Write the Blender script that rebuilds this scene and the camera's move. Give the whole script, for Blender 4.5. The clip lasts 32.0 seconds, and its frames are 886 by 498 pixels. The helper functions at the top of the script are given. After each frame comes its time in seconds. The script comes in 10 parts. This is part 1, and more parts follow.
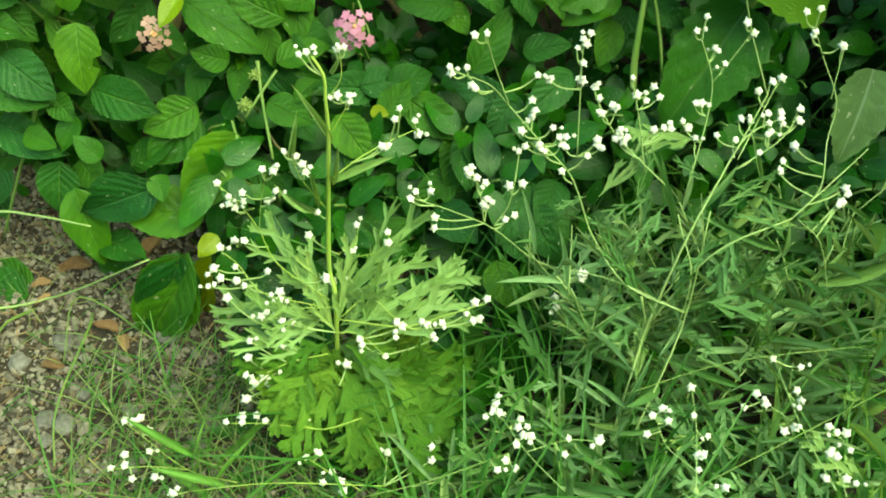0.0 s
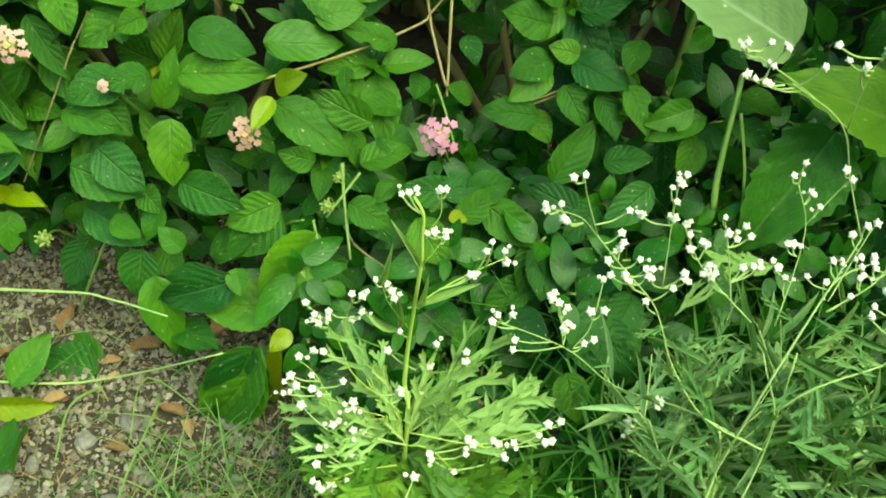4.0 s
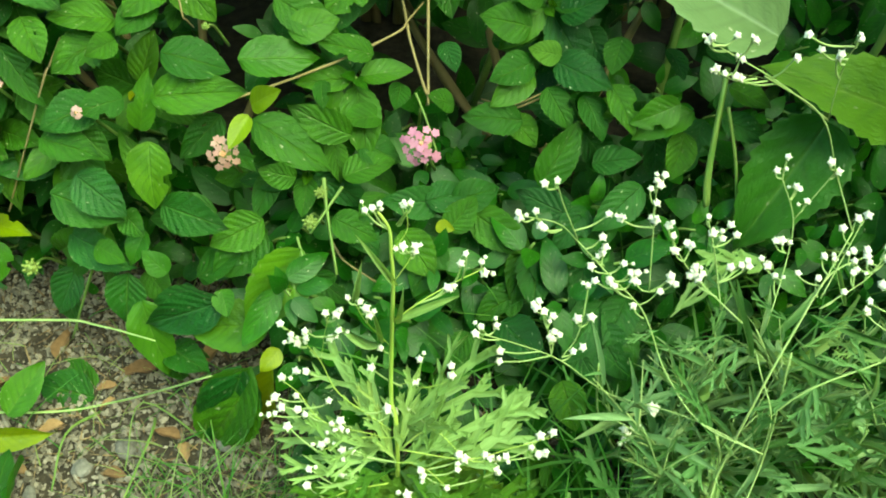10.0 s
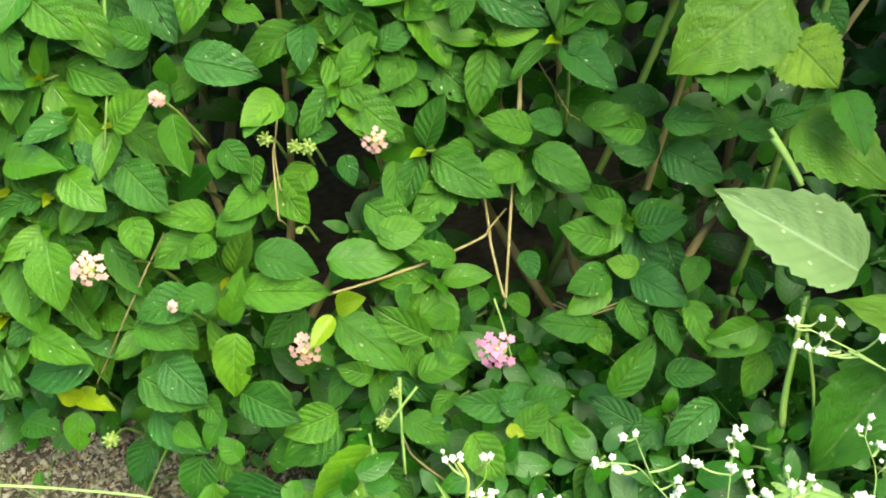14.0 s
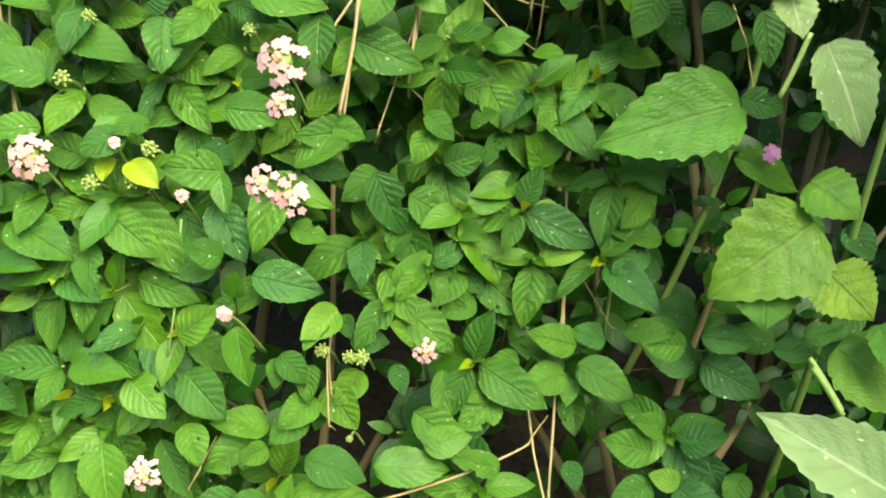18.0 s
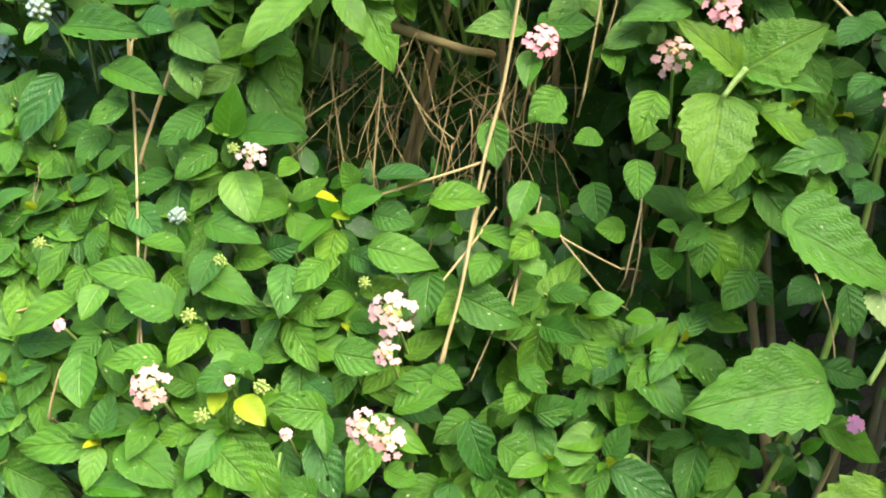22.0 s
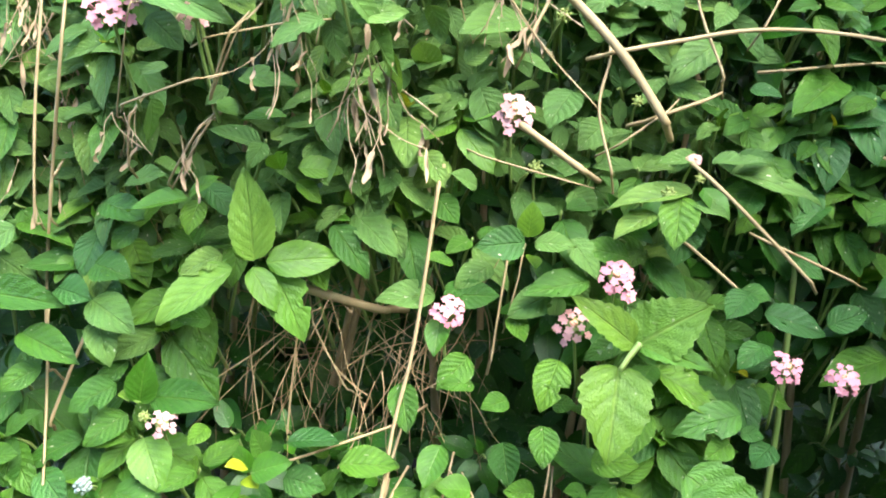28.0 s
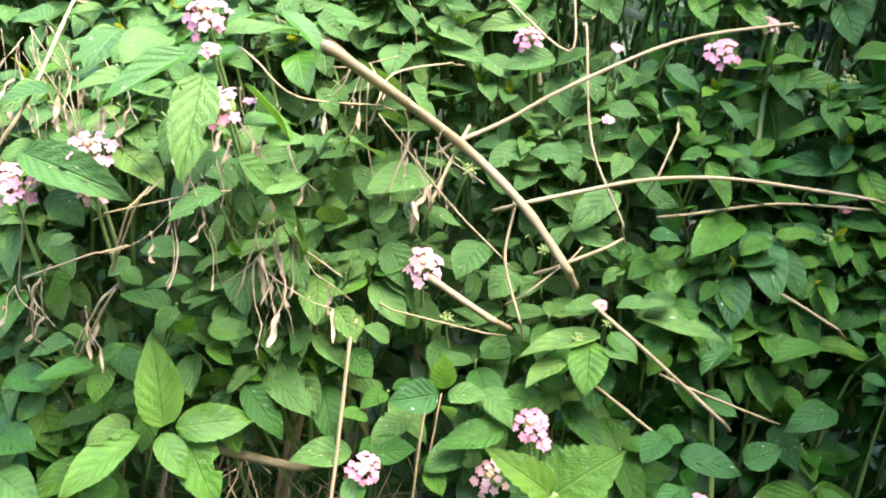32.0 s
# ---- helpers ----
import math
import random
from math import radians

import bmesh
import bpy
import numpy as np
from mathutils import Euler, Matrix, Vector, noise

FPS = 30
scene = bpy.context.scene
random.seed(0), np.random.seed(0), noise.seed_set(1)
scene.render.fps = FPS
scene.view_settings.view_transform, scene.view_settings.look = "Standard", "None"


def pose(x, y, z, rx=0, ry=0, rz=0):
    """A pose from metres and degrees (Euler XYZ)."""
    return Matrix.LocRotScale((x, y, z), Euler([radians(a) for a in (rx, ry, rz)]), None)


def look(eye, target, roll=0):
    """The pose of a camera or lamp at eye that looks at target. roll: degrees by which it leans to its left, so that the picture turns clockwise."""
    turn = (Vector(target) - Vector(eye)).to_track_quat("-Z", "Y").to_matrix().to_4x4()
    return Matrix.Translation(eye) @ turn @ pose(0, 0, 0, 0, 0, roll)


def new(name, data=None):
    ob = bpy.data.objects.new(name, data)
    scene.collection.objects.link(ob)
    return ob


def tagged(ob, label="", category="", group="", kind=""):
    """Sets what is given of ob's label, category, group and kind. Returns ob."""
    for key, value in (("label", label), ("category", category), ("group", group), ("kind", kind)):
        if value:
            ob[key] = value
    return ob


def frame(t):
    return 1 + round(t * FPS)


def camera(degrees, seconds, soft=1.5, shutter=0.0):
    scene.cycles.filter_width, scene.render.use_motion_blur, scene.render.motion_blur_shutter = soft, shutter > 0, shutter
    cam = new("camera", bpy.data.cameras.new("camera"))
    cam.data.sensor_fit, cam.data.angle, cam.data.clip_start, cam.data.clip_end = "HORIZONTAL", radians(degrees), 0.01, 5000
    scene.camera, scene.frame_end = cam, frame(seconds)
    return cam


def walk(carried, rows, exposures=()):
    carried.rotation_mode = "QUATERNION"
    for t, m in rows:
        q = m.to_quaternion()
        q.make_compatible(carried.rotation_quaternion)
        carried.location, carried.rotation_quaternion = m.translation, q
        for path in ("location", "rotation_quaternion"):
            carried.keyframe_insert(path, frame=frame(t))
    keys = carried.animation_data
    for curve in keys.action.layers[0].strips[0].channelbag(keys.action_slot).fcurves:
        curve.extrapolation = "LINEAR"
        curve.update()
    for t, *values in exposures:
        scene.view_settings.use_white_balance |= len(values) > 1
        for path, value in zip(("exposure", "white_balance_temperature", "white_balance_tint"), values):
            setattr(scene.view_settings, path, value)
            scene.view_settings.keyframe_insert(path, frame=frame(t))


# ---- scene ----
cam = camera(54.0, 32.0, soft=1.9)
PATH = [
    (0.0, pose(-0.0315, 0.0180, 0.5020, 41.386, -2.043, -6.032)),
    (0.5, pose(-0.0354, 0.0189, 0.5015, 42.417, -2.065, -4.957)),
    (1.0, pose(-0.0399, 0.0235, 0.5063, 43.221, -2.295, -3.937)),
    (1.5, pose(-0.0466, 0.0285, 0.5133, 43.879, -2.679, -3.093)),
    (2.0, pose(-0.0571, 0.0369, 0.5204, 43.717, -3.362, -2.704)),
    (2.5, pose(-0.0618, 0.0412, 0.5245, 44.216, -3.824, -2.279)),
    (4.5, pose(-0.0479, 0.0505, 0.5271, 44.139, -1.598, -1.467)),
    (5.0, pose(-0.0427, 0.0506, 0.5219, 43.654, 0.186, -3.657)),
    (5.5, pose(-0.0322, 0.0537, 0.5250, 42.865, 1.896, -7.218)),
    (6.0, pose(-0.0146, 0.0491, 0.5213, 42.202, 3.366, -8.634)),
    (6.5, pose(-0.0074, 0.0461, 0.5165, 41.406, 3.138, -9.313)),
    (7.0, pose(-0.0148, 0.0433, 0.5116, 41.785, 2.111, -9.597)),
    (7.5, pose(-0.0145, 0.0462, 0.5137, 42.026, 2.166, -8.893)),
    (8.0, pose(-0.0162, 0.0479, 0.5153, 42.824, 1.938, -7.358)),
    (8.5, pose(-0.0235, 0.0501, 0.5178, 43.597, 0.401, -6.493)),
    (9.0, pose(-0.0232, 0.0521, 0.5199, 44.108, 0.887, -4.741)),
    (9.5, pose(-0.0257, 0.0542, 0.5216, 44.683, 1.099, -3.697)),
    (10.0, pose(-0.0305, 0.0581, 0.5236, 44.459, 0.356, -2.640)),
    (10.5, pose(-0.0302, 0.0596, 0.5238, 44.871, 0.127, -1.312)),
    (11.0, pose(-0.0301, 0.0633, 0.5293, 46.107, 0.047, -0.680)),
    (11.5, pose(-0.0327, 0.0690, 0.5346, 46.716, -0.084, -0.375)),
    (12.0, pose(-0.0329, 0.0736, 0.5405, 47.101, -0.005, 0.043)),
    (12.5, pose(-0.0321, 0.0773, 0.5456, 47.760, 0.066, 0.656)),
    (13.0, pose(-0.0362, 0.0798, 0.5524, 49.414, 0.540, 1.009)),
    (13.5, pose(-0.0404, 0.0841, 0.5603, 50.393, 0.456, 1.588)),
    (14.0, pose(-0.0397, 0.0850, 0.5705, 52.347, 0.452, 2.557)),
    (14.5, pose(-0.0472, 0.0881, 0.5811, 54.109, 0.214, 3.013)),
    (15.0, pose(-0.0551, 0.0907, 0.5886, 55.122, -0.035, 3.149)),
    (15.5, pose(-0.0578, 0.0909, 0.5941, 56.353, -0.469, 3.408)),
    (17.5, pose(-0.0650, 0.0919, 0.6155, 60.201, -0.488, 3.736)),
    (18.0, pose(-0.0681, 0.0921, 0.6210, 61.346, -0.723, 3.683)),
    (18.5, pose(-0.0694, 0.0923, 0.6247, 62.505, -0.985, 3.890)),
    (19.0, pose(-0.0750, 0.0925, 0.6330, 63.751, -1.368, 4.228)),
    (19.5, pose(-0.0791, 0.0914, 0.6409, 65.149, -1.859, 4.822)),
    (20.0, pose(-0.0858, 0.0912, 0.6466, 65.827, -2.281, 5.509)),
    (20.5, pose(-0.0933, 0.0908, 0.6512, 66.607, -2.621, 6.058)),
    (21.0, pose(-0.0989, 0.0901, 0.6581, 67.914, -3.041, 6.587)),
    (21.5, pose(-0.1048, 0.0906, 0.6712, 69.573, -3.457, 7.012)),
    (22.0, pose(-0.1068, 0.0897, 0.6842, 71.305, -3.526, 7.570)),
    (22.5, pose(-0.1090, 0.0895, 0.6978, 72.686, -3.488, 7.787)),
    (23.0, pose(-0.1088, 0.0900, 0.7083, 73.873, -3.315, 7.867)),
    (23.5, pose(-0.1067, 0.0916, 0.7168, 75.080, -3.099, 7.780)),
    (24.0, pose(-0.1063, 0.0919, 0.7276, 75.978, -3.075, 7.276)),
    (24.5, pose(-0.1045, 0.0924, 0.7338, 76.922, -3.279, 6.736)),
    (25.0, pose(-0.1015, 0.0933, 0.7389, 77.412, -3.217, 6.666)),
    (25.5, pose(-0.1005, 0.0941, 0.7436, 77.964, -3.191, 6.251)),
    (27.5, pose(-0.0896, 0.0955, 0.7587, 80.142, -3.825, 5.340)),
    (28.0, pose(-0.0857, 0.0963, 0.7640, 80.897, -4.120, 4.522)),
    (28.5, pose(-0.0837, 0.0967, 0.7683, 81.095, -4.025, 4.087)),
    (29.0, pose(-0.0792, 0.0972, 0.7715, 81.887, -3.804, 3.675)),
    (29.5, pose(-0.0759, 0.0972, 0.7742, 82.523, -3.689, 3.295)),
    (30.0, pose(-0.0721, 0.0965, 0.7767, 83.426, -3.470, 2.892)),
    (30.5, pose(-0.0700, 0.0962, 0.7798, 84.829, -3.107, 2.340)),
    (31.0, pose(-0.0653, 0.0951, 0.7831, 86.132, -2.712, 2.205)),
    (31.5, pose(-0.0614, 0.0945, 0.7850, 87.507, -2.271, 1.906)),
    (32.0, pose(-0.0546, 0.0929, 0.7873, 88.970, -2.058, 1.777)),
]
walk(cam, PATH, [(0.0, 2.51, 8600, -32), (6.0, 2.73, 8600, -31), (9.0, 2.65, 8400, -34), (12.0, 2.86, 7950, -27), (15.0, 3.26, 7800, -4), (19.0, 3.35, 7700, 3), (22.0, 3.51, 7400, 9), (25.0, 3.75, 6700, 16), (29.0, 3.85, 6350, 23), (32.0, 3.85, 6200, 27)])
SKY, SUN = 0.14, 1.5
FILL_N, DEEP_N, GRASS_N = 1700, 1000, 2600
# ---- light ----
world = bpy.data.worlds.new("sky")
scene.world = world
world.use_nodes = True
wn = world.node_tree
sky = wn.nodes.new("ShaderNodeTexSky")
sky.sky_type, sky.sun_disc = "NISHITA", False
sky.sun_elevation, sky.sun_rotation = radians(55), radians(130)
wn.links.new(sky.outputs["Color"], wn.nodes["Background"].inputs["Color"])
wn.nodes["Background"].inputs["Strength"].default_value = SKY
sun = new("sun", bpy.data.lights.new("sun", "SUN"))
sun.data.energy, sun.data.angle, sun.data.color = SUN, radians(52), (1.0, 0.95, 0.84)
sun.matrix_world = look((1.1, -0.65, 2.6), (0, 0.5, 0.4))


# ---- materials ----
def nodes_of(name):
    m = bpy.data.materials.new(name)
    m.use_nodes = True
    return m, m.node_tree.nodes, m.node_tree.links, m.node_tree.nodes["Principled BSDF"]


def math_node(n, l, op, a, b=None, clamp=False):
    k = n.new("ShaderNodeMath")
    k.operation, k.use_clamp = op, clamp
    for i, v in enumerate((a, b)):
        if v is None:
            continue
        if isinstance(v, (int, float)):
            k.inputs[i].default_value = v
        else:
            l.new(v, k.inputs[i])
    return k.outputs[0]


def mix_node(n, l, fac, a, b):
    k = n.new("ShaderNodeMix")
    k.data_type = "RGBA"
    for sock, v in ((k.inputs[0], fac), (k.inputs[6], a), (k.inputs[7], b)):
        if isinstance(v, (int, float)):
            sock.default_value = v
        elif isinstance(v, tuple):
            sock.default_value = (*v, 1)
        else:
            l.new(v, sock)
    return k.outputs[2]


def leaf_material(name, dark, light, vein, island=False, ribs=7.0, spots=0.5, rough=0.42, through_light=0.28, bump=0.20, vein_mix=0.30, holes=False):
    """Green leaf: UV runs along (u) and across (v); side veins, mottling, pale spots, some light shining through."""
    m, n, l, p = nodes_of(name)
    uv = n.new("ShaderNodeUVMap")
    sep = n.new("ShaderNodeSeparateXYZ")
    l.new(uv.outputs[0], sep.inputs[0])
    u, v = sep.outputs[0], sep.outputs[1]
    across = math_node(n, l, "ABSOLUTE", math_node(n, l, "SUBTRACT", v, 0.5))
    slope = math_node(n, l, "SUBTRACT", math_node(n, l, "MULTIPLY", math_node(n, l, "POWER", u, 0.85), ribs), math_node(n, l, "MULTIPLY", across, ribs * 0.62))
    slope = math_node(n, l, "ADD", slope, math_node(n, l, "MULTIPLY", v, 0.5))
    saw = math_node(n, l, "PINGPONG", slope, 0.5)
    rib = math_node(n, l, "SUBTRACT", 1.0, math_node(n, l, "MULTIPLY", saw, 5.0), True)
    rib = math_node(n, l, "MULTIPLY", rib, math_node(n, l, "SUBTRACT", 1.0, math_node(n, l, "MULTIPLY", across, 1.7), True))
    mid = math_node(n, l, "SUBTRACT", 1.0, math_node(n, l, "MULTIPLY", across, 26.0), True)
    veins = math_node(n, l, "MAXIMUM", math_node(n, l, "MULTIPLY", rib, 0.12), mid)
    if island:
        rnd = n.new("ShaderNodeNewGeometry").outputs["Random Per Island"]
    else:
        rnd = n.new("ShaderNodeObjectInfo").outputs["Random"]
    tex = n.new("ShaderNodeTexCoord")
    shift = n.new("ShaderNodeVectorMath")
    shift.operation = "ADD"
    l.new(uv.outputs[0], shift.inputs[0])
    comb = n.new("ShaderNodeCombineXYZ")
    l.new(math_node(n, l, "MULTIPLY", rnd, 37.0), comb.inputs[0])
    l.new(math_node(n, l, "MULTIPLY", rnd, 91.0), comb.inputs[1])
    l.new(comb.outputs[0], shift.inputs[1])
    mott = n.new("ShaderNodeTexNoise")
    mott.inputs["Scale"].default_value, mott.inputs["Detail"].default_value = 3.0, 4
    l.new(shift.outputs[0], mott.inputs["Vector"])
    base = mix_node(n, l, rnd, dark, light)
    fresh = math_node(n, l, "MULTIPLY", math_node(n, l, "SUBTRACT", rnd, 0.86), 6.0, True)
    base = mix_node(n, l, fresh, base, (light[0] * 1.3, light[1] * 1.12, light[2] * 0.9))
    patch = math_node(n, l, "MULTIPLY", math_node(n, l, "SUBTRACT", mott.outputs["Fac"], 0.35), 1.6, True)
    base = mix_node(n, l, patch, base, tuple(0.62 * c for c in dark))
    base = mix_node(n, l, math_node(n, l, "MULTIPLY", rib, 0.62), base, tuple(0.55 * c for c in dark))
    rim = math_node(n, l, "MULTIPLY", math_node(n, l, "SUBTRACT", across, 0.45), 9.0, True)
    base = mix_node(n, l, math_node(n, l, "MAXIMUM", math_node(n, l, "MULTIPLY", veins, vein_mix), math_node(n, l, "MULTIPLY", rim, 0.35)), base, vein)
    dots = n.new("ShaderNodeTexNoise")
    dots.inputs["Scale"].default_value, dots.inputs["Detail"].default_value = 9.0, 2
    l.new(shift.outputs[0], dots.inputs["Vector"])
    spot = math_node(n, l, "MULTIPLY", math_node(n, l, "SUBTRACT", dots.outputs["Fac"], 0.675), 16.0 * spots, True)
    base = mix_node(n, l, spot, base, (0.42, 0.44, 0.28))
    l.new(base, p.inputs["Base Color"])
    p.inputs["Roughness"].default_value = rough
    p.inputs["Specular IOR Level"].default_value = 0.28
    b = n.new("ShaderNodeBump")
    b.inputs["Strength"].default_value, b.inputs["Distance"].default_value = bump, 0.0016
    quilt = math_node(n, l, "SUBTRACT", math_node(n, l, "MULTIPLY", saw, 0.8), math_node(n, l, "MULTIPLY", mid, 0.8))
    fine = n.new("ShaderNodeTexNoise")
    fine.inputs["Scale"].default_value = 26.0
    l.new(shift.outputs[0], fine.inputs["Vector"])
    l.new(math_node(n, l, "ADD", quilt, math_node(n, l, "MULTIPLY", fine.outputs["Fac"], 0.9)), b.inputs["Height"])
    l.new(b.outputs[0], p.inputs["Normal"])
    tr = n.new("ShaderNodeBsdfTranslucent")
    warm = mix_node(n, l, 0.5, base, (light[0] * 1.6, light[1] * 1.5, light[2] * 0.6))
    l.new(warm, tr.inputs["Color"])
    ms = n.new("ShaderNodeMixShader")
    ms.inputs[0].default_value = through_light
    l.new(p.outputs[0], ms.inputs[1])
    l.new(tr.outputs[0], ms.inputs[2])
    out = ms.outputs[0]
    if holes:
        # small round holes eaten by insects
        cell = n.new("ShaderNodeTexVoronoi")
        cell.inputs["Scale"].default_value = 4.5
        wob = n.new("ShaderNodeVectorMath")
        wob.operation = "MULTIPLY_ADD"
        l.new(fine.outputs["Color"], wob.inputs[0])
        wob.inputs[1].default_value = (0.06, 0.06, 0.0)
        l.new(shift.outputs[0], wob.inputs[2])
        l.new(wob.outputs[0], cell.inputs["Vector"])
        tint = n.new("ShaderNodeSeparateColor")
        l.new(cell.outputs["Color"], tint.inputs[0])
        size = math_node(n, l, "MULTIPLY", math_node(n, l, "SUBTRACT", tint.outputs[0], 0.86), 1.5, True)
        gone = math_node(n, l, "LESS_THAN", cell.outputs["Distance"], size)
        clear = n.new("ShaderNodeBsdfTransparent")
        cut = n.new("ShaderNodeMixShader")
        l.new(gone, cut.inputs[0])
        l.new(out, cut.inputs[1])
        l.new(clear.outputs[0], cut.inputs[2])
        out = cut.outputs[0]
    l.new(out, n["Material Output"].inputs["Surface"])
    return m


def plain_material(name, a, b, scale=60.0, rough=0.6, bump=0.3, stretch=(1, 1, 1), rnd=0.0, glow=0.0, island=False):
    """Two-tone noisy surface with fine relief; rnd lets each object differ."""
    m, n, l, p = nodes_of(name)
    tex = n.new("ShaderNodeTexCoord")
    mp = n.new("ShaderNodeMapping")
    mp.inputs["Scale"].default_value = stretch
    l.new(tex.outputs["Object"], mp.inputs["Vector"])
    big, small = n.new("ShaderNodeTexNoise"), n.new("ShaderNodeTexNoise")
    big.inputs["Scale"].default_value, small.inputs["Scale"].default_value = scale, scale * 6
    big.inputs["Detail"].default_value = 5
    l.new(mp.outputs[0], big.inputs["Vector"])
    l.new(mp.outputs[0], small.inputs["Vector"])
    f = math_node(n, l, "MULTIPLY", math_node(n, l, "SUBTRACT", big.outputs["Fac"], 0.3), 2.2, True)
    if rnd:
        o = n.new("ShaderNodeNewGeometry").outputs["Random Per Island"] if island else n.new("ShaderNodeObjectInfo").outputs["Random"]
        f = math_node(n, l, "ADD", math_node(n, l, "MULTIPLY", f, 1 - rnd), math_node(n, l, "MULTIPLY", o, rnd))
    col = mix_node(n, l, f, a, b)
    col = mix_node(n, l, math_node(n, l, "MULTIPLY", small.outputs["Fac"], 0.35), col, tuple(0.6 * c for c in a))
    l.new(col, p.inputs["Base Color"])
    p.inputs["Roughness"].default_value = rough
    p.inputs["Specular IOR Level"].default_value = 0.35
    bm = n.new("ShaderNodeBump")
    bm.inputs["Strength"].default_value, bm.inputs["Distance"].default_value = bump, 0.001
    l.new(small.outputs["Fac"], bm.inputs["Height"])
    l.new(bm.outputs[0], p.inputs["Normal"])
    if glow:
        tr = n.new("ShaderNodeBsdfTranslucent")
        l.new(col, tr.inputs["Color"])
        ms = n.new("ShaderNodeMixShader")
        ms.inputs[0].default_value = glow
        l.new(p.outputs[0], ms.inputs[1])
        l.new(tr.outputs[0], ms.inputs[2])
        l.new(ms.outputs[0], n["Material Output"].inputs["Surface"])
    return m


LEAF = leaf_material("lantana leaf", (0.018, 0.086, 0.005), (0.060, 0.168, 0.009), (0.110, 0.205, 0.035), spots=0.55, rough=0.52, through_light=0.22, bump=0.75, vein_mix=0.36, holes=True)
LEAF_MANY = leaf_material("crowded lantana leaf", (0.018, 0.086, 0.005), (0.060, 0.168, 0.009), (0.110, 0.205, 0.035), spots=0.55, rough=0.52, through_light=0.22, bump=0.75, vein_mix=0.36, holes=True, island=True)
# tone of old leaves; on the right it also carries painted shade
LEAF_OLD_SHADED = leaf_material("old and shaded blue-green lantana leaf", (0.011, 0.066, 0.007), (0.034, 0.124, 0.016), (0.075, 0.165, 0.040), spots=0.7, rough=0.48, through_light=0.16, bump=0.75, vein_mix=0.30, holes=True)
# paler leaf copy for the upper hedge; brighter light put into the colour
LEAF_BRIGHTENED = leaf_material("brightened lantana leaf", (0.036, 0.112, 0.015), (0.088, 0.190, 0.030), (0.130, 0.220, 0.060), spots=0.7, rough=0.6, through_light=0.22, bump=0.75, vein_mix=0.30, holes=True)
LEAF_BRIGHTENED_MANY = leaf_material("crowded brightened lantana leaf", (0.036, 0.112, 0.015), (0.088, 0.190, 0.030), (0.130, 0.220, 0.060), spots=0.7, rough=0.6, through_light=0.22, bump=0.75, vein_mix=0.30, holes=True, island=True)
# darker, greener copy of the leaf; inner shade is put into its colour
LEAF_FILL = leaf_material("shade-darkened lantana leaf", (0.008, 0.060, 0.003), (0.029, 0.122, 0.006), (0.065, 0.150, 0.022), island=True, spots=0.6, through_light=0.12, bump=0.22)
LEAF_YOUNG = leaf_material("young lantana leaf", (0.032, 0.125, 0.007), (0.075, 0.185, 0.012), (0.120, 0.220, 0.035), spots=0.3, bump=0.4)
LEAF_FRESH = leaf_material("fresh bright lantana leaf", (0.065, 0.185, 0.016), (0.130, 0.265, 0.034), (0.17, 0.29, 0.07), spots=0.3, rough=0.5, through_light=0.28, bump=0.75)
LEAF_YELLOW = leaf_material("yellowing lantana leaf", (0.165, 0.255, 0.009), (0.270, 0.300, 0.015), (0.300, 0.338, 0.045), spots=0.2)
BROAD = leaf_material("broad weed leaf", (0.030, 0.125, 0.009), (0.072, 0.195, 0.018), (0.14, 0.25, 0.06), ribs=5.0, spots=0.5, rough=0.5, through_light=0.32, bump=0.8, vein_mix=0.5)
# yellower copy for broad leaves catching light; that light is in the colour
BROAD_LIT = leaf_material("lit broad weed leaf", (0.055, 0.150, 0.010), (0.115, 0.220, 0.016), (0.17, 0.27, 0.06), ribs=5.0, spots=0.4, rough=0.5, through_light=0.32, bump=0.8, vein_mix=0.5)
BROAD_PALE = leaf_material("pale weed leaf underside", (0.12, 0.21, 0.065), (0.17, 0.26, 0.10), (0.28, 0.37, 0.20), ribs=6.0, spots=1.2, rough=0.6, bump=0.5, vein_mix=0.85)
PARTH_LEAF = leaf_material("feathery weed leaf", (0.19, 0.32, 0.085), (0.29, 0.43, 0.15), (0.36, 0.48, 0.20), ribs=3.0, spots=0.1, rough=0.55, bump=0.2)
# darker copy of the feathery leaf, with shade put into its colour
PARTH_DARK = leaf_material("weed leaf darkened as shade", (0.079, 0.187, 0.047), (0.160, 0.300, 0.098), (0.206, 0.318, 0.140), ribs=3.0, spots=0.1, rough=0.55, bump=0.2)
PARTH_MASS = leaf_material("narrow weed leaf", (0.085, 0.21, 0.062), (0.27, 0.40, 0.19), (0.34, 0.45, 0.25), island=True, ribs=2.0, spots=0.1, rough=0.55, bump=0.15)
GRASS = leaf_material("grass blade", (0.037, 0.136, 0.019), (0.103, 0.234, 0.042), (0.160, 0.281, 0.084), island=True, ribs=0.5, spots=0.1, rough=0.5, bump=0.1)
GRASS_PALE = leaf_material("pale dry grass blade", (0.12, 0.19, 0.055), (0.25, 0.29, 0.12), (0.30, 0.33, 0.17), island=True, ribs=0.5, spots=0.1, rough=0.6, bump=0.1)
PARTH_FRESH = leaf_material("fresh narrow weed leaf", (0.107, 0.254, 0.039), (0.224, 0.400, 0.088), (0.312, 0.449, 0.156), island=True, ribs=2.0, spots=0.1, rough=0.55, bump=0.15)
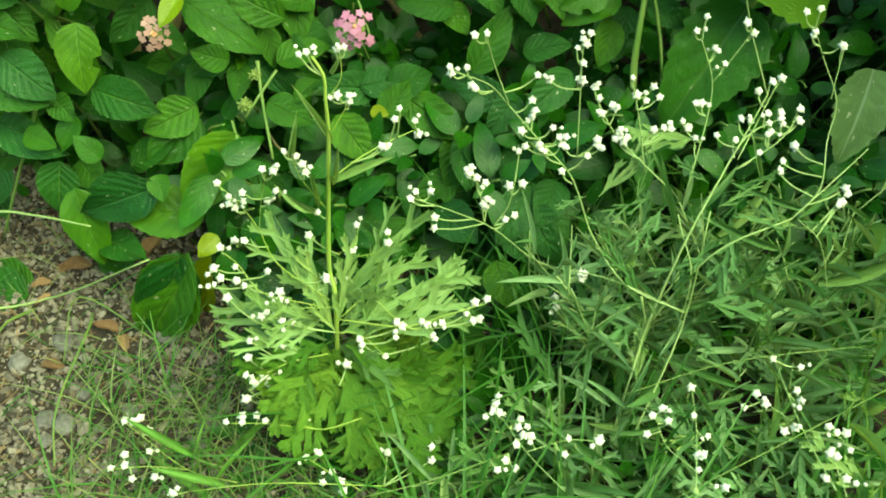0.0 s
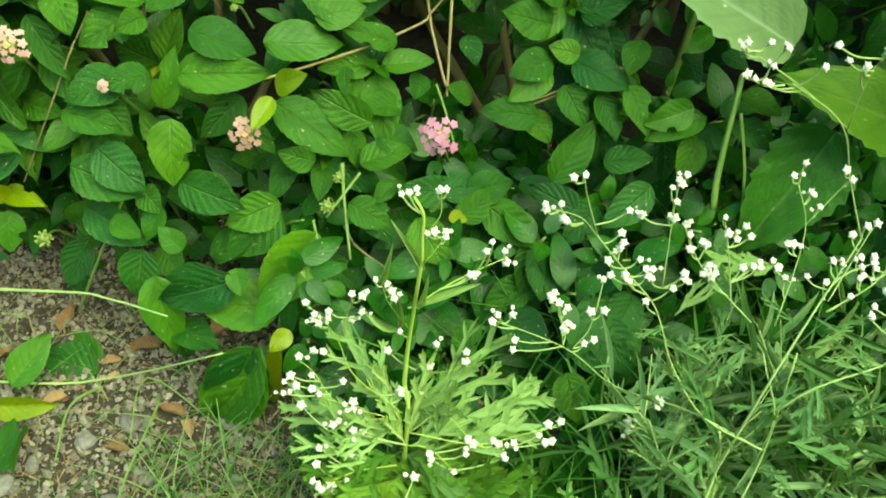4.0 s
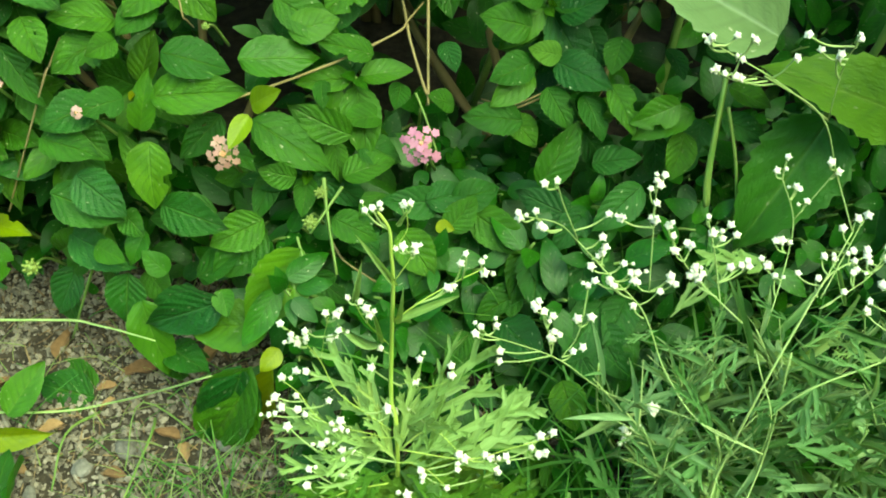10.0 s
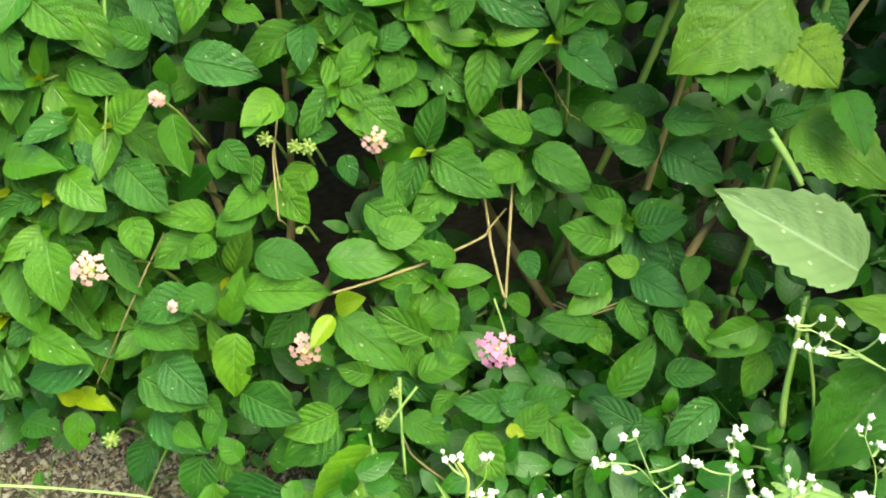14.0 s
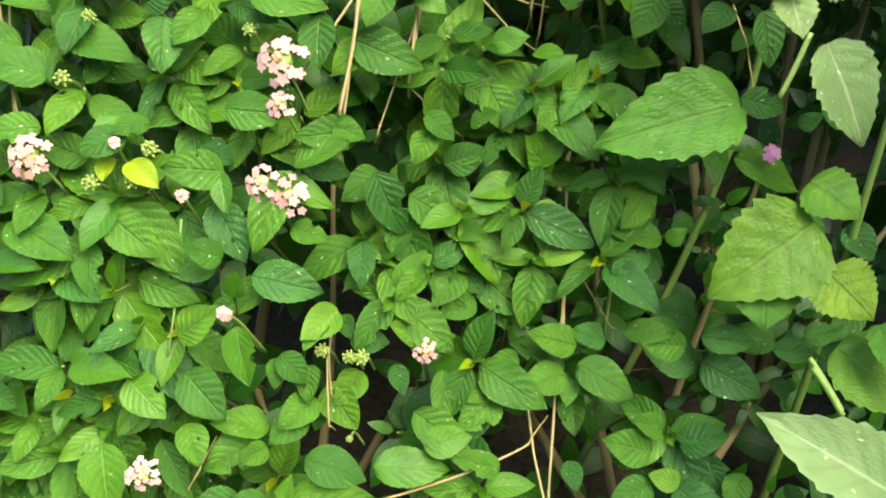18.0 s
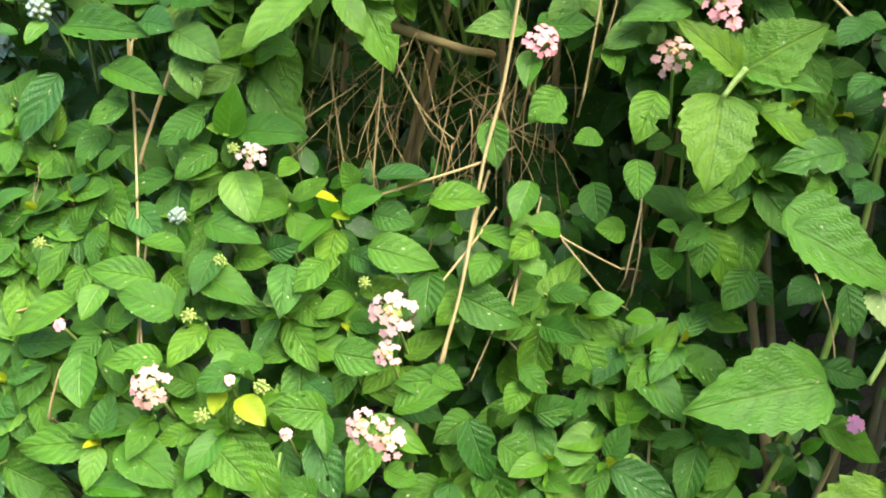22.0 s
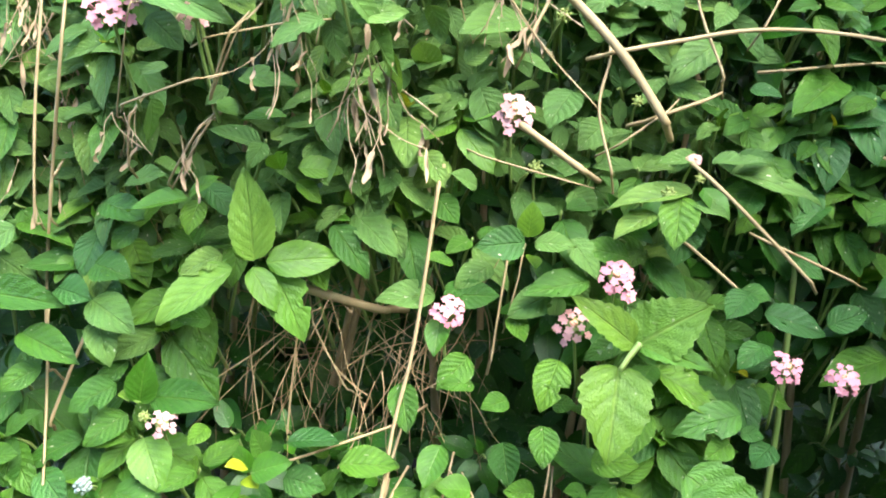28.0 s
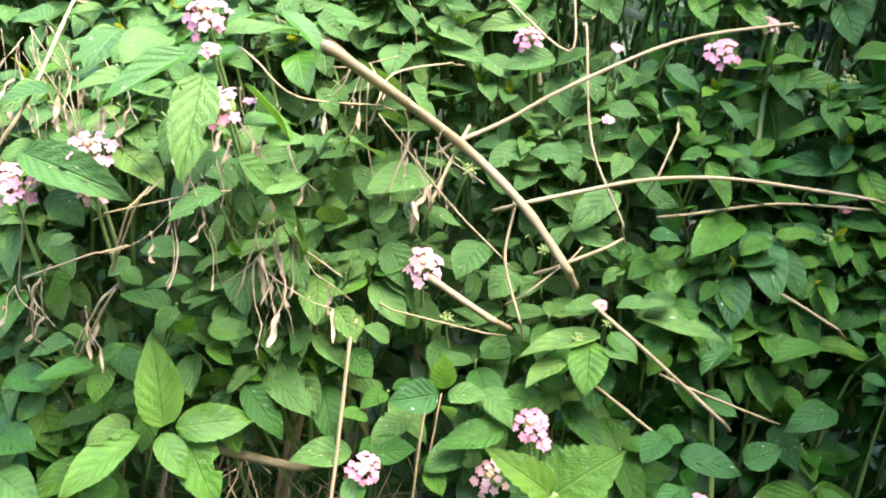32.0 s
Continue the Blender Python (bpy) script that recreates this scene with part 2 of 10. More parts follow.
PARTH_BASE = leaf_material("bright lower weed leaf", (0.065, 0.175, 0.014), (0.150, 0.275, 0.034), (0.240, 0.350, 0.090), ribs=4.0, spots=0.1, rough=0.55, bump=0.6, through_light=0.26)
PARTH_STEM = plain_material("green weed stem", (0.22, 0.33, 0.10), (0.36, 0.45, 0.18), 40, 0.5, 0.2, (1, 1, 0.2))
SHOOT = plain_material("green shoot", (0.105, 0.203, 0.038), (0.188, 0.247, 0.068), 50, 0.55, 0.2)
BARK = plain_material("tan bark", (0.200, 0.155, 0.065), (0.330, 0.265, 0.130), 35, 0.75, 0.6, (1, 1, 0.35), rnd=0.3)
DEAD = plain_material("dead twig", (0.187, 0.128, 0.051), (0.408, 0.297, 0.145), 50, 0.85, 0.4, (1, 1, 0.3), rnd=0.6, island=True)
WITHERED = plain_material("withered leaf", (0.180, 0.135, 0.068), (0.360, 0.285, 0.165), 60, 0.85, 0.5, rnd=0.5, island=True)
PARTH_BRIGHT = plain_material("yellow-green weed stem", (0.30, 0.43, 0.07), (0.42, 0.52, 0.12), 40, 0.5, 0.2, (1, 1, 0.2))
DRY = plain_material("dry stalk", (0.200, 0.155, 0.075), (0.340, 0.275, 0.155), 50, 0.8, 0.4, (1, 1, 0.3))
LITTER = plain_material("brown litter", (0.07, 0.038, 0.018), (0.30, 0.22, 0.12), 60, 0.9, 0.4, rnd=0.7, island=True)
PETAL_PINK = plain_material("pink petal", (0.50, 0.18, 0.205), (0.54, 0.30, 0.295), 25, 0.55, 0.15, rnd=0.5, glow=0.2)
PETAL_LILAC = plain_material("lilac pink petal", (0.50, 0.15, 0.29), (0.56, 0.29, 0.40), 25, 0.55, 0.15, rnd=0.5, glow=0.2)
PETAL_PALE = plain_material("pale pink petal", (0.46, 0.25, 0.245), (0.52, 0.34, 0.310), 25, 0.55, 0.15, rnd=0.5, glow=0.2)
PETAL_PEACH = plain_material("peach petal", (0.428, 0.222, 0.191), (0.474, 0.298, 0.245), 25, 0.55, 0.15, rnd=0.5, glow=0.2)
PETAL_WHITE = plain_material("white floret", (0.80, 0.80, 0.64), (0.86, 0.85, 0.74), 30, 0.6, 0.3, glow=0.12)
BUD_GREEN = plain_material("green bud", (0.128, 0.210, 0.038), (0.262, 0.307, 0.083), 90, 0.5, 0.3, rnd=0.4)
BUD_TIP = plain_material("orange pink bud", (0.70, 0.30, 0.16), (0.80, 0.48, 0.28), 60, 0.5, 0.3, rnd=0.4)
BACKDROP = plain_material("dark green backdrop", (0.012, 0.030, 0.006), (0.03, 0.07, 0.014), 14, 0.95, 0.8)
BERRY = plain_material("blue grey berry", (0.11, 0.18, 0.13), (0.22, 0.28, 0.24), 90, 0.3, 0.1, rnd=0.5)
SOIL = plain_material("gravelly soil", (0.012, 0.009, 0.006), (0.062, 0.048, 0.031), 110, 0.95, 1.0)
STONE = plain_material("gravel stone", (0.022, 0.017, 0.012), (0.340, 0.300, 0.240), 130, 0.92, 0.6, rnd=0.75, island=True)


PEBBLE = plain_material("weathered grey stone", (0.07, 0.064, 0.055), (0.24, 0.225, 0.20), 2.5, 0.9, 0.6, rnd=0.4)
FALLEN = plain_material("dry fallen leaf", (0.10, 0.052, 0.022), (0.30, 0.19, 0.09), 6, 0.85, 0.5, rnd=0.6)


# ---- builders ----
def mesh_of(name, verts, faces, material, uvs=None, smooth=True):
    me = bpy.data.meshes.new(name)
    me.from_pydata(verts, [], faces)
    if uvs is not None:
        lay = me.uv_layers.new(name="UVMap")
        for loop in me.loops:
            lay.data[loop.index].uv = uvs[loop.vertex_index]
    me.materials.append(material)
    if smooth:
        me.polygons.foreach_set("use_smooth", [True] * len(me.polygons))
    me.update()
    return me


def part(name, me, parent, m=None, label=""):
    ob = new(name, me)
    ob.parent = parent
    if m is not None:
        # parents stand unrotated and unscaled, so only their place counts
        up, off = parent, Vector((0, 0, 0))
        while up is not None:
            off += up.location
            up = up.parent
        ob.matrix_basis = Matrix.Translation(-off) @ m
    return tagged(ob, label)


def thing(name, x, y, z, label, category, group=""):
    e = new(name)
    e.empty_display_size = 0.02
    e.location = (x, y, z)
    return tagged(e, label, category, group)


def leaf_grid(nu, nv, shape, fold=0.12, arch=0.12, wave=0.0, teeth=0.0, twist=0.0, hole=None, ph=0.0):
    """Unit leaf along +X (0..1), width 1 across Y, face up +Z."""
    verts, uvs, faces = [], [], []
    for i in range(nu + 1):
        u = i / nu
        w = shape(u)
        for j in range(nv + 1):
            v = j / nv - 0.5
            edge = 1.0
            if teeth and j in (0, nv) and 0 < i < nu:
                edge += teeth * (1 if i % 2 else -1)
            if hole and abs(u - hole[0]) < hole[1] and v * hole[2] > 0.2:
                edge *= 0.62
            y = v * w * edge
            z = fold * abs(v) * w * 2 * 0.5 - arch * u * u + wave * math.sin(u * 9 + v * 5 + ph) * abs(v) * 2 + twist * v * (u - 0.3)
            verts.append((u, y, z))
            uvs.append((u, v + 0.5))
    for i in range(nu):
        for j in range(nv):
            a = i * (nv + 1) + j
            faces.append((a, a + nv + 1, a + nv + 2, a + 1))
    return verts, faces, uvs


def ovate(u):
    """Rounded base, widest at two fifths, tapering evenly into a point."""
    if u <= 0 or u >= 1:
        return 0.06 if u <= 0 else 0.012
    return max(0.012, u ** 0.58 * (1 - u) ** 0.92 / 0.374)


def lance(u):
    return max(0.04, math.sin(math.pi * min(0.999, 0.06 + 0.94 * u) ** 0.9) ** 0.7)


def broad_shape(u):
    """Wide near the base, drawn out into a long tip."""
    return max(0.02, min(1, u + 0.015) ** 0.50 * (1 - u) ** 0.98 / 0.385)


LEAF_FORMS = [
    leaf_grid(20, 6, ovate, 0.14, 0.10, 0.012, 0.024, 0.05),
    leaf_grid(20, 6, ovate, 0.10, 0.20, 0.026, 0.026, -0.10, None, 1.0),
    leaf_grid(20, 6, ovate, 0.22, 0.05, 0.010, 0.024, 0.12, None, 2.0),
    leaf_grid(20, 6, ovate, 0.12, 0.26, 0.020, 0.026, 0.00, (0.55, 0.07, 1), 3.0),
    leaf_grid(20, 6, ovate, 0.16, 0.15, 0.020, 0.026, -0.14, None, 4.0),
    leaf_grid(20, 6, ovate, 0.18, 0.12, 0.015, 0.024, 0.10, None, 5.0),
]
def broad_form(seed, teeth):
    """Broad weed leaf: coarse teeth pointing to the tip, unequal halves, a sunk midrib and puckered blade."""
    r = random.Random(seed)
    nu, nv = 4 * teeth, 8
    lift = [r.uniform(-0.012, 0.012) for _ in range(teeth + 1)]
    arch, fold, twist = r.uniform(0.12, 0.26), r.uniform(0.10, 0.20), r.uniform(-0.14, 0.14)
    verts, uvs, faces = [], [], []
    for i in range(nu + 1):
        u = i / nu
        w = broad_shape(u)
        for j in range(nv + 1):
            v = j / nv - 0.5
            edge = 1.0 + (0.04 if v > 0 else -0.03) * math.sin(u * 5 + seed)
            if 0 < i < nu:
                edge += (abs(v) * 2) ** 6 * (0.11 * ((i + (2 if v > 0 else 0)) % 4) / 3 - 0.06 + 2.5 * lift[(i // 4 + (3 if v > 0 else 0)) % teeth])
            pucker = 0.0035 * math.cos(u * 38 - abs(v) * 14 + seed) * (1 - abs(2 * abs(v) - 0.9))
            verts.append((u, v * w * edge, fold * abs(v) * w - arch * u * u + pucker + twist * v * (u - 0.3) + lift[i // 4] * abs(v) * 2))
            uvs.append((u, v + 0.5))
    for i in range(nu):
        for j in range(nv):
            q = i * (nv + 1) + j
            faces.append((q, q + nv + 1, q + nv + 2, q + 1))
    return verts, faces, uvs


BROAD_FORMS = [broad_form(1, 9), broad_form(2, 11), broad_form(3, 8)]
CURLED = [leaf_grid(10, 2, lance, 0.10, 0.25, 0.05, 0.0, 0.10), leaf_grid(10, 2, lance, 0.14, -0.3, 0.07, 0.0, -0.14, None, 2.0), leaf_grid(10, 2, lance, 0.06, 0.1, 0.09, 0.0, 0.2, None, 4.0)]
NARROW_FORM = leaf_grid(8, 2, lance, 0.3, 0.18, 0.01, 0.0, 0.1)


def shared(forms, material, name):
    return [mesh_of(name, v, f, material, uv) for v, f, uv in forms]


LEAVES = {"g": shared(LEAF_FORMS, LEAF, "leaf"), "l": shared(LEAF_FORMS, LEAF_YOUNG, "leaf"), "y": shared(LEAF_FORMS, LEAF_YELLOW, "leaf"), "b": shared(LEAF_FORMS, LEAF_FRESH, "leaf"), "o": shared(LEAF_FORMS, LEAF_OLD_SHADED, "leaf"), "d": shared(LEAF_FORMS, LEAF_BRIGHTENED, "leaf")}
BROADS = {"f": shared(BROAD_FORMS, BROAD_LIT, "leaf"), "g": shared(BROAD_FORMS, BROAD, "leaf"), "p": shared(BROAD_FORMS, BROAD_PALE, "leaf")}


def lobed_form(seed, pairs=4, slim=0.5):
    """Deeply cut leaf: a winged midrib with toothed lobes on both sides, lying in one gently arched blade."""
    r = random.Random(seed)
    verts, uvs, faces = [], [], []
    bend, arch = r.uniform(-0.22, 0.22), r.uniform(0.06, 0.26)

    def rib(u):
        return u, bend * u * u

    def ribbon(pts, widths):
        s0 = len(verts)
        for i, (x, y, z) in enumerate(pts):
            xa, ya, _ = pts[max(0, i - 1)]
            xb, yb, _ = pts[min(len(pts) - 1, i + 1)]
            k = math.hypot(xb - xa, yb - ya)
            nx, ny = -(yb - ya) / k, (xb - xa) / k
            for side in (-1, 0, 1):
                verts.append((x + nx * widths[i] * side, y + ny * widths[i] * side, z + (0.014 if side else 0)))
                uvs.append((min(1, max(0, x)), 0.5 + 0.4 * side))
        for i in range(len(pts) - 1):
            for j in range(2):
                q = s0 + i * 3 + j
                faces.append((q, q + 3, q + 4, q + 1))

    ribbon([(*rib(u), -arch * u * u) for u in (0, 0.2, 0.4, 0.6, 0.8, 0.93, 1.0)], [0.014, 0.022 + 0.02 * slim, 0.055 * slim, 0.065 * slim, 0.06 * slim, 0.045 * slim, 0.010])
    for i in range(pairs):
        for s in (-1, 1):
            u = 0.16 + 0.66 * i / max(1, pairs - 1) + r.uniform(-0.04, 0.04)
            ln = (0.56 - 0.55 * max(0, u - 0.35) - 0.5 * max(0, 0.35 - u)) * r.uniform(0.7, 1.15)
            x0, y0 = rib(u)
            up = r.uniform(-0.10, 0.10)
            out_, fwd = r.uniform(0.52, 0.72), r.uniform(0.7, 1.0)
            pts = [(x0 + ln * fwd * k * (0.7 + 0.3 * k), y0 + s * ln * out_ * (k - 0.15 * k * k), -arch * u * u + up * k + 0.003 * s) for k in (0.0, 0.35, 0.7, 0.9, 1.0)]
            w = 0.045 * slim * r.uniform(0.8, 1.2)
            ribbon(pts, [w * 1.05, w * 0.95, w * 1.0, w * 0.6, w * 0.08])
            for q, away in ((1, 1), (2, -1), (2, 1)):
                if r.random() < 0.75 and ln > 0.16:
                    c, e = pts[q], pts[q + 1]
                    dx, dy = e[0] - c[0], e[1] - c[1]
                    k = math.hypot(dx, dy)
                    dx, dy = dx / k, dy / k
                    t = ln * r.uniform(0.26, 0.42)
                    ax, ay = dx * 0.75 - away * dy * 0.65, dy * 0.75 + away * dx * 0.65
                    ribbon([(c[0], c[1], c[2] + 0.004), (c[0] + ax * t * 0.6, c[1] + ay * t * 0.6, c[2] + 0.006), (c[0] + ax * t, c[1] + ay * t, c[2] + 0.008)], [w * 0.7, w * 0.62, w * 0.1])
    return verts, faces, uvs


LOBED_FORMS = [lobed_form(1, 3, 0.85), lobed_form(2, 3, 0.95), lobed_form(3, 2, 0.8), lobed_form(4, 3, 1.0)]
BLADE_FORMS = [lobed_form(k, 4, 1.05) for k in (11, 12, 13, 14)]
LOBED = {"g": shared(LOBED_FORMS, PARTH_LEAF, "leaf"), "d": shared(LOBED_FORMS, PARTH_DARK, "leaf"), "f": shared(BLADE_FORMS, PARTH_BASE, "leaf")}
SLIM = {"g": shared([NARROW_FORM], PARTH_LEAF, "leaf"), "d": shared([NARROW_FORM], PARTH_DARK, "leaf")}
rl = random.Random(7)


def leaf_pose(b, t, w, face=(0.0, -0.72, 0.62), jitter=0.28):
    b, t = Vector(b), Vector(t)
    d = t - b
    L = d.length
    x = d / L
    n = Vector(face) + Vector((rl.uniform(-1, 1), rl.uniform(-1, 1), rl.uniform(-1, 1))) * jitter
    y = n.cross(x).normalized()
    z = x.cross(y).normalized()
    return Matrix.Translation(b) @ Matrix(((x[0] * L, y[0] * w, z[0] * L, 0), (x[1] * L, y[1] * w, z[1] * L, 0), (x[2] * L, y[2] * w, z[2] * L, 0), (0, 0, 0, 1)))


OUTER = []
BARE = []


def hollow_depth(x, z):
    """How far the middle of the hedge is set back, most in the dim recess beside the broad-leaved weeds."""
    d = 0.025 * math.exp(-((x + 0.02) / 0.20) ** 2 - ((z - 0.42) / 0.13) ** 2)
    return d + 0.095 * math.exp(-((x - 0.18) / 0.115) ** 2 - ((z - 0.52) / 0.22) ** 2)


def settle(x, y, z):
    """A place on the leafy face, pushed into the recess, away from the path."""
    d = Vector((x + 0.075, y - 0.0925, z - 0.633))
    return Vector((x, y, z)) + d * (hollow_depth(x, z) / max(0.2, d.y))


def outer_leaf(owner, kind, b, t, w, face=(0.0, -0.66, 0.68), jitter=0.42):
    OUTER.append(((b[0] + t[0]) / 2, (b[2] + t[2]) / 2))
    b, t = Vector(b), Vector(t)
    t = b + (t - b) * 1.08
    # the paler copy takes over with height, as if better lit
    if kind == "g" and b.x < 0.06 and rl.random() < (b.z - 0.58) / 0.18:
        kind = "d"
    # a few old leaves everywhere; many on the right paint the recess's shade
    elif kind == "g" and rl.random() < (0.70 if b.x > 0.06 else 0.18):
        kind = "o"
    if b.z > 0.66:
        face = (face[0], face[1], face[2] + 0.1)
    w = min(w, 0.72 * (t - b).length) * 1.04
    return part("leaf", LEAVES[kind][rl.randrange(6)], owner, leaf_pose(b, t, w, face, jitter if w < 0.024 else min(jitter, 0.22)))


def leaf(owner, kind, bx, by, bz, tx, ty, tz, w):
    return outer_leaf(owner, kind, settle(bx, by, bz), settle(tx, ty, tz), w)


def broad_leaf(owner, kind, bx, by, bz, tx, ty, tz, w):
    BARE.append(((bx + tx) / 2, (bz + tz) / 2, 0.5 * w + 0.008))
    return part("leaf", BROADS[kind][rl.randrange(3)], owner, leaf_pose(Vector((bx, by, bz)).lerp(settle(bx, by, bz), 0.3), Vector((tx, ty, tz)).lerp(settle(tx, ty, tz), 0.3), w, jitter=0.12))


def feather_leaf(owner, kind, bx, by, bz, tx, ty, tz, w):
    return part("leaf", LOBED[kind][rl.randrange(4)], owner, leaf_pose((bx, by, bz), (tx, ty, tz), w * 1.45, jitter=0.5))


def slim_leaf(owner, kind, bx, by, bz, tx, ty, tz, w):
    return part("leaf", SLIM[kind][0], owner, leaf_pose((bx, by, bz), (tx, ty, tz), w, jitter=0.3))


def tube_data(pts, r0, r1, sides=6, steps=4, knots=0.0, seed=0):
    """Tapering tube through the points, smoothly curved, with swollen knots."""
    r = random.Random(seed)
    P = [Vector(p) for p in pts]
    if len(P) == 2:
        P.insert(1, (P[0] + P[1]) / 2 + Vector((r.uniform(-1, 1), r.uniform(-1, 1), r.uniform(-1, 1))) * (P[1] - P[0]).length * 0.025)
    Q = [P[0] * 2 - P[1]] + P + [P[-1] * 2 - P[-2]]
    line = []
    for i in range(1, len(Q) - 2):
        for k in range(steps):
            s = k / steps
            a, b, c, d = Q[i - 1], Q[i], Q[i + 1], Q[i + 2]
            line.append(0.5 * ((2 * b) + (c - a) * s + (2 * a - 5 * b + 4 * c - d) * s * s + (3 * b - a - 3 * c + d) * s ** 3))
    line.append(P[-1])
    verts, faces, uvs = [], [], []
    n = len(line)
    for i, c in enumerate(line):
        t = (line[min(n - 1, i + 1)] - line[max(0, i - 1)]).normalized()
        s = t.cross(Vector((0.3, 1, 0.2))).normalized()
        o = s.cross(t)
        f = i / (n - 1)
        rad = (r0 + (r1 - r0) * f) * (1 + knots * (r.random() if i % 3 == 0 else -0.2 * r.random()))
        for k in range(sides):
            a = 2 * math.pi * k / sides
            verts.append(tuple(c + (s * math.cos(a) + o * math.sin(a)) * rad))
            uvs.append((f, k / sides))
    for i in range(n - 1):
        for k in range(sides):
            a, b = i * sides + k, i * sides + (k + 1) % sides
            faces.append((a, b, b + sides, a + sides))
    faces.append(tuple(range(sides))[::-1])
    faces.append(tuple((n - 1) * sides + k for k in range(sides)))
    return verts, faces, uvs


def joined(name, pieces, material):
    V, F, U = [], [], []
    for v, f, u in pieces:
        s = len(V)
        V.extend(v)
        U.extend(u)
        F.extend(tuple(i + s for i in q) for q in f)
    return mesh_of(name, V, F, material, U)


count = [0]


def stem(owner, name, material, r0, r1, *pts, knots=0.0, label=""):
    count[0] += 1
    if name == "branch":
        for a, b in zip(pts, pts[1:]):
            for k in range(4):
                p = Vector(a).lerp(Vector(b), k / 4)
                BARE.append((p.x, p.z, 0.017))
    if name in ("branch", "shoot"):
        pts = [settle(*q) for q in pts]
    if name == "branch":
        # the upper boughs stand clear of the leaves behind them
        pts = [q - (q - Vector((-0.072, 0.0965, 0.777))) * 0.05 * min(1, max(0, (q.z - 0.64) / 0.08)) for q in pts]
    v, f, u = tube_data(pts, r0, r1, 7 if r0 > 0.003 else 5, 5, knots, count[0])
    off = Vector((0, 0, 0))
    up = owner
    while up is not None:
        off += up.location
        up = up.parent
    v = [tuple(Vector(p) - off) for p in v]
    return part(name, mesh_of(name, v, f, material, u), owner, None, label)


def floret_mesh(name, material, petals=5):
    """One small flower: a short throat and rounded petals opening flat."""
    verts, faces = [(0, 0, 0.10)], []
    n = petals * 4
    for i in range(n):
        a = 2 * math.pi * i / n
        k = 0.5 + 0.5 * math.cos(petals * a)
        rr = 0.60 + 0.40 * k ** 0.6
        verts.append((0.35 * math.cos(a), 0.35 * math.sin(a), 0.12))
        verts.append((rr * math.cos(a), rr * math.sin(a), 0.20 - 0.12 * k))
    for i in range(n):
        a, b = 1 + 2 * i, 1 + 2 * ((i + 1) % n)
        faces += [(0, a, b), (a, a + 1, b + 1, b)]
    s = len(verts)
    for i in range(6):
        a = 2 * math.pi * i / 6
        verts += [(0.16 * math.cos(a), 0.16 * math.sin(a), 0.12), (0.10 * math.cos(a), 0.10 * math.sin(a), -1.3)]
    for i in range(6):
        a, b = s + 2 * i, s + 2 * ((i + 1) % 6)
        faces.append((a, a + 1, b + 1, b))
    return mesh_of(name, verts, faces, material)


def ball(name, material, squash=1.0, lobes=0):
    verts, faces = [], []
    nu, nv = 5, 8
    for i in range(nu + 1):
        th = math.pi * i / nu
        for j in range(nv):
            a = 2 * math.pi * j / nv
            k = 1 + (0.15 * math.cos(lobes * a) if lobes else 0)
            verts.append((math.sin(th) * math.cos(a) * k, math.sin(th) * math.sin(a) * k, math.cos(th) * squash))
    for i in range(nu):
        for j in range(nv):
            faces.append((i * nv + j, (i + 1) * nv + j, (i + 1) * nv + (j + 1) % nv, i * nv + (j + 1) % nv))
    return mesh_of(name, verts, faces, material)


FLORETS = {"pink": floret_mesh("floret", PETAL_PINK), "lilac": floret_mesh("floret", PETAL_LILAC), "pale": floret_mesh("floret", PETAL_PALE), "peach": floret_mesh("floret", PETAL_PEACH)}
BUDS = {"pink": ball("bud", BUD_TIP, 1.3), "lilac": ball("bud", BUD_TIP, 1.3), "pale": ball("bud", BUD_TIP, 1.3), "peach": ball("bud", BUD_TIP, 1.3)}
BUD = ball("bud", BUD_GREEN, 1.4)
FRUIT = ball("berry", BERRY)
CORE = ball("flower_head", BUD_GREEN, 0.8)


def turn_to(n):
    return Vector(n).to_track_quat("Z", "Y").to_matrix().to_4x4()


def head_face(x):
    return Vector((0.15 * math.sin(x * 40), -0.80, 0.52)).normalized()


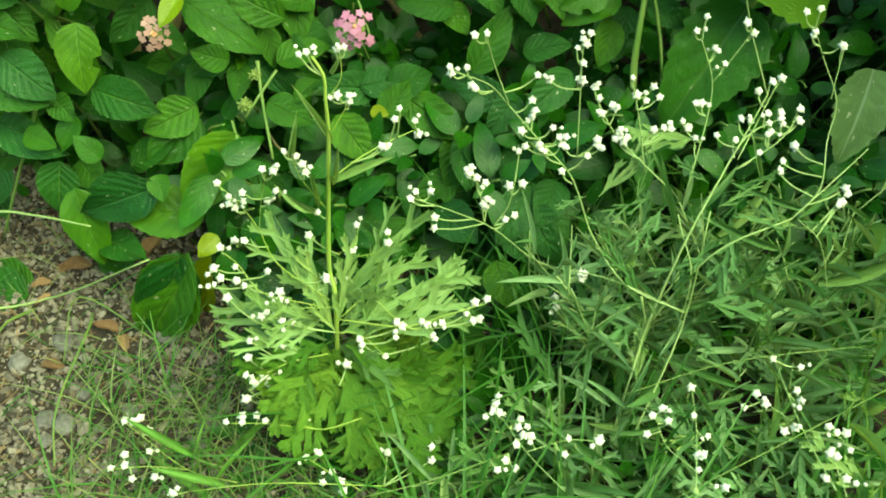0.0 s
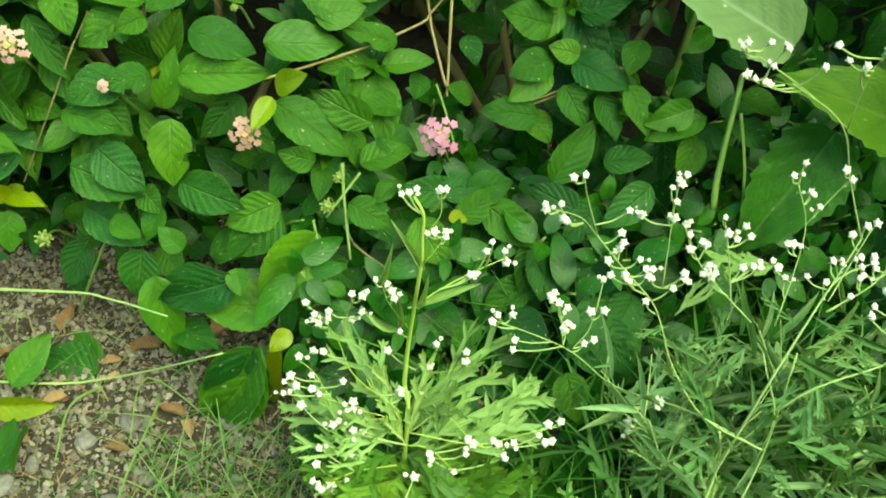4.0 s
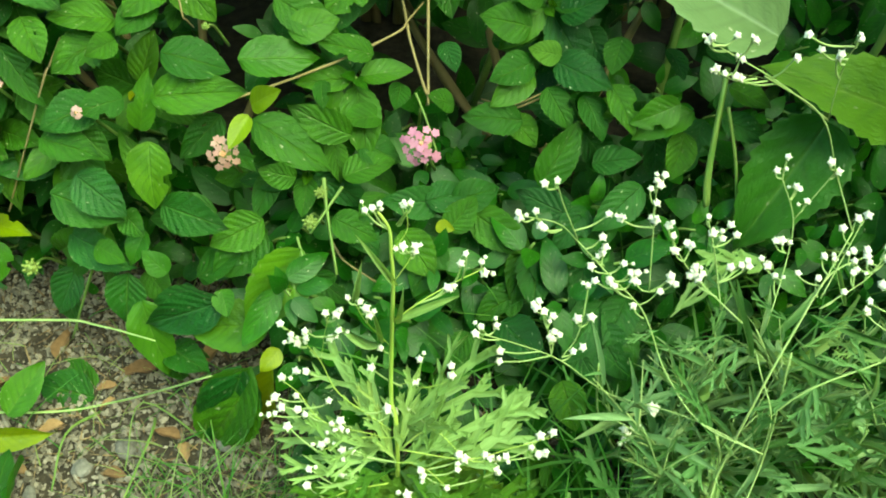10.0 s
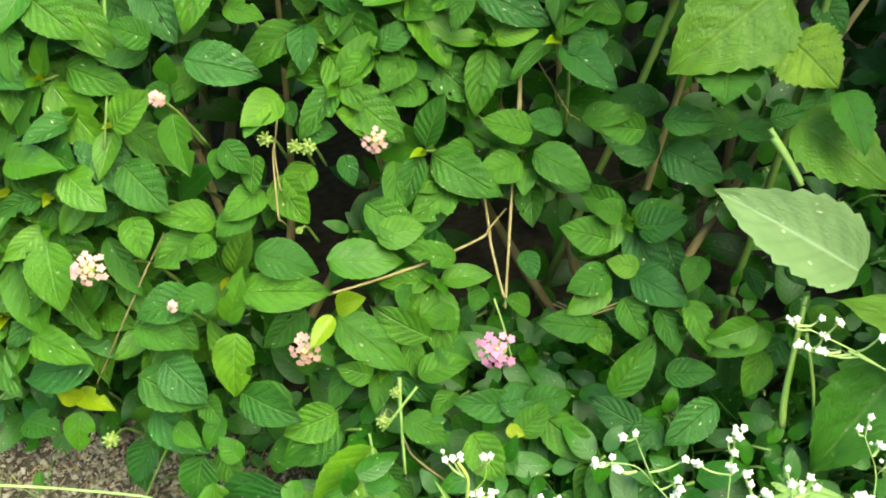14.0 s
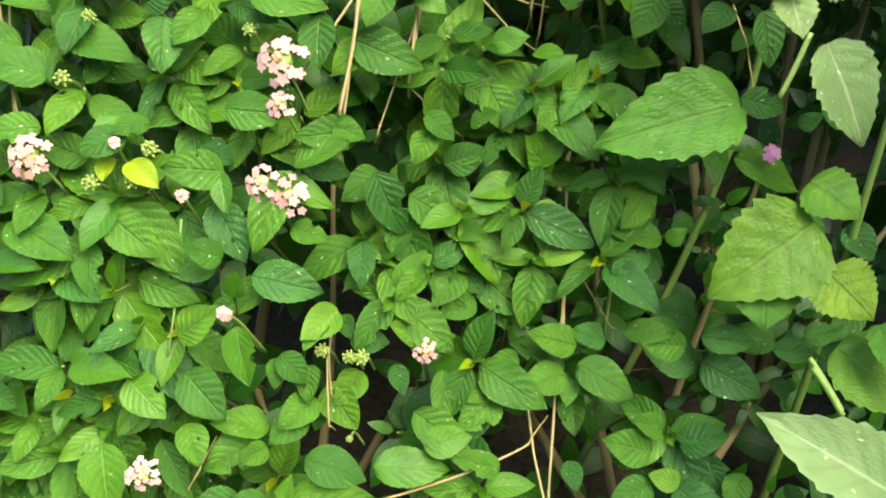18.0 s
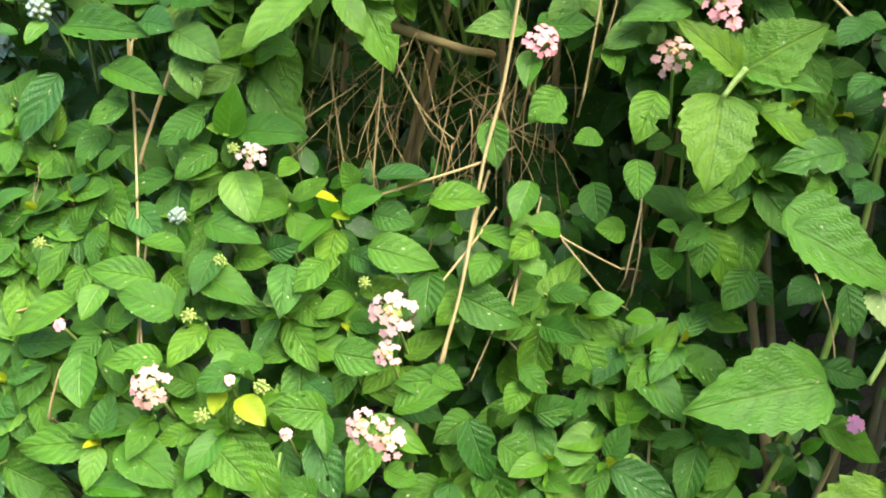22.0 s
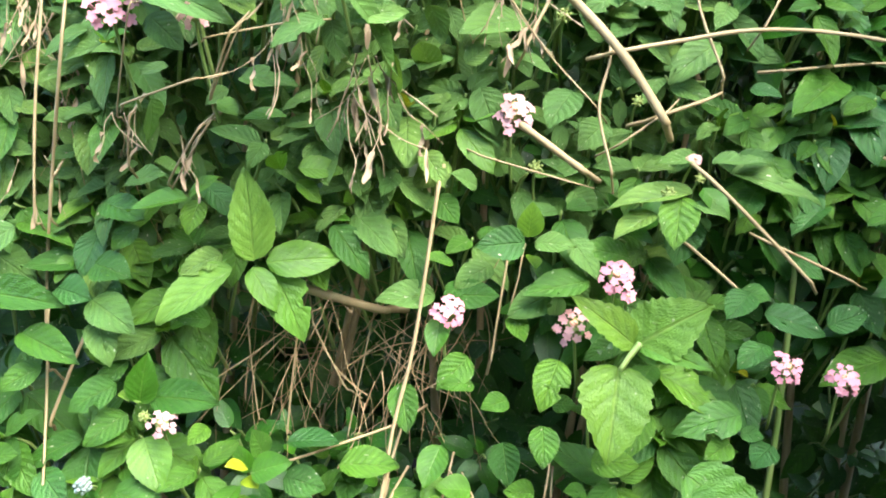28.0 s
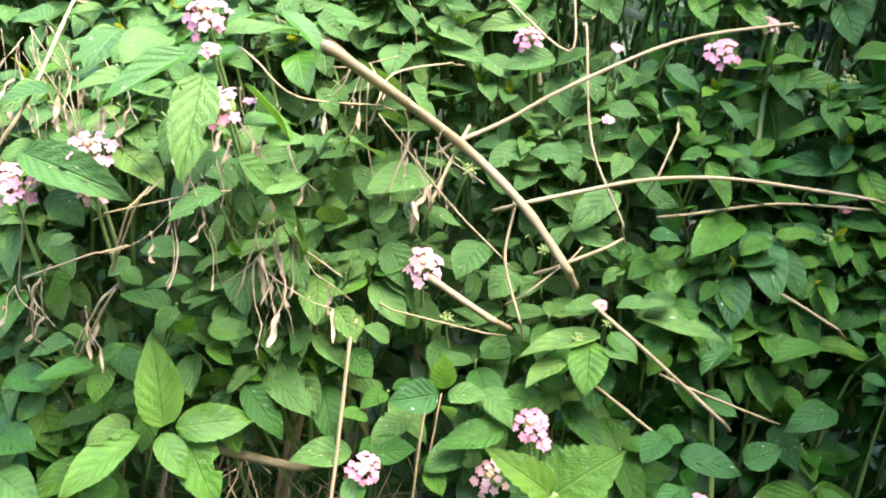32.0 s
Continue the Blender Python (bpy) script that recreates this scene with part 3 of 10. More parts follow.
def lantana_flower(owner, kind, x, y, z, r):
    """Domed flower head: a green core with florets round the rim and buds in the middle."""
    n = head_face(x)
    x, y, z = off = settle(x, y, z)
    BARE.append((x, z, r + 0.012))
    head = part("flower_head", CORE, owner, Matrix.Translation(off) @ turn_to(n) @ Matrix.Diagonal((r * 0.5, r * 0.5, r * 0.5, 1)), {"pink": "pink lantana flower head", "lilac": "lilac pink lantana flower head", "pale": "pale pink lantana flower head", "peach": "peach lantana flower head"}[kind])
    # undo the size of the head for its pieces
    inv = Matrix.Diagonal((2 / r, 2 / r, 2 / r, 1))
    small = r < 0.008
    rings = ((0.0, 0.50, 1), (0.60, 0.36, 6)) if small else ((0.12, 0.46, 4), (0.50, 0.40, 5), (0.90, 0.16, 9), (1.04, -0.16, 5))
    fr = 0.42 if small else 0.28
    for q, (rad, h, k) in enumerate(rings):
        for i in range(k):
            if rad > 0.7 and rl.random() < 0.10:
                continue
            a = 2 * math.pi * (i + 0.5 * (q % 2)) / k + rl.uniform(-0.2, 0.2)
            rr = rad * (1 - fr * 0.45) * rl.uniform(0.88, 1.10)
            pos = Vector((math.cos(a) * rr, math.sin(a) * rr, h + rl.uniform(-0.08, 0.08)))
            d = Vector((math.cos(a) * rad * 0.55 + rl.uniform(-0.2, 0.2), math.sin(a) * rad * 0.55 + rl.uniform(-0.2, 0.2), 0.9)).normalized()
            closed = rad < 0.2 and (kind not in ("pink", "lilac") or rl.random() < 0.5)
            tone = "peach" if kind == "pale" and rad < 0.6 and not small else kind
            o = new("bud" if closed else "floret", BUDS[kind] if closed else FLORETS[tone])
            t = 0.12 if closed else fr * rl.uniform(0.8, 1.12)
            o.parent = head
            o.matrix_basis = inv @ Matrix.Diagonal((r, r, r, 1)) @ Matrix.Translation(pos) @ turn_to(d) @ Matrix.Rotation(rl.uniform(0, 6.28), 4, "Z") @ Matrix.Diagonal((t, t, t, 1))
    stem(owner, "flower_stalk", SHOOT, 0.0009, 0.0012, off, off - n * 0.02 + Vector((0, 0, -0.008)), off - n * 0.035 + Vector((0.004, 0.01, -0.035)))
    return head


def bud_cluster(owner, x, y, z, r, berries=False):
    n = head_face(x)
    x, y, z = settle(x, y, z)
    head = part("unopened_flower_head", CORE, owner, Matrix.Translation((x, y, z)) @ turn_to(n) @ Matrix.Diagonal((r * 0.55, r * 0.55, r * 0.55, 1)), "round blue-grey berries" if berries else "tight green flower buds")
    for i in range(14):
        a, h = i * 2.4, 1 - (i + 0.5) / 14 * 1.25
        rr = math.sqrt(max(0.05, 1 - h * h)) * 0.85
        o = new("berry" if berries else "bud", FRUIT if berries else BUD)
        o.parent = head
        s = 0.42 if berries else 0.26
        d = Vector((math.cos(a) * rr, math.sin(a) * rr, h))
        o.matrix_basis = Matrix.Translation(d * 1.35) @ turn_to(d) @ Matrix.Diagonal((s, s, s, 1))
    stem(owner, "flower_stalk", SHOOT, 0.0008, 0.001, (x, y, z), (x, y + 0.02, z - 0.012), (x + 0.003, y + 0.035, z - 0.035))


def daisy_mesh(seed):
    """White weed flower: a knobbly dome with five short, uneven, notched rays."""
    r = random.Random(seed)
    verts, faces = [], []
    n = 30
    rays = [r.uniform(0.20, 0.62) for _ in range(5)]
    ph = r.uniform(0, 1)
    for ring, (rr, h) in enumerate(((0.0, 0.62), (0.28, 0.58), (0.52, 0.42), (0.70, 0.20), (0.46, -0.2), (0.1, -0.7))):
        for j in range(n):
            a = 2 * math.pi * j / n
            c = math.cos(5 * a + ph)
            k = 1.0
            if ring == 3:
                k += rays[int(((5 * a + ph) / (2 * math.pi) + 0.5)) % 5] * max(0, c) ** 0.65
            elif ring in (1, 2):
                k += 0.16 * math.sin(7 * a + seed + ring * 2)
            verts.append((rr * k * math.cos(a), rr * k * math.sin(a), h + (0.09 * math.sin(8 * a + ring * 3 + seed) if ring in (1, 2) else 0) + (r.uniform(-0.06, 0.06) if ring == 3 else 0)))
    for i in range(5):
        for j in range(n):
            faces.append((i * n + j, (i + 1) * n + j, (i + 1) * n + (j + 1) % n, i * n + (j + 1) % n))
    return mesh_of("flower_head", verts, faces, PETAL_WHITE)


DAISIES = [daisy_mesh(k) for k in range(5)]


def daisy(owner, x, y, z, r, jx, jy, jz):
    n = Vector((rl.uniform(-0.5, 0.5), -0.55 + rl.uniform(-0.3, 0.3), 0.8)).normalized()
    s = r * rl.uniform(0.68, 1.0)
    part("flower_head", DAISIES[rl.randrange(5)], owner, Matrix.Translation((x, y, z)) @ turn_to(n) @ Matrix.Rotation(rl.uniform(0, 6), 4, "Z") @ Matrix.Diagonal((s, s, s, 1)))
    if rl.random() < 0.4:
        d = Vector((rl.uniform(-1, 1), rl.uniform(-0.6, 0.2), rl.uniform(-0.4, 0.9))).normalized() * r * 1.5
        part("flower_head", DAISIES[rl.randrange(5)], owner, Matrix.Translation(Vector((x, y, z)) + d) @ turn_to(n) @ Matrix.Diagonal((s * 0.6, s * 0.6, s * 0.65, 1)))
        stem(owner, "flower_stalk", PARTH_STEM, 0.0003, 0.0003, Vector((x, y, z)) + d, Vector((x, y, z)) - n * r * 1.2)
    a, b = Vector((x, y, z)) - n * r * 0.5, Vector((jx, jy, jz))
    stem(owner, "flower_stalk", PARTH_STEM, 0.0004, 0.0005, a, a.lerp(b, 0.45) + Vector((0, 0, -0.002)), b)


# ---- ground ----
def ground_height(x, y):
    return 0.010 * noise.noise((x * 7, y * 7, 0.3)) + 0.005 * noise.noise((x * 30, y * 30, 1.0)) + 0.0025 * noise.noise((x * 85, y * 85, 2.0)) + (0.02 * max(0, y - 0.5) if y < 3 else 0.05)


def build_ground():
    xs = [-400, -60, -12, -4, -1.6] + [-0.9 + 0.02 * i for i in range(91)] + [1.6, 4, 12, 60, 400]
    ys = [-400, -60, -12, -4, -1.2, -0.5, -0.2] + [0.0 + 0.02 * i for i in range(46)] + [1.3, 3, 12, 60, 400]
    verts = [(x, y, ground_height(x, y) if abs(x) < 2 and -1 < y < 2 else 0.0) for y in ys for x in xs]
    n = len(xs)
    faces = [(j * n + i, j * n + i + 1, (j + 1) * n + i + 1, (j + 1) * n + i) for j in range(len(ys) - 1) for i in range(n - 1)]
    g = new("ground", mesh_of("ground", verts, faces, SOIL))
    tagged(g, "dry brown gravelly soil with scattered litter", "ground", kind="structure")
    r = random.Random(3)
    V, F = [], []
    for k in range(80000):
        x, y = r.uniform(-0.62, 0.10), r.uniform(0.16, 0.60)
        if r.random() < 0.9 * (x + 0.45):
            continue
        if noise.noise((x * 18, y * 18, 4.0)) + 0.5 * noise.noise((x * 60, y * 60, 7.0)) < r.uniform(-0.75, 0.10):
            continue
        s = 0.0006 + 0.0028 * r.random() ** 3.2
        z = ground_height(x, y) + s * r.uniform(-0.1, 0.5)
        st, turn = len(V), r.uniform(0, 6.28)
        c, q = math.cos(turn), math.sin(turn)
        long_, tilt = r.uniform(0.8, 1.7), r.uniform(-0.6, 0.6)
        for dx, dy, dz in ((1, 0, 0), (0.3, 0.8, -0.2), (-0.8, 0.5, 0), (-0.7, -0.6, -0.1), (0.3, -0.8, 0.1), (0.35, -0.15, 0.75), (0.1, 0.4, 0.65), (-0.4, 0.0, 0.6)):
            k = r.uniform(0.65, 1.25) * s
            dx *= long_
            V.append((x + (dx * c - dy * q) * k, y + (dx * q + dy * c) * k, z + (1.5 * dz + tilt * dx) * k))
        for f in ((0, 1, 6), (1, 2, 6), (2, 7, 6), (2, 3, 7), (3, 4, 7), (4, 5, 7), (4, 0, 5), (0, 6, 5), (5, 6, 7)):
            F.append(tuple(i + st for i in f))
    gr = new("gravel", mesh_of("gravel", V, F, STONE, smooth=False))
    tagged(gr, "small grey and brown stones lying on dry soil", "gravel", kind="stuff")


build_ground()


def build_litter():
    r = random.Random(31)
    V, F = [], []
    for k in range(5200):
        x, y = r.uniform(-0.6, 0.2), r.uniform(0.16, 0.60)
        z = ground_height(x, y) + 0.002
        a, L, w = r.uniform(0, 6.28), 0.002 + 0.012 * r.random() ** 2.5, r.uniform(0.0002, 0.0009)
        c, q = math.cos(a), math.sin(a)
        s = len(V)
        for u, v, h in ((-1, 0, 0), (0, -1, 0.1), (1, 0, 0), (0, 1, 0.1), (0, 0, 0.35)):
            V.append((x + c * u * L - q * v * w, y + q * u * L + c * v * w, z + h * 0.004 * r.random() + abs(u) * 0.002 * r.random()))
        F += [(s + i, s + (i + 1) % 4, s + 4) for i in range(4)]
    tagged(new("leaf_litter", mesh_of("leaf_litter", V, F, LITTER)), "dry brown plant litter scattered on the soil", "litter", kind="stuff")


build_litter()


def pebble_mesh(seed):
    """Weathered stone: a lumpy flattened ball with worn corners."""
    r = random.Random(seed)
    bm = bmesh.new()
    bmesh.ops.create_icosphere(bm, subdivisions=3, radius=1.0)
    sx, sy, sz = r.uniform(0.9, 1.3), r.uniform(0.7, 1.0), r.uniform(0.4, 0.65)
    for v in bm.verts:
        k = 1 + 0.28 * noise.noise(v.co * 1.3 + Vector((seed * 7.1, 0, 0))) + 0.10 * noise.noise(v.co * 4 + Vector((0, seed * 3.3, 0)))
        v.co = Vector((v.co.x * sx, v.co.y * sy, v.co.z * sz)) * k
    me = bpy.data.meshes.new("stone")
    bm.to_mesh(me)
    bm.free()
    me.materials.append(PEBBLE)
    me.polygons.foreach_set("use_smooth", [True] * len(me.polygons))
    return me


def build_stones():
    r = random.Random(17)
    forms = [pebble_mesh(k) for k in range(5)]
    for i in range(26):
        x, y = r.uniform(-0.36, -0.12), r.uniform(0.25, 0.42)
        k = r.uniform(0.003, 0.0075)
        ob = new("stone", forms[i % 5])
        ob.matrix_world = Matrix.Translation((x, y, ground_height(x, y) + 0.25 * k)) @ Matrix.Rotation(r.uniform(0, 6.28), 4, "Z") @ Matrix.Rotation(r.uniform(-0.3, 0.3), 4, "X") @ Matrix.Diagonal((k, k, k, 1))
        tagged(ob, "small weathered grey stone half sunk in dry soil", "stone", "stones on the soil")
    for i in range(16):
        x, y = r.uniform(-0.36, -0.15), r.uniform(0.33, 0.47)
        L = r.uniform(0.012, 0.026)
        v, f, u = leaf_grid(8, 4, ovate, 0.5, r.uniform(-0.5, 0.3), 0.06, 0.0, r.uniform(-0.5, 0.5), None, i)
        ob = new("fallen_leaf", mesh_of("fallen_leaf", v, f, FALLEN, u))
        ob.matrix_world = Matrix.Translation((x, y, ground_height(x, y) + 0.003)) @ Matrix.Rotation(r.uniform(0, 6.28), 4, "Z") @ Matrix.Rotation(r.uniform(-0.25, 0.25), 4, "Y") @ Matrix.Diagonal((L, L * 0.5, L, 1))
        tagged(ob, "curled dry brown leaf lying on the soil", "leaf", "fallen leaves on the soil")


def build_ground_cover():
    """Low leafy growth that hides the soil under the flowering weeds."""
    r = random.Random(51)
    leaves, twigs = [], []
    for i in range(620):
        x, y = r.uniform(-0.12, 0.52), r.uniform(0.14, 0.56)
        if x < 0.0 and y < 0.34 and r.random() < 0.6:
            continue
        z = ground_height(x, y) + 0.006 + 0.035 * r.random() ** 1.5
        axis = Vector((r.uniform(-0.6, 0.6), r.uniform(-0.8, 0.1), r.uniform(0.5, 1.0))).normalized()
        sprig(r, Vector((x, y, z)), axis, r.uniform(0.026, 0.042) if y > 0.32 else r.uniform(0.014, 0.028), leaves, twigs, 2)
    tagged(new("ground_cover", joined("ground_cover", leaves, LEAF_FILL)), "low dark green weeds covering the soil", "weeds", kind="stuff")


def build_thicket():
    """Dim growth added behind the hedge, closing it off, under an unseen leaf roof."""
    r = random.Random(41)
    leaves, twigs = [], []
    for i in range(4200):
        x, z = r.uniform(-1.5, 1.5), r.uniform(0.2, 2.0)
        y = 1.25 + 0.2 * z + r.uniform(0, 0.6)
        axis = Vector((r.uniform(-0.6, 0.6), r.uniform(-1.0, -0.5), r.uniform(0.0, 0.8))).normalized()
        sprig(r, Vector((x, y, z)), axis, r.uniform(0.08, 0.12), leaves, twigs, 2)
    # unseen leaf roof, added to keep overhead light out of the hedge
    for i in range(1500):
        c = Vector((r.uniform(-1.7, 1.7), r.uniform(0.95, 2.5), 0))
        c.z = 1.62 + r.uniform(-0.12, 0.2)
        axis = Vector((r.uniform(-0.6, 0.6), r.uniform(-0.6, 0.4), 1.0)).normalized()
        sprig(r, c, axis, r.uniform(0.10, 0.15), leaves, twigs, 2)
    tagged(new("thicket", joined("thicket", leaves, LEAF_FILL)), "green thicket with light-blocking leaf roof, added behind the hedge", "thicket", kind="stuff")
    # unseen growth added across the path, closing the place and cutting low sky light
    leaves = []
    for i in range(2600):
        x, z = r.uniform(-3.0, 3.0), r.uniform(0.0, 1.9)
        axis = Vector((r.uniform(-0.6, 0.6), r.uniform(0.5, 1.0), r.uniform(0.0, 0.8))).normalized()
        sprig(r, Vector((x, -1.5 - r.uniform(0, 0.5) + 0.10 * x * x, z)), axis, r.uniform(0.13, 0.2), leaves, [], 2)
    tagged(new("opposite_hedge", joined("opposite_hedge", leaves, LEAF_FILL)), "unseen hedge added across the path to block light", "hedge", kind="stuff")


def blade(r, x, y, z, h, lean, az, w):
    pts = []
    for i in range(6):
        s = i / 5
        d = lean * s * s * h
        pts.append(Vector((x + math.cos(az) * d, y + math.sin(az) * d, z + h * s * (1 - 0.35 * lean * s))))
    side = Vector((-math.sin(az), math.cos(az), 0))
    verts, uvs = [], []
    for i, p in enumerate(pts):
        ww = w * (1 - (i / 5) ** 2 * 0.95)
        for k in (-1, 0, 1):
            verts.append(tuple(p + side * ww * k + Vector((0, 0, 0.15 * w * abs(k)))))
            uvs.append((i / 5, 0.5 + k * 0.4))
    faces = [(i * 3 + j, i * 3 + 3 + j, i * 3 + 4 + j, i * 3 + 1 + j) for i in range(5) for j in range(2)]
    return verts, faces, uvs


def build_grass():
    r = random.Random(11)
    green, pale = [], []
    for k in range(GRASS_N):
        x = r.uniform(-0.5, 0.5)
        y = r.uniform(0.16, 0.52)
        z = ground_height(x, y) - 0.004
        if x > -0.05:
            if r.random() < 0.45:
                continue
            green.append(blade(r, x, y, z, r.uniform(0.05, 0.15), r.uniform(0.2, 1.1), r.uniform(0, 6.28), r.uniform(0.0007, 0.0018)))
        else:
            near = x > -0.20 and y < 0.36
            if not near and r.random() < 0.6:
                continue
            one = blade(r, x, y, z, r.uniform(0.015, 0.06 if near else 0.045), r.uniform(0.6, 2.0), r.uniform(0, 6.28), r.uniform(0.0003, 0.0008))
            (green if r.random() < 0.3 else pale).append(one)
    for k in range(620):
        x, y = -0.05 - 0.17 * r.random() ** 1.3, r.uniform(0.20, 0.37)
        (green if r.random() < 0.6 else pale).append(blade(r, x, y, ground_height(x, y) - 0.004, r.uniform(0.02, 0.07), r.uniform(0.3, 1.6), r.uniform(0, 6.28), r.uniform(0.0003, 0.0008)))
    tagged(new("grass", joined("grass", green, GRASS)), "thin green grass blades growing from the soil", "grass", kind="stuff")
    tagged(new("dry_grass", joined("dry_grass", pale, GRASS_PALE)), "pale half-dry grass blades bending over the soil", "grass", kind="stuff")


build_grass()


# ---- hedge of lantana shrubs ----
def hedge_face(x, z):
    """How far back the leafy face of the hedge lies at a place."""
    y = 0.45 + 0.29 * z
    y -= 0.05 * math.exp(-((x + 0.33) / 0.14) ** 2 - ((z - 0.36) / 0.16) ** 2)
    y -= 0.05 * math.exp(-((x + 0.12) / 0.10) ** 2 - ((z - 0.10) / 0.08) ** 2)
    y -= 0.09 * math.exp(-((x + 0.26) / 0.14) ** 2 - ((z - 0.84) / 0.11) ** 2)
    y += 0.03 * math.exp(-((x - 0.22) / 0.12) ** 2 - ((z - 0.33) / 0.14) ** 2)
    y += hollow_depth(x, z)
    # unseen bulge added on the far right to shade the hedge
    if x > 0.34:
        y -= min(0.20, (x - 0.34) * 1.2)
    return y


FILL_FORMS = [leaf_grid(9, 2, ovate, 0.12, a, 0.012, 0.0, tw) for a, tw in ((0.1, 0.1), (0.22, -0.1), (0.05, 0.0), (0.16, 0.15))]


def set_leaf(form, b, x, n, L, W):
    y = n.cross(x).normalized()
    z = x.cross(y)
    v, f, u = form
    return [tuple(b + x * (p[0] * L) + y * (p[1] * W) + z * (p[2] * L)) for p in v], f, u


def sprig(r, c, axis, size, leaves, twigs, pairs=3):
    """A shoot tip: crossed pairs of leaves, smaller towards the tip, on a short stalk."""
    s = axis.cross(Vector((r.uniform(-1, 1), r.uniform(-1, 1), r.uniform(-1, 1)))).normalized()
    o = axis.cross(s)
    for k in range(pairs):
        base = c - axis * size * (0.05 + 0.42 * k)
        a = k * 1.57 + r.uniform(-0.4, 0.4)
        for sign in (1, -1):
            d = (s * math.cos(a) + o * math.sin(a)) * sign
            lift = 0.75 if k == 0 else 0.28
            x = (d + axis * lift + Vector((0, 0, -0.25 * k)) + Vector((r.uniform(-1, 1), r.uniform(-1, 1), r.uniform(-1, 1))) * 0.15).normalized()
            n = (axis * 0.8 + Vector((0, -0.25, 0.55)) - x * 0.4).normalized()
            L = size * (0.62 if k == 0 else 1.0) * r.uniform(0.8, 1.15)
            leaves.append(set_leaf(FILL_FORMS[r.randrange(4)], base + d * 0.004, x, n, L, L * r.uniform(0.44, 0.58)))
    twigs.append(tube_data((c, c - axis * size * 0.6, c - axis * size * 1.2 + Vector((r.uniform(-1, 1) * 0.02, 0.03, -0.05))), 0.0009, 0.0016, 4, 3))


def in_hollow(x, z):
    return ((x + 0.158) / 0.115) ** 2 + ((z - 0.605) / 0.075) ** 2 < 1


SHRUBS = []
for name_x, tag in ((-0.36, "dense lantana shrub with pale pink flower heads, rooted in gravelly soil"), (-0.06, "dense lantana shrub with bare tan branches and pink flowers"), (0.24, "dark green lantana shrub standing behind flowering weeds")):
    SHRUBS.append(thing("lantana_shrub", name_x, 0.72, 0.0, tag, "shrub", "lantana shrubs in the hedge"))
LEFT, MID, RIGHT = SHRUBS
LOW_LEFT = thing("lantana_shrub", -0.24, 0.66, 0.0, "low lantana shrub with crowded green leaves above bare soil", "shrub", "lantana shrubs in the hedge")
LOW_RIGHT = thing("lantana_shrub", 0.06, 0.68, 0.0, "low lantana shrub half hidden by flowering weeds", "shrub", "lantana shrubs in the hedge")


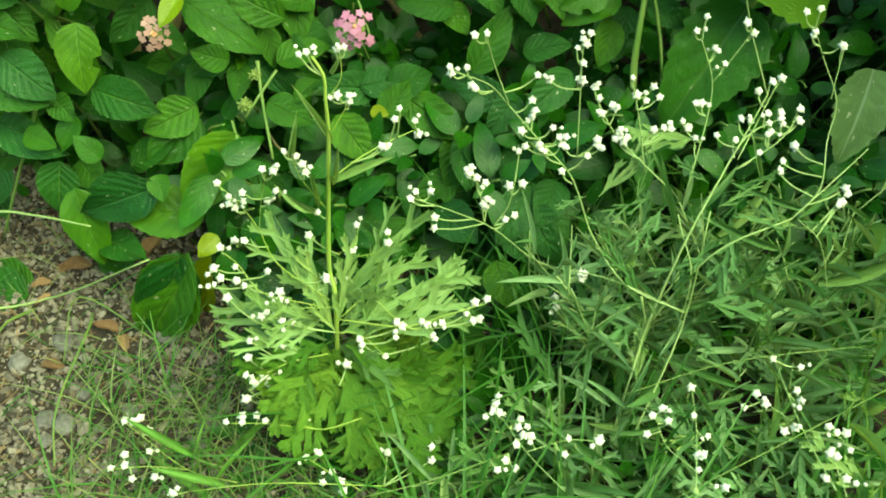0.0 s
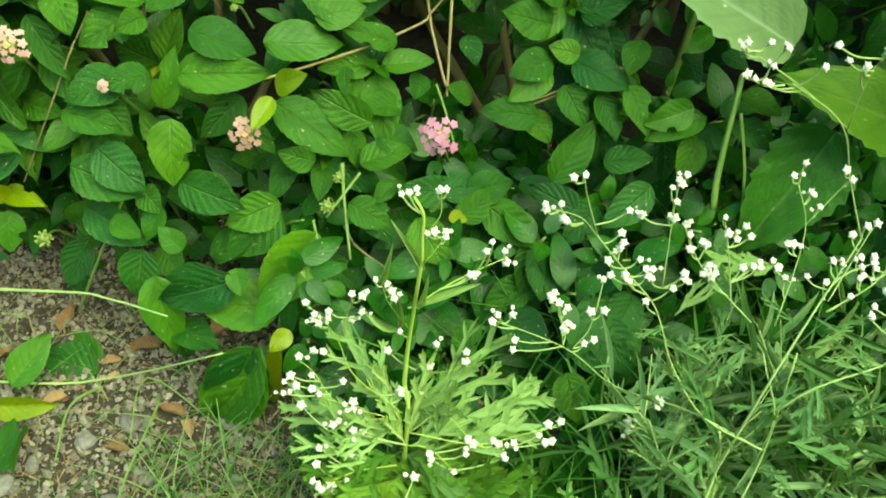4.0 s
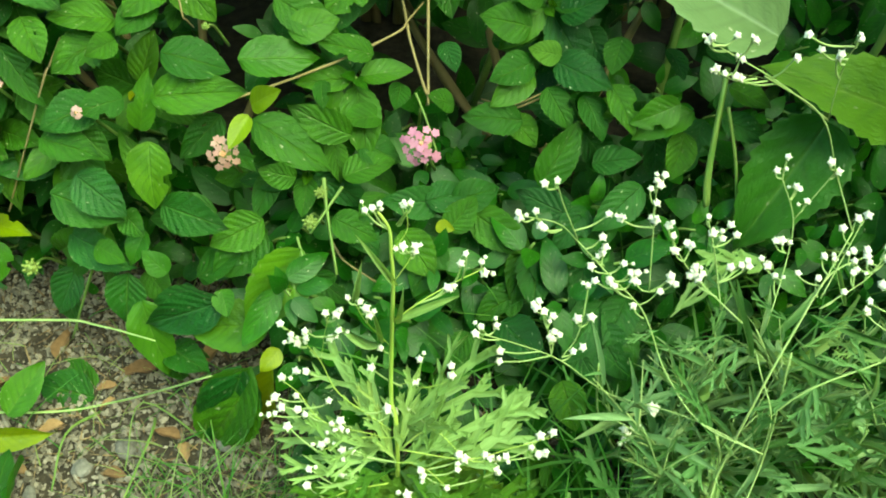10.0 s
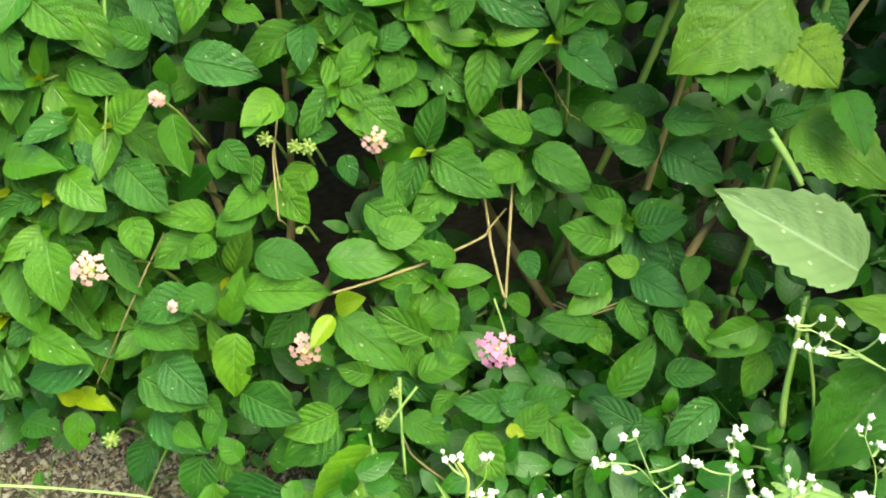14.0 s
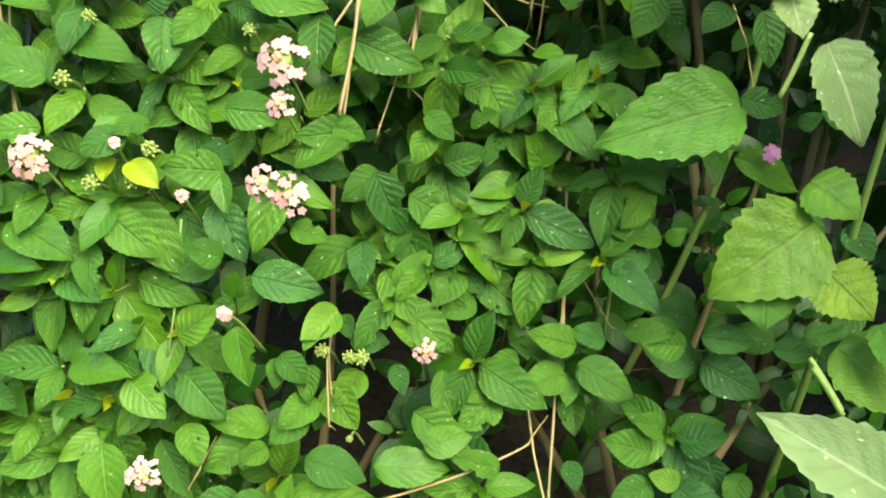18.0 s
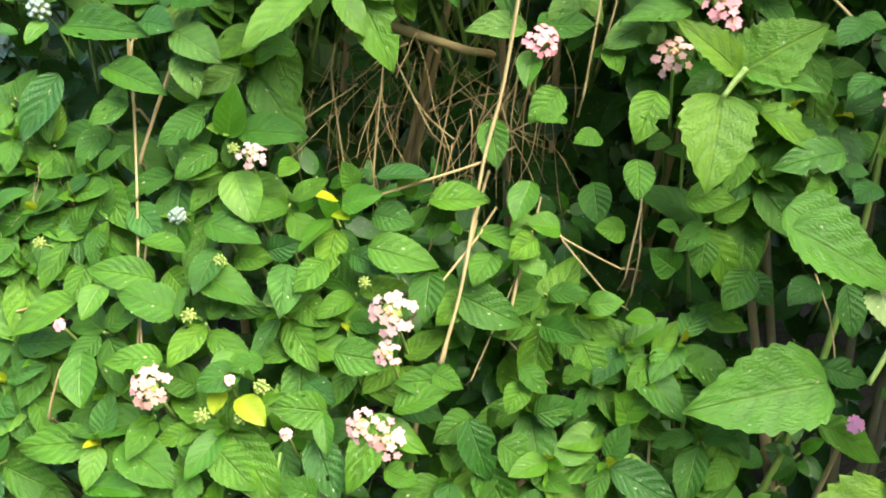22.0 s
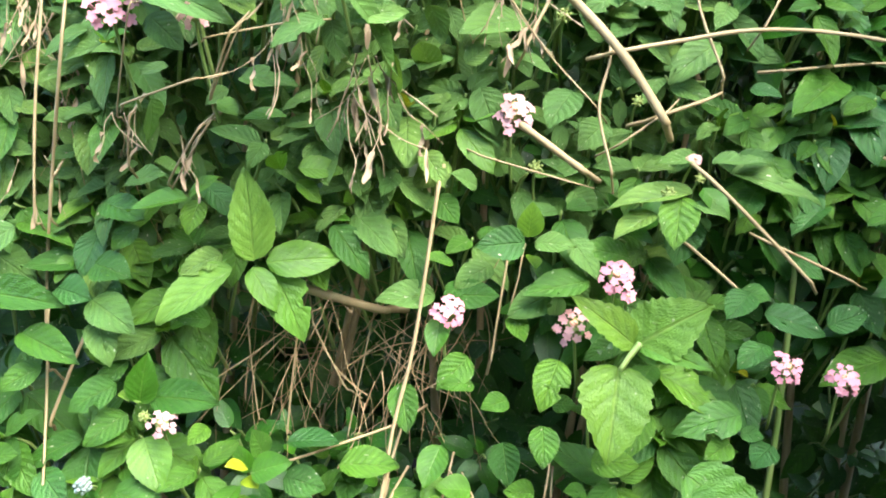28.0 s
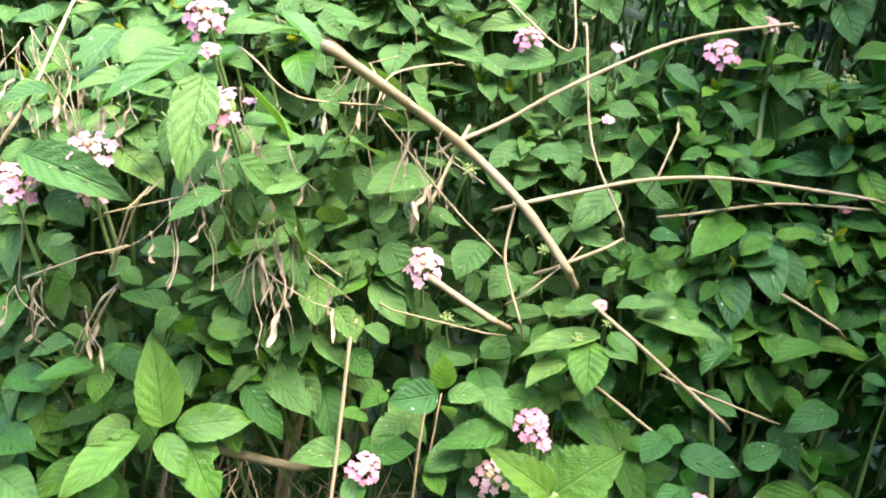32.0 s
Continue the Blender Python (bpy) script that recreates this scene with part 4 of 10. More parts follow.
def build_fill():
    r = random.Random(21)
    # out of view the hedge is brought forward past the weeds, blocking light
    for k, (owner, x0, x1) in enumerate(((LEFT, -1.0, -0.21), (MID, -0.21, 0.09), (RIGHT, 0.09, 1.05))):
        leaves, twigs, brightened = [], [], []
        off = Vector(owner.location)
        area = (x1 - x0) * 1.12
        for i in range(int(area * FILL_N)):
            x, z = r.uniform(x0, x1), 0.05 + 1.01 * r.random() ** 0.9
            depth = 0.036 + 0.09 * r.random() ** 1.2 + (0.25 * r.random() if r.random() < 0.2 else 0)
            if noise.noise((x * 9, z * 9, 9.0)) > (0.30 if z > 0.62 else 0.10 - 0.12 * min(1, max(0, (x + 0.09) / 0.12))):
                continue
            if z > 0.62:
                depth *= 0.75
            if z < 0.3 and r.random() < 0.25:
                continue
            if in_hollow(x, z):
                continue
            recess = 0.10 < x < 0.30 and 0.26 < z < 0.62
            if recess and r.random() < 0.85:
                continue
            y = hedge_face(x, z) + depth + (0.05 if recess else 0) + (0.04 if x > 0.1 and z < 0.5 else 0)
            if z < 0.05 and x < -0.16:
                y += 0.08
            if z > 0.94:
                y += (z - 0.94) * 0.9
            axis = Vector((r.uniform(-0.6, 0.6), r.uniform(-1.0, -0.35), r.uniform(0.1, 0.9))).normalized()
            sprig(r, Vector((x, y, z)) - off, axis, r.uniform(0.026, 0.040), brightened if x < 0.06 and r.random() < (z - 0.58) / 0.16 else leaves, twigs, 2 if r.random() < 0.4 else 3)
        for i in range(int(area * DEEP_N)):
            x, z = r.uniform(x0, x1), 1.25 * r.random() ** 0.8
            y = hedge_face(x, z) + r.uniform(0.24, 0.80) + (0.08 if x > 0.10 and 0.26 < z < 0.62 else 0)
            if in_hollow(x, z) and y < hedge_face(x, z) + 0.5:
                continue
            axis = Vector((r.uniform(-0.6, 0.6), r.uniform(-1.0, -0.5), r.uniform(0.0, 0.8))).normalized()
            sprig(r, Vector((x, y, z)) - off, axis, r.uniform(0.042, 0.062), leaves, twigs, 2)
        for i in range(int(area * 520)):
            x = r.uniform(max(x0, -0.14), max(x1, -0.1)) if x1 > -0.1 else r.uniform(x0, x1)
            z = r.uniform(0.0, 0.14)
            y = r.uniform(0.40, 0.62) if x > -0.14 else r.uniform(0.52, 0.66)
            axis = Vector((r.uniform(-0.6, 0.6), r.uniform(-0.9, -0.2), r.uniform(0.3, 1.0))).normalized()
            sprig(r, Vector((x, y, z)) - off, axis, r.uniform(0.024, 0.038), leaves, twigs, 2)
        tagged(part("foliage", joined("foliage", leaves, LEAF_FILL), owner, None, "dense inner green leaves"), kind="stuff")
        tagged(part("upper_foliage", joined("upper_foliage", brightened, LEAF_BRIGHTENED_MANY), owner, None, "brightened grey-green upper leaves"), kind="stuff")
        tagged(part("twig_mass", joined("twig_mass", twigs, SHOOT), owner, None, "thin green twigs"), kind="stuff")
        # main stems from the root
        for j in range(5):
            a = r.uniform(-1, 1)
            x = owner.location.x
            stem(owner, "stem", BARK, 0.006, 0.002, (x + a * 0.03, 0.92, 0.0), (x + a * 0.12, 1.00 + 0.03 * a, 0.35), (x + a * 0.2, 1.06, 0.72), (x + a * 0.24, 1.10, 1.05), knots=0.2)


def build_backdrop():
    """Dark backdrop added behind the thicket to keep sky light out of the gaps."""
    nx, nz = 40, 14
    verts = []
    for j in range(nz + 1):
        for i in range(nx + 1):
            x, z = -5 + 10 * i / nx, -0.05 + 2.6 * j / nz
            verts.append((x, 2.3 + 0.35 * z + 0.15 * noise.noise((x * 1.5, z * 1.5, 2.0)), z))
    n = nx + 1
    faces = [(j * n + i, j * n + i + 1, (j + 1) * n + i + 1, (j + 1) * n + i) for j in range(nz) for i in range(nx)]
    back = len(verts)
    verts += [(-5, 5.0, -0.05), (5, 5.0, -0.05), (-5, 5.0, 2.3), (5, 5.0, 2.3)]
    faces += [(nz * n, nz * n + nx, back + 3, back + 2), (back, back + 2, back + 3, back + 1)]
    tagged(new("bank", mesh_of("bank", verts, faces, BACKDROP)), "added dark green backdrop behind the hedge", "bank", kind="structure")


for low, x in ((LOW_LEFT, -0.24), (LOW_RIGHT, 0.06)):
    for j in range(4):
        stem(low, "stem", BARK, 0.005, 0.0015, (x + 0.01 * j, 0.66, 0.0), (x - 0.10 + 0.07 * j, 0.70, 0.16), (x - 0.16 + 0.11 * j, 0.66, 0.38), knots=0.2)
def build_shade_bush():
    """Unseen tall bush added beside the weeds, standing forward to shade the hedge's recess."""
    r = random.Random(91)
    bush = thing("lantana_shrub", 0.70, 0.58, 0.0, "unseen tall lantana shrub added to shade the hedge", "shrub", "lantana shrubs in the hedge")
    off = Vector(bush.location)
    leaves, twigs = [], []
    for i in range(2700):
        x, y, z = r.uniform(0.39, 0.98), r.uniform(0.20, 0.90), 0.05 + 1.55 * r.random() ** 0.7
        if ((x - 0.69) / 0.30) ** 4 + ((y - 0.55) / 0.35) ** 4 > 1.0 - 0.25 * max(0, z - 1.0):
            continue
        axis = Vector((r.uniform(-0.8, 0.6), r.uniform(-1.0, 0.3), r.uniform(0.1, 0.9))).normalized()
        sprig(r, Vector((x, y, z)) - off, axis, r.uniform(0.04, 0.06), leaves, twigs, 3)
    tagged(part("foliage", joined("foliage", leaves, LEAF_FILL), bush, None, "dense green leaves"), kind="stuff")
    tagged(part("twig_mass", joined("twig_mass", twigs, SHOOT), bush, None, "thin green twigs"), kind="stuff")
    for j in range(4):
        stem(bush, "stem", BARK, 0.007, 0.002, (0.68 + 0.02 * j, 0.58, 0.0), (0.60 + 0.07 * j, 0.55 + 0.03 * j, 0.5), (0.52 + 0.11 * j, 0.48 + 0.06 * j, 1.1), knots=0.2)


build_fill()
build_shade_bush()
build_backdrop()
build_thicket()
build_ground_cover()


def dry_tuft(owner, x, y, z, length, n, spread, seed):
    """Withered hanging strands, one curled stalk each."""
    r = random.Random(seed)
    pieces, withered = [], []
    off = Vector(owner.location)
    for i in range(n):
        p = Vector((x + r.uniform(-1, 1) * spread, y + r.uniform(-1, 1) * 0.02, z + r.uniform(-1, 1) * spread * 0.4)) - off
        pts = [p]
        d = Vector((r.uniform(-0.7, 0.7), r.uniform(-0.4, 0.2), -1)).normalized()
        for k in range(4):
            p = p + d * length * r.uniform(0.15, 0.32)
            d = (d + Vector((r.uniform(-1, 1), r.uniform(-0.6, 0.6), r.uniform(-0.5, 0.5))) * 0.5).normalized()
            pts.append(p)
        w = r.uniform(0.00018, 0.0005)
        pieces.append(tube_data(pts, w, w * r.uniform(0.4, 1.0), 4, 4, 0.9, seed * 50 + i))
        for k in range(r.choice((0, 1, 1, 2))):
            d = Vector((r.uniform(-0.4, 0.4), r.uniform(-0.4, 0.1), -1)).normalized()
            L = r.uniform(0.008, 0.022)
            withered.append(set_leaf(CURLED[r.randrange(3)], pts[r.randrange(1, 5)], d, Vector((r.uniform(-0.8, 0.8), -1, 0.2)).normalized(), L, L * r.uniform(0.08, 0.22)))
    tagged(part("dry_leaves", joined("dry_leaves", withered, WITHERED), owner, None, "shrivelled tan leaves"), kind="stuff")
    return tagged(part("dry_vine", joined("dry_vine", pieces, DRY), owner, None, "withered tan vine strands"), kind="stuff")


def twig_nest(owner, x, y, z, sx, sz, n, seed):
    """Tangle of thin dead twigs in a gap of the hedge."""
    r = random.Random(seed)
    pieces = []
    off = Vector(owner.location)
    for i in range(n):
        p = Vector((x + r.uniform(-1, 1) * sx, y + r.uniform(-0.02, 0.12), z + r.uniform(-0.6, 1) * sz)) - off
        ang = r.choice((-1.57, -1.57, r.uniform(-2.8, -0.3), r.uniform(0, 3.1))) + r.uniform(-0.4, 0.4)
        k = r.uniform(0.009, 0.026)
        pts = [p]
        for q in range(4):
            ang += r.uniform(-0.25, 0.25)
            p = p + Vector((math.cos(ang) * k, r.uniform(-0.004, 0.004), math.sin(ang) * k))
            pts.append(p)
        pieces.append(tube_data(pts, 0.0002 + 0.0005 * r.random() ** 2, r.uniform(0.00012, 0.0003), 4, 3, 0.4, seed * 70 + i))
    return tagged(part("twig_tangle", joined("twig_tangle", pieces, DEAD), owner, None, "tangle of thin dead twigs"), kind="stuff")


# ---- outer leaves of the shrubs ----
leaf(MID, 'l', -0.102, 0.437, 0.141, -0.135, 0.405, 0.112, 0.037)
leaf(MID, 'l', -0.126, 0.413, 0.099, -0.177, 0.413, 0.100, 0.033)
leaf(MID, 'g', -0.166, 0.428, 0.114, -0.211, 0.424, 0.088, 0.029)
leaf(MID, 'g', -0.145, 0.395, 0.078, -0.176, 0.381, 0.003, 0.041)
leaf(MID, 'y', -0.127, 0.399, 0.071, -0.148, 0.400, 0.003, 0.022)
leaf(MID, 'y', -0.121, 0.403, 0.087, -0.131, 0.390, 0.083, 0.014)
leaf(MID, 'l', -0.154, 0.425, 0.121, -0.149, 0.408, 0.116, 0.015)
leaf(MID, 'g', -0.211, 0.466, 0.019, -0.203, 0.437, 0.003, 0.031)
leaf(LEFT, 'g', -0.268, 0.432, 0.003, -0.309, 0.440, 0.011, 0.032)
leaf(LEFT, 'g', -0.267, 0.437, 0.003, -0.299, 0.462, 0.008, 0.025)
leaf(LEFT, 'g', -0.216, 0.444, 0.119, -0.222, 0.427, 0.090, 0.027)
leaf(LEFT, 'g', -0.255, 0.470, 0.130, -0.211, 0.440, 0.130, 0.026)
leaf(MID, 'l', -0.200, 0.454, 0.146, -0.211, 0.439, 0.133, 0.018)
leaf(MID, 'g', -0.210, 0.459, 0.105, -0.194, 0.437, 0.101, 0.021)
leaf(MID, 'g', -0.019, 0.453, 0.132, -0.032, 0.422, 0.117, 0.026)
leaf(MID, 'g', 0.049, 0.477, 0.152, 0.071, 0.487, 0.192, 0.024)
leaf(RIGHT, 'g', 0.112, 0.468, 0.158, 0.083, 0.448, 0.141, 0.024)
leaf(MID, 'g', 0.069, 0.461, 0.138, 0.036, 0.471, 0.151, 0.022)
leaf(MID, 'g', 0.046, 0.446, 0.127, 0.040, 0.412, 0.112, 0.026)
leaf(MID, 'g', 0.076, 0.439, 0.124, 0.068, 0.406, 0.111, 0.023)
leaf(MID, 'g', 0.004, 0.468, 0.140, 0.037, 0.442, 0.128, 0.026)
leaf(RIGHT, 'l', 0.141, 0.488, 0.202, 0.107, 0.480, 0.193, 0.020)
leaf(RIGHT, 'g', 0.158, 0.483, 0.200, 0.183, 0.470, 0.194, 0.018)
leaf(RIGHT, 'g', 0.141, 0.493, 0.181, 0.134, 0.475, 0.159, 0.022)
leaf(MID, 'g', 0.076, 0.505, 0.203, 0.087, 0.481, 0.192, 0.022)
leaf(MID, 'g', 0.054, 0.514, 0.203, 0.065, 0.490, 0.192, 0.019)
leaf(MID, 'g', 0.085, 0.418, 0.105, 0.060, 0.383, 0.092, 0.029)
leaf(MID, 'g', -0.127, 0.459, 0.136, -0.160, 0.440, 0.120, 0.029)
leaf(MID, 'g', -0.175, 0.448, 0.108, -0.147, 0.446, 0.133, 0.022)
leaf(MID, 'g', -0.076, 0.463, 0.145, -0.056, 0.445, 0.130, 0.022)
leaf(MID, 'g', 0.021, 0.420, 0.085, 0.044, 0.393, 0.081, 0.028)
leaf(MID, 'g', 0.056, 0.377, 0.077, 0.062, 0.352, 0.062, 0.027)
leaf(MID, 'g', 0.033, 0.354, 0.028, 0.056, 0.336, 0.008, 0.024)
leaf(MID, 'g', -0.025, 0.467, 0.151, 0.001, 0.470, 0.156, 0.022)
leaf(LEFT, 'g', -0.319, 0.555, 0.468, -0.350, 0.550, 0.482, 0.030)
leaf(LEFT, 'g', -0.352, 0.580, 0.503, -0.320, 0.570, 0.504, 0.018)
leaf(LEFT, 'g', -0.313, 0.572, 0.490, -0.273, 0.558, 0.481, 0.025)
leaf(LEFT, 'g', -0.338, 0.586, 0.482, -0.318, 0.570, 0.474, 0.019)
leaf(LEFT, 'g', -0.311, 0.586, 0.517, -0.276, 0.575, 0.514, 0.023)
leaf(LEFT, 'g', -0.366, 0.601, 0.518, -0.342, 0.583, 0.506, 0.021)
leaf(LEFT, 'g', -0.322, 0.540, 0.443, -0.351, 0.528, 0.446, 0.020)
leaf(LEFT, 'g', -0.305, 0.580, 0.471, -0.271, 0.569, 0.469, 0.021)
leaf(LEFT, 'g', -0.256, 0.574, 0.499, -0.251, 0.550, 0.478, 0.023)
leaf(LEFT, 'g', -0.233, 0.578, 0.502, -0.245, 0.559, 0.490, 0.018)
leaf(LEFT, 'l', -0.234, 0.593, 0.525, -0.249, 0.574, 0.511, 0.023)
leaf(LEFT, 'g', -0.231, 0.596, 0.518, -0.232, 0.574, 0.498, 0.020)
leaf(LEFT, 'g', -0.252, 0.587, 0.472, -0.231, 0.571, 0.464, 0.021)
leaf(MID, 'g', -0.221, 0.599, 0.501, -0.196, 0.586, 0.498, 0.019)
leaf(MID, 'g', -0.208, 0.586, 0.511, -0.166, 0.578, 0.508, 0.025)
leaf(MID, 'g', -0.168, 0.582, 0.501, -0.168, 0.560, 0.480, 0.025)
leaf(MID, 'g', -0.187, 0.613, 0.516, -0.176, 0.612, 0.533, 0.021)
leaf(MID, 'g', -0.151, 0.587, 0.486, -0.112, 0.578, 0.474, 0.027)
leaf(MID, 'g', -0.142, 0.608, 0.522, -0.114, 0.598, 0.517, 0.020)
leaf(MID, 'g', -0.131, 0.599, 0.511, -0.141, 0.578, 0.500, 0.020)
leaf(MID, 'l', -0.115, 0.604, 0.511, -0.099, 0.591, 0.505, 0.017)
leaf(MID, 'g', -0.160, 0.563, 0.442, -0.142, 0.555, 0.439, 0.017)
leaf(MID, 'g', -0.146, 0.569, 0.437, -0.178, 0.551, 0.439, 0.022)
leaf(MID, 'g', -0.135, 0.579, 0.407, -0.153, 0.559, 0.400, 0.021)
leaf(MID, 'g', -0.136, 0.558, 0.416, -0.119, 0.548, 0.381, 0.024)
leaf(MID, 'g', -0.125, 0.585, 0.401, -0.121, 0.576, 0.413, 0.014)
leaf(MID, 'g', -0.126, 0.564, 0.388, -0.104, 0.558, 0.348, 0.027)
leaf(MID, 'g', -0.116, 0.563, 0.400, -0.088, 0.560, 0.384, 0.026)
leaf(MID, 'g', -0.096, 0.575, 0.415, -0.073, 0.571, 0.426, 0.021)
leaf(MID, 'g', -0.051, 0.600, 0.414, -0.075, 0.582, 0.393, 0.024)
leaf(MID, 'l', -0.045, 0.581, 0.415, -0.027, 0.576, 0.444, 0.023)
leaf(MID, 'g', -0.034, 0.582, 0.408, -0.046, 0.574, 0.433, 0.017)
leaf(MID, 'l', -0.033, 0.578, 0.394, -0.033, 0.562, 0.367, 0.021)
leaf(MID, 'l', -0.051, 0.586, 0.401, -0.077, 0.571, 0.399, 0.021)
leaf(MID, 'g', -0.040, 0.604, 0.401, -0.012, 0.592, 0.404, 0.020)
leaf(MID, 'g', -0.072, 0.588, 0.462, -0.057, 0.575, 0.439, 0.022)
leaf(MID, 'g', -0.085, 0.590, 0.461, -0.070, 0.581, 0.454, 0.021)
leaf(MID, 'l', -0.070, 0.595, 0.484, -0.052, 0.588, 0.491, 0.017)
leaf(MID, 'l', -0.046, 0.595, 0.479, -0.030, 0.585, 0.482, 0.015)
leaf(MID, 'g', -0.104, 0.573, 0.437, -0.112, 0.557, 0.426, 0.017)
leaf(MID, 'g', -0.081, 0.579, 0.440, -0.068, 0.572, 0.451, 0.017)
leaf(MID, 'g', -0.107, 0.573, 0.448, -0.090, 0.564, 0.438, 0.017)
leaf(LEFT, 'l', -0.222, 0.538, 0.421, -0.215, 0.521, 0.404, 0.013)
leaf(LEFT, 'g', -0.227, 0.539, 0.402, -0.208, 0.520, 0.376, 0.024)
leaf(MID, 'g', -0.187, 0.544, 0.420, -0.199, 0.516, 0.386, 0.023)
leaf(LEFT, 'g', -0.219, 0.539, 0.421, -0.247, 0.526, 0.428, 0.023)
leaf(MID, 'g', -0.181, 0.547, 0.423, -0.151, 0.546, 0.439, 0.022)
leaf(MID, 'g', -0.182, 0.570, 0.416, -0.154, 0.564, 0.413, 0.019)
leaf(MID, 'g', -0.220, 0.554, 0.453, -0.186, 0.547, 0.454, 0.023)
leaf(LEFT, 'g', -0.239, 0.562, 0.427, -0.219, 0.551, 0.422, 0.021)
leaf(MID, 'l', -0.197, 0.544, 0.416, -0.156, 0.538, 0.406, 0.020)
leaf(MID, 'g', -0.183, 0.537, 0.387, -0.162, 0.531, 0.387, 0.020)
leaf(MID, 'g', -0.181, 0.559, 0.387, -0.166, 0.552, 0.388, 0.018)
leaf(LEFT, 'g', -0.229, 0.535, 0.361, -0.259, 0.524, 0.370, 0.024)
leaf(LEFT, 'g', -0.220, 0.520, 0.375, -0.236, 0.510, 0.387, 0.023)
leaf(MID, 'g', -0.204, 0.520, 0.364, -0.165, 0.520, 0.356, 0.025)
leaf(LEFT, 'l', -0.215, 0.518, 0.350, -0.212, 0.513, 0.368, 0.017)
leaf(MID, 'l', -0.212, 0.508, 0.336, -0.207, 0.489, 0.310, 0.022)
leaf(MID, 'g', -0.204, 0.542, 0.351, -0.214, 0.523, 0.338, 0.018)
leaf(MID, 'l', -0.157, 0.532, 0.336, -0.173, 0.509, 0.330, 0.021)
leaf(MID, 'l', -0.163, 0.526, 0.332, -0.173, 0.507, 0.328, 0.014)
leaf(MID, 'g', -0.151, 0.537, 0.312, -0.128, 0.537, 0.310, 0.018)
leaf(MID, 'g', -0.154, 0.536, 0.330, -0.149, 0.525, 0.321, 0.014)
leaf(MID, 'g', -0.123, 0.536, 0.294, -0.116, 0.521, 0.284, 0.013)
leaf(LEFT, 'g', -0.246, 0.504, 0.329, -0.223, 0.501, 0.352, 0.022)
leaf(LEFT, 'g', -0.277, 0.530, 0.353, -0.242, 0.516, 0.348, 0.022)
leaf(LEFT, 'g', -0.295, 0.536, 0.365, -0.263, 0.527, 0.372, 0.017)
leaf(LEFT, 'g', -0.285, 0.526, 0.397, -0.258, 0.512, 0.381, 0.025)
leaf(LEFT, 'g', -0.275, 0.543, 0.440, -0.295, 0.527, 0.436, 0.025)
leaf(LEFT, 'g', -0.262, 0.548, 0.446, -0.277, 0.535, 0.447, 0.020)
leaf(LEFT, 'l', -0.282, 0.553, 0.447, -0.288, 0.535, 0.436, 0.018)
leaf(LEFT, 'y', -0.286, 0.541, 0.426, -0.285, 0.526, 0.419, 0.013)
leaf(LEFT, 'y', -0.273, 0.535, 0.426, -0.253, 0.522, 0.419, 0.016)
leaf(LEFT, 'g', -0.305, 0.553, 0.420, -0.327, 0.545, 0.433, 0.024)
leaf(LEFT, 'g', -0.345, 0.525, 0.390, -0.306, 0.511, 0.378, 0.028)
leaf(LEFT, 'g', -0.359, 0.529, 0.348, -0.382, 0.526, 0.332, 0.032)
leaf(LEFT, 'g', -0.326, 0.522, 0.335, -0.341, 0.516, 0.313, 0.025)
leaf(LEFT, 'g', -0.317, 0.542, 0.335, -0.306, 0.526, 0.313, 0.025)
leaf(LEFT, 'l', -0.367, 0.522, 0.360, -0.326, 0.503, 0.377, 0.017)
leaf(LEFT, 'l', -0.319, 0.511, 0.301, -0.280, 0.488, 0.313, 0.022)
leaf(LEFT, 'l', -0.331, 0.521, 0.297, -0.348, 0.512, 0.285, 0.022)
leaf(LEFT, 'l', -0.279, 0.499, 0.301, -0.256, 0.480, 0.292, 0.024)
leaf(LEFT, 'g', -0.246, 0.504, 0.304, -0.221, 0.487, 0.286, 0.029)
leaf(LEFT, 'l', -0.369, 0.522, 0.276, -0.355, 0.504, 0.264, 0.022)
leaf(MID, 'g', -0.188, 0.510, 0.317, -0.173, 0.502, 0.303, 0.021)
leaf(MID, 'g', -0.166, 0.533, 0.279, -0.149, 0.517, 0.257, 0.026)
leaf(MID, 'g', -0.176, 0.509, 0.271, -0.192, 0.489, 0.269, 0.025)
leaf(MID, 'g', -0.145, 0.543, 0.282, -0.157, 0.522, 0.275, 0.022)
leaf(MID, 'g', -0.169, 0.513, 0.282, -0.186, 0.492, 0.280, 0.021)
leaf(MID, 'g', -0.087, 0.574, 0.348, -0.072, 0.561, 0.336, 0.022)
leaf(MID, 'g', -0.069, 0.579, 0.346, -0.101, 0.563, 0.362, 0.022)
leaf(MID, 'g', -0.051, 0.572, 0.352, -0.073, 0.561, 0.369, 0.020)
leaf(MID, 'g', -0.072, 0.574, 0.341, -0.046, 0.558, 0.323, 0.026)
leaf(MID, 'g', -0.083, 0.566, 0.345, -0.099, 0.547, 0.334, 0.020)
leaf(MID, 'g', -0.106, 0.548, 0.308, -0.123, 0.536, 0.324, 0.020)
leaf(MID, 'g', -0.047, 0.573, 0.339, -0.022, 0.560, 0.336, 0.024)
leaf(MID, 'g', -0.002, 0.583, 0.263, 0.031, 0.566, 0.255, 0.029)
leaf(MID, 'g', -0.014, 0.554, 0.280, -0.040, 0.540, 0.279, 0.026)
leaf(MID, 'g', -0.018, 0.569, 0.254, -0.011, 0.559, 0.257, 0.023)
leaf(MID, 'g', -0.008, 0.559, 0.299, -0.038, 0.552, 0.311, 0.022)
leaf(MID, 'g', 0.011, 0.565, 0.300, -0.009, 0.558, 0.312, 0.022)
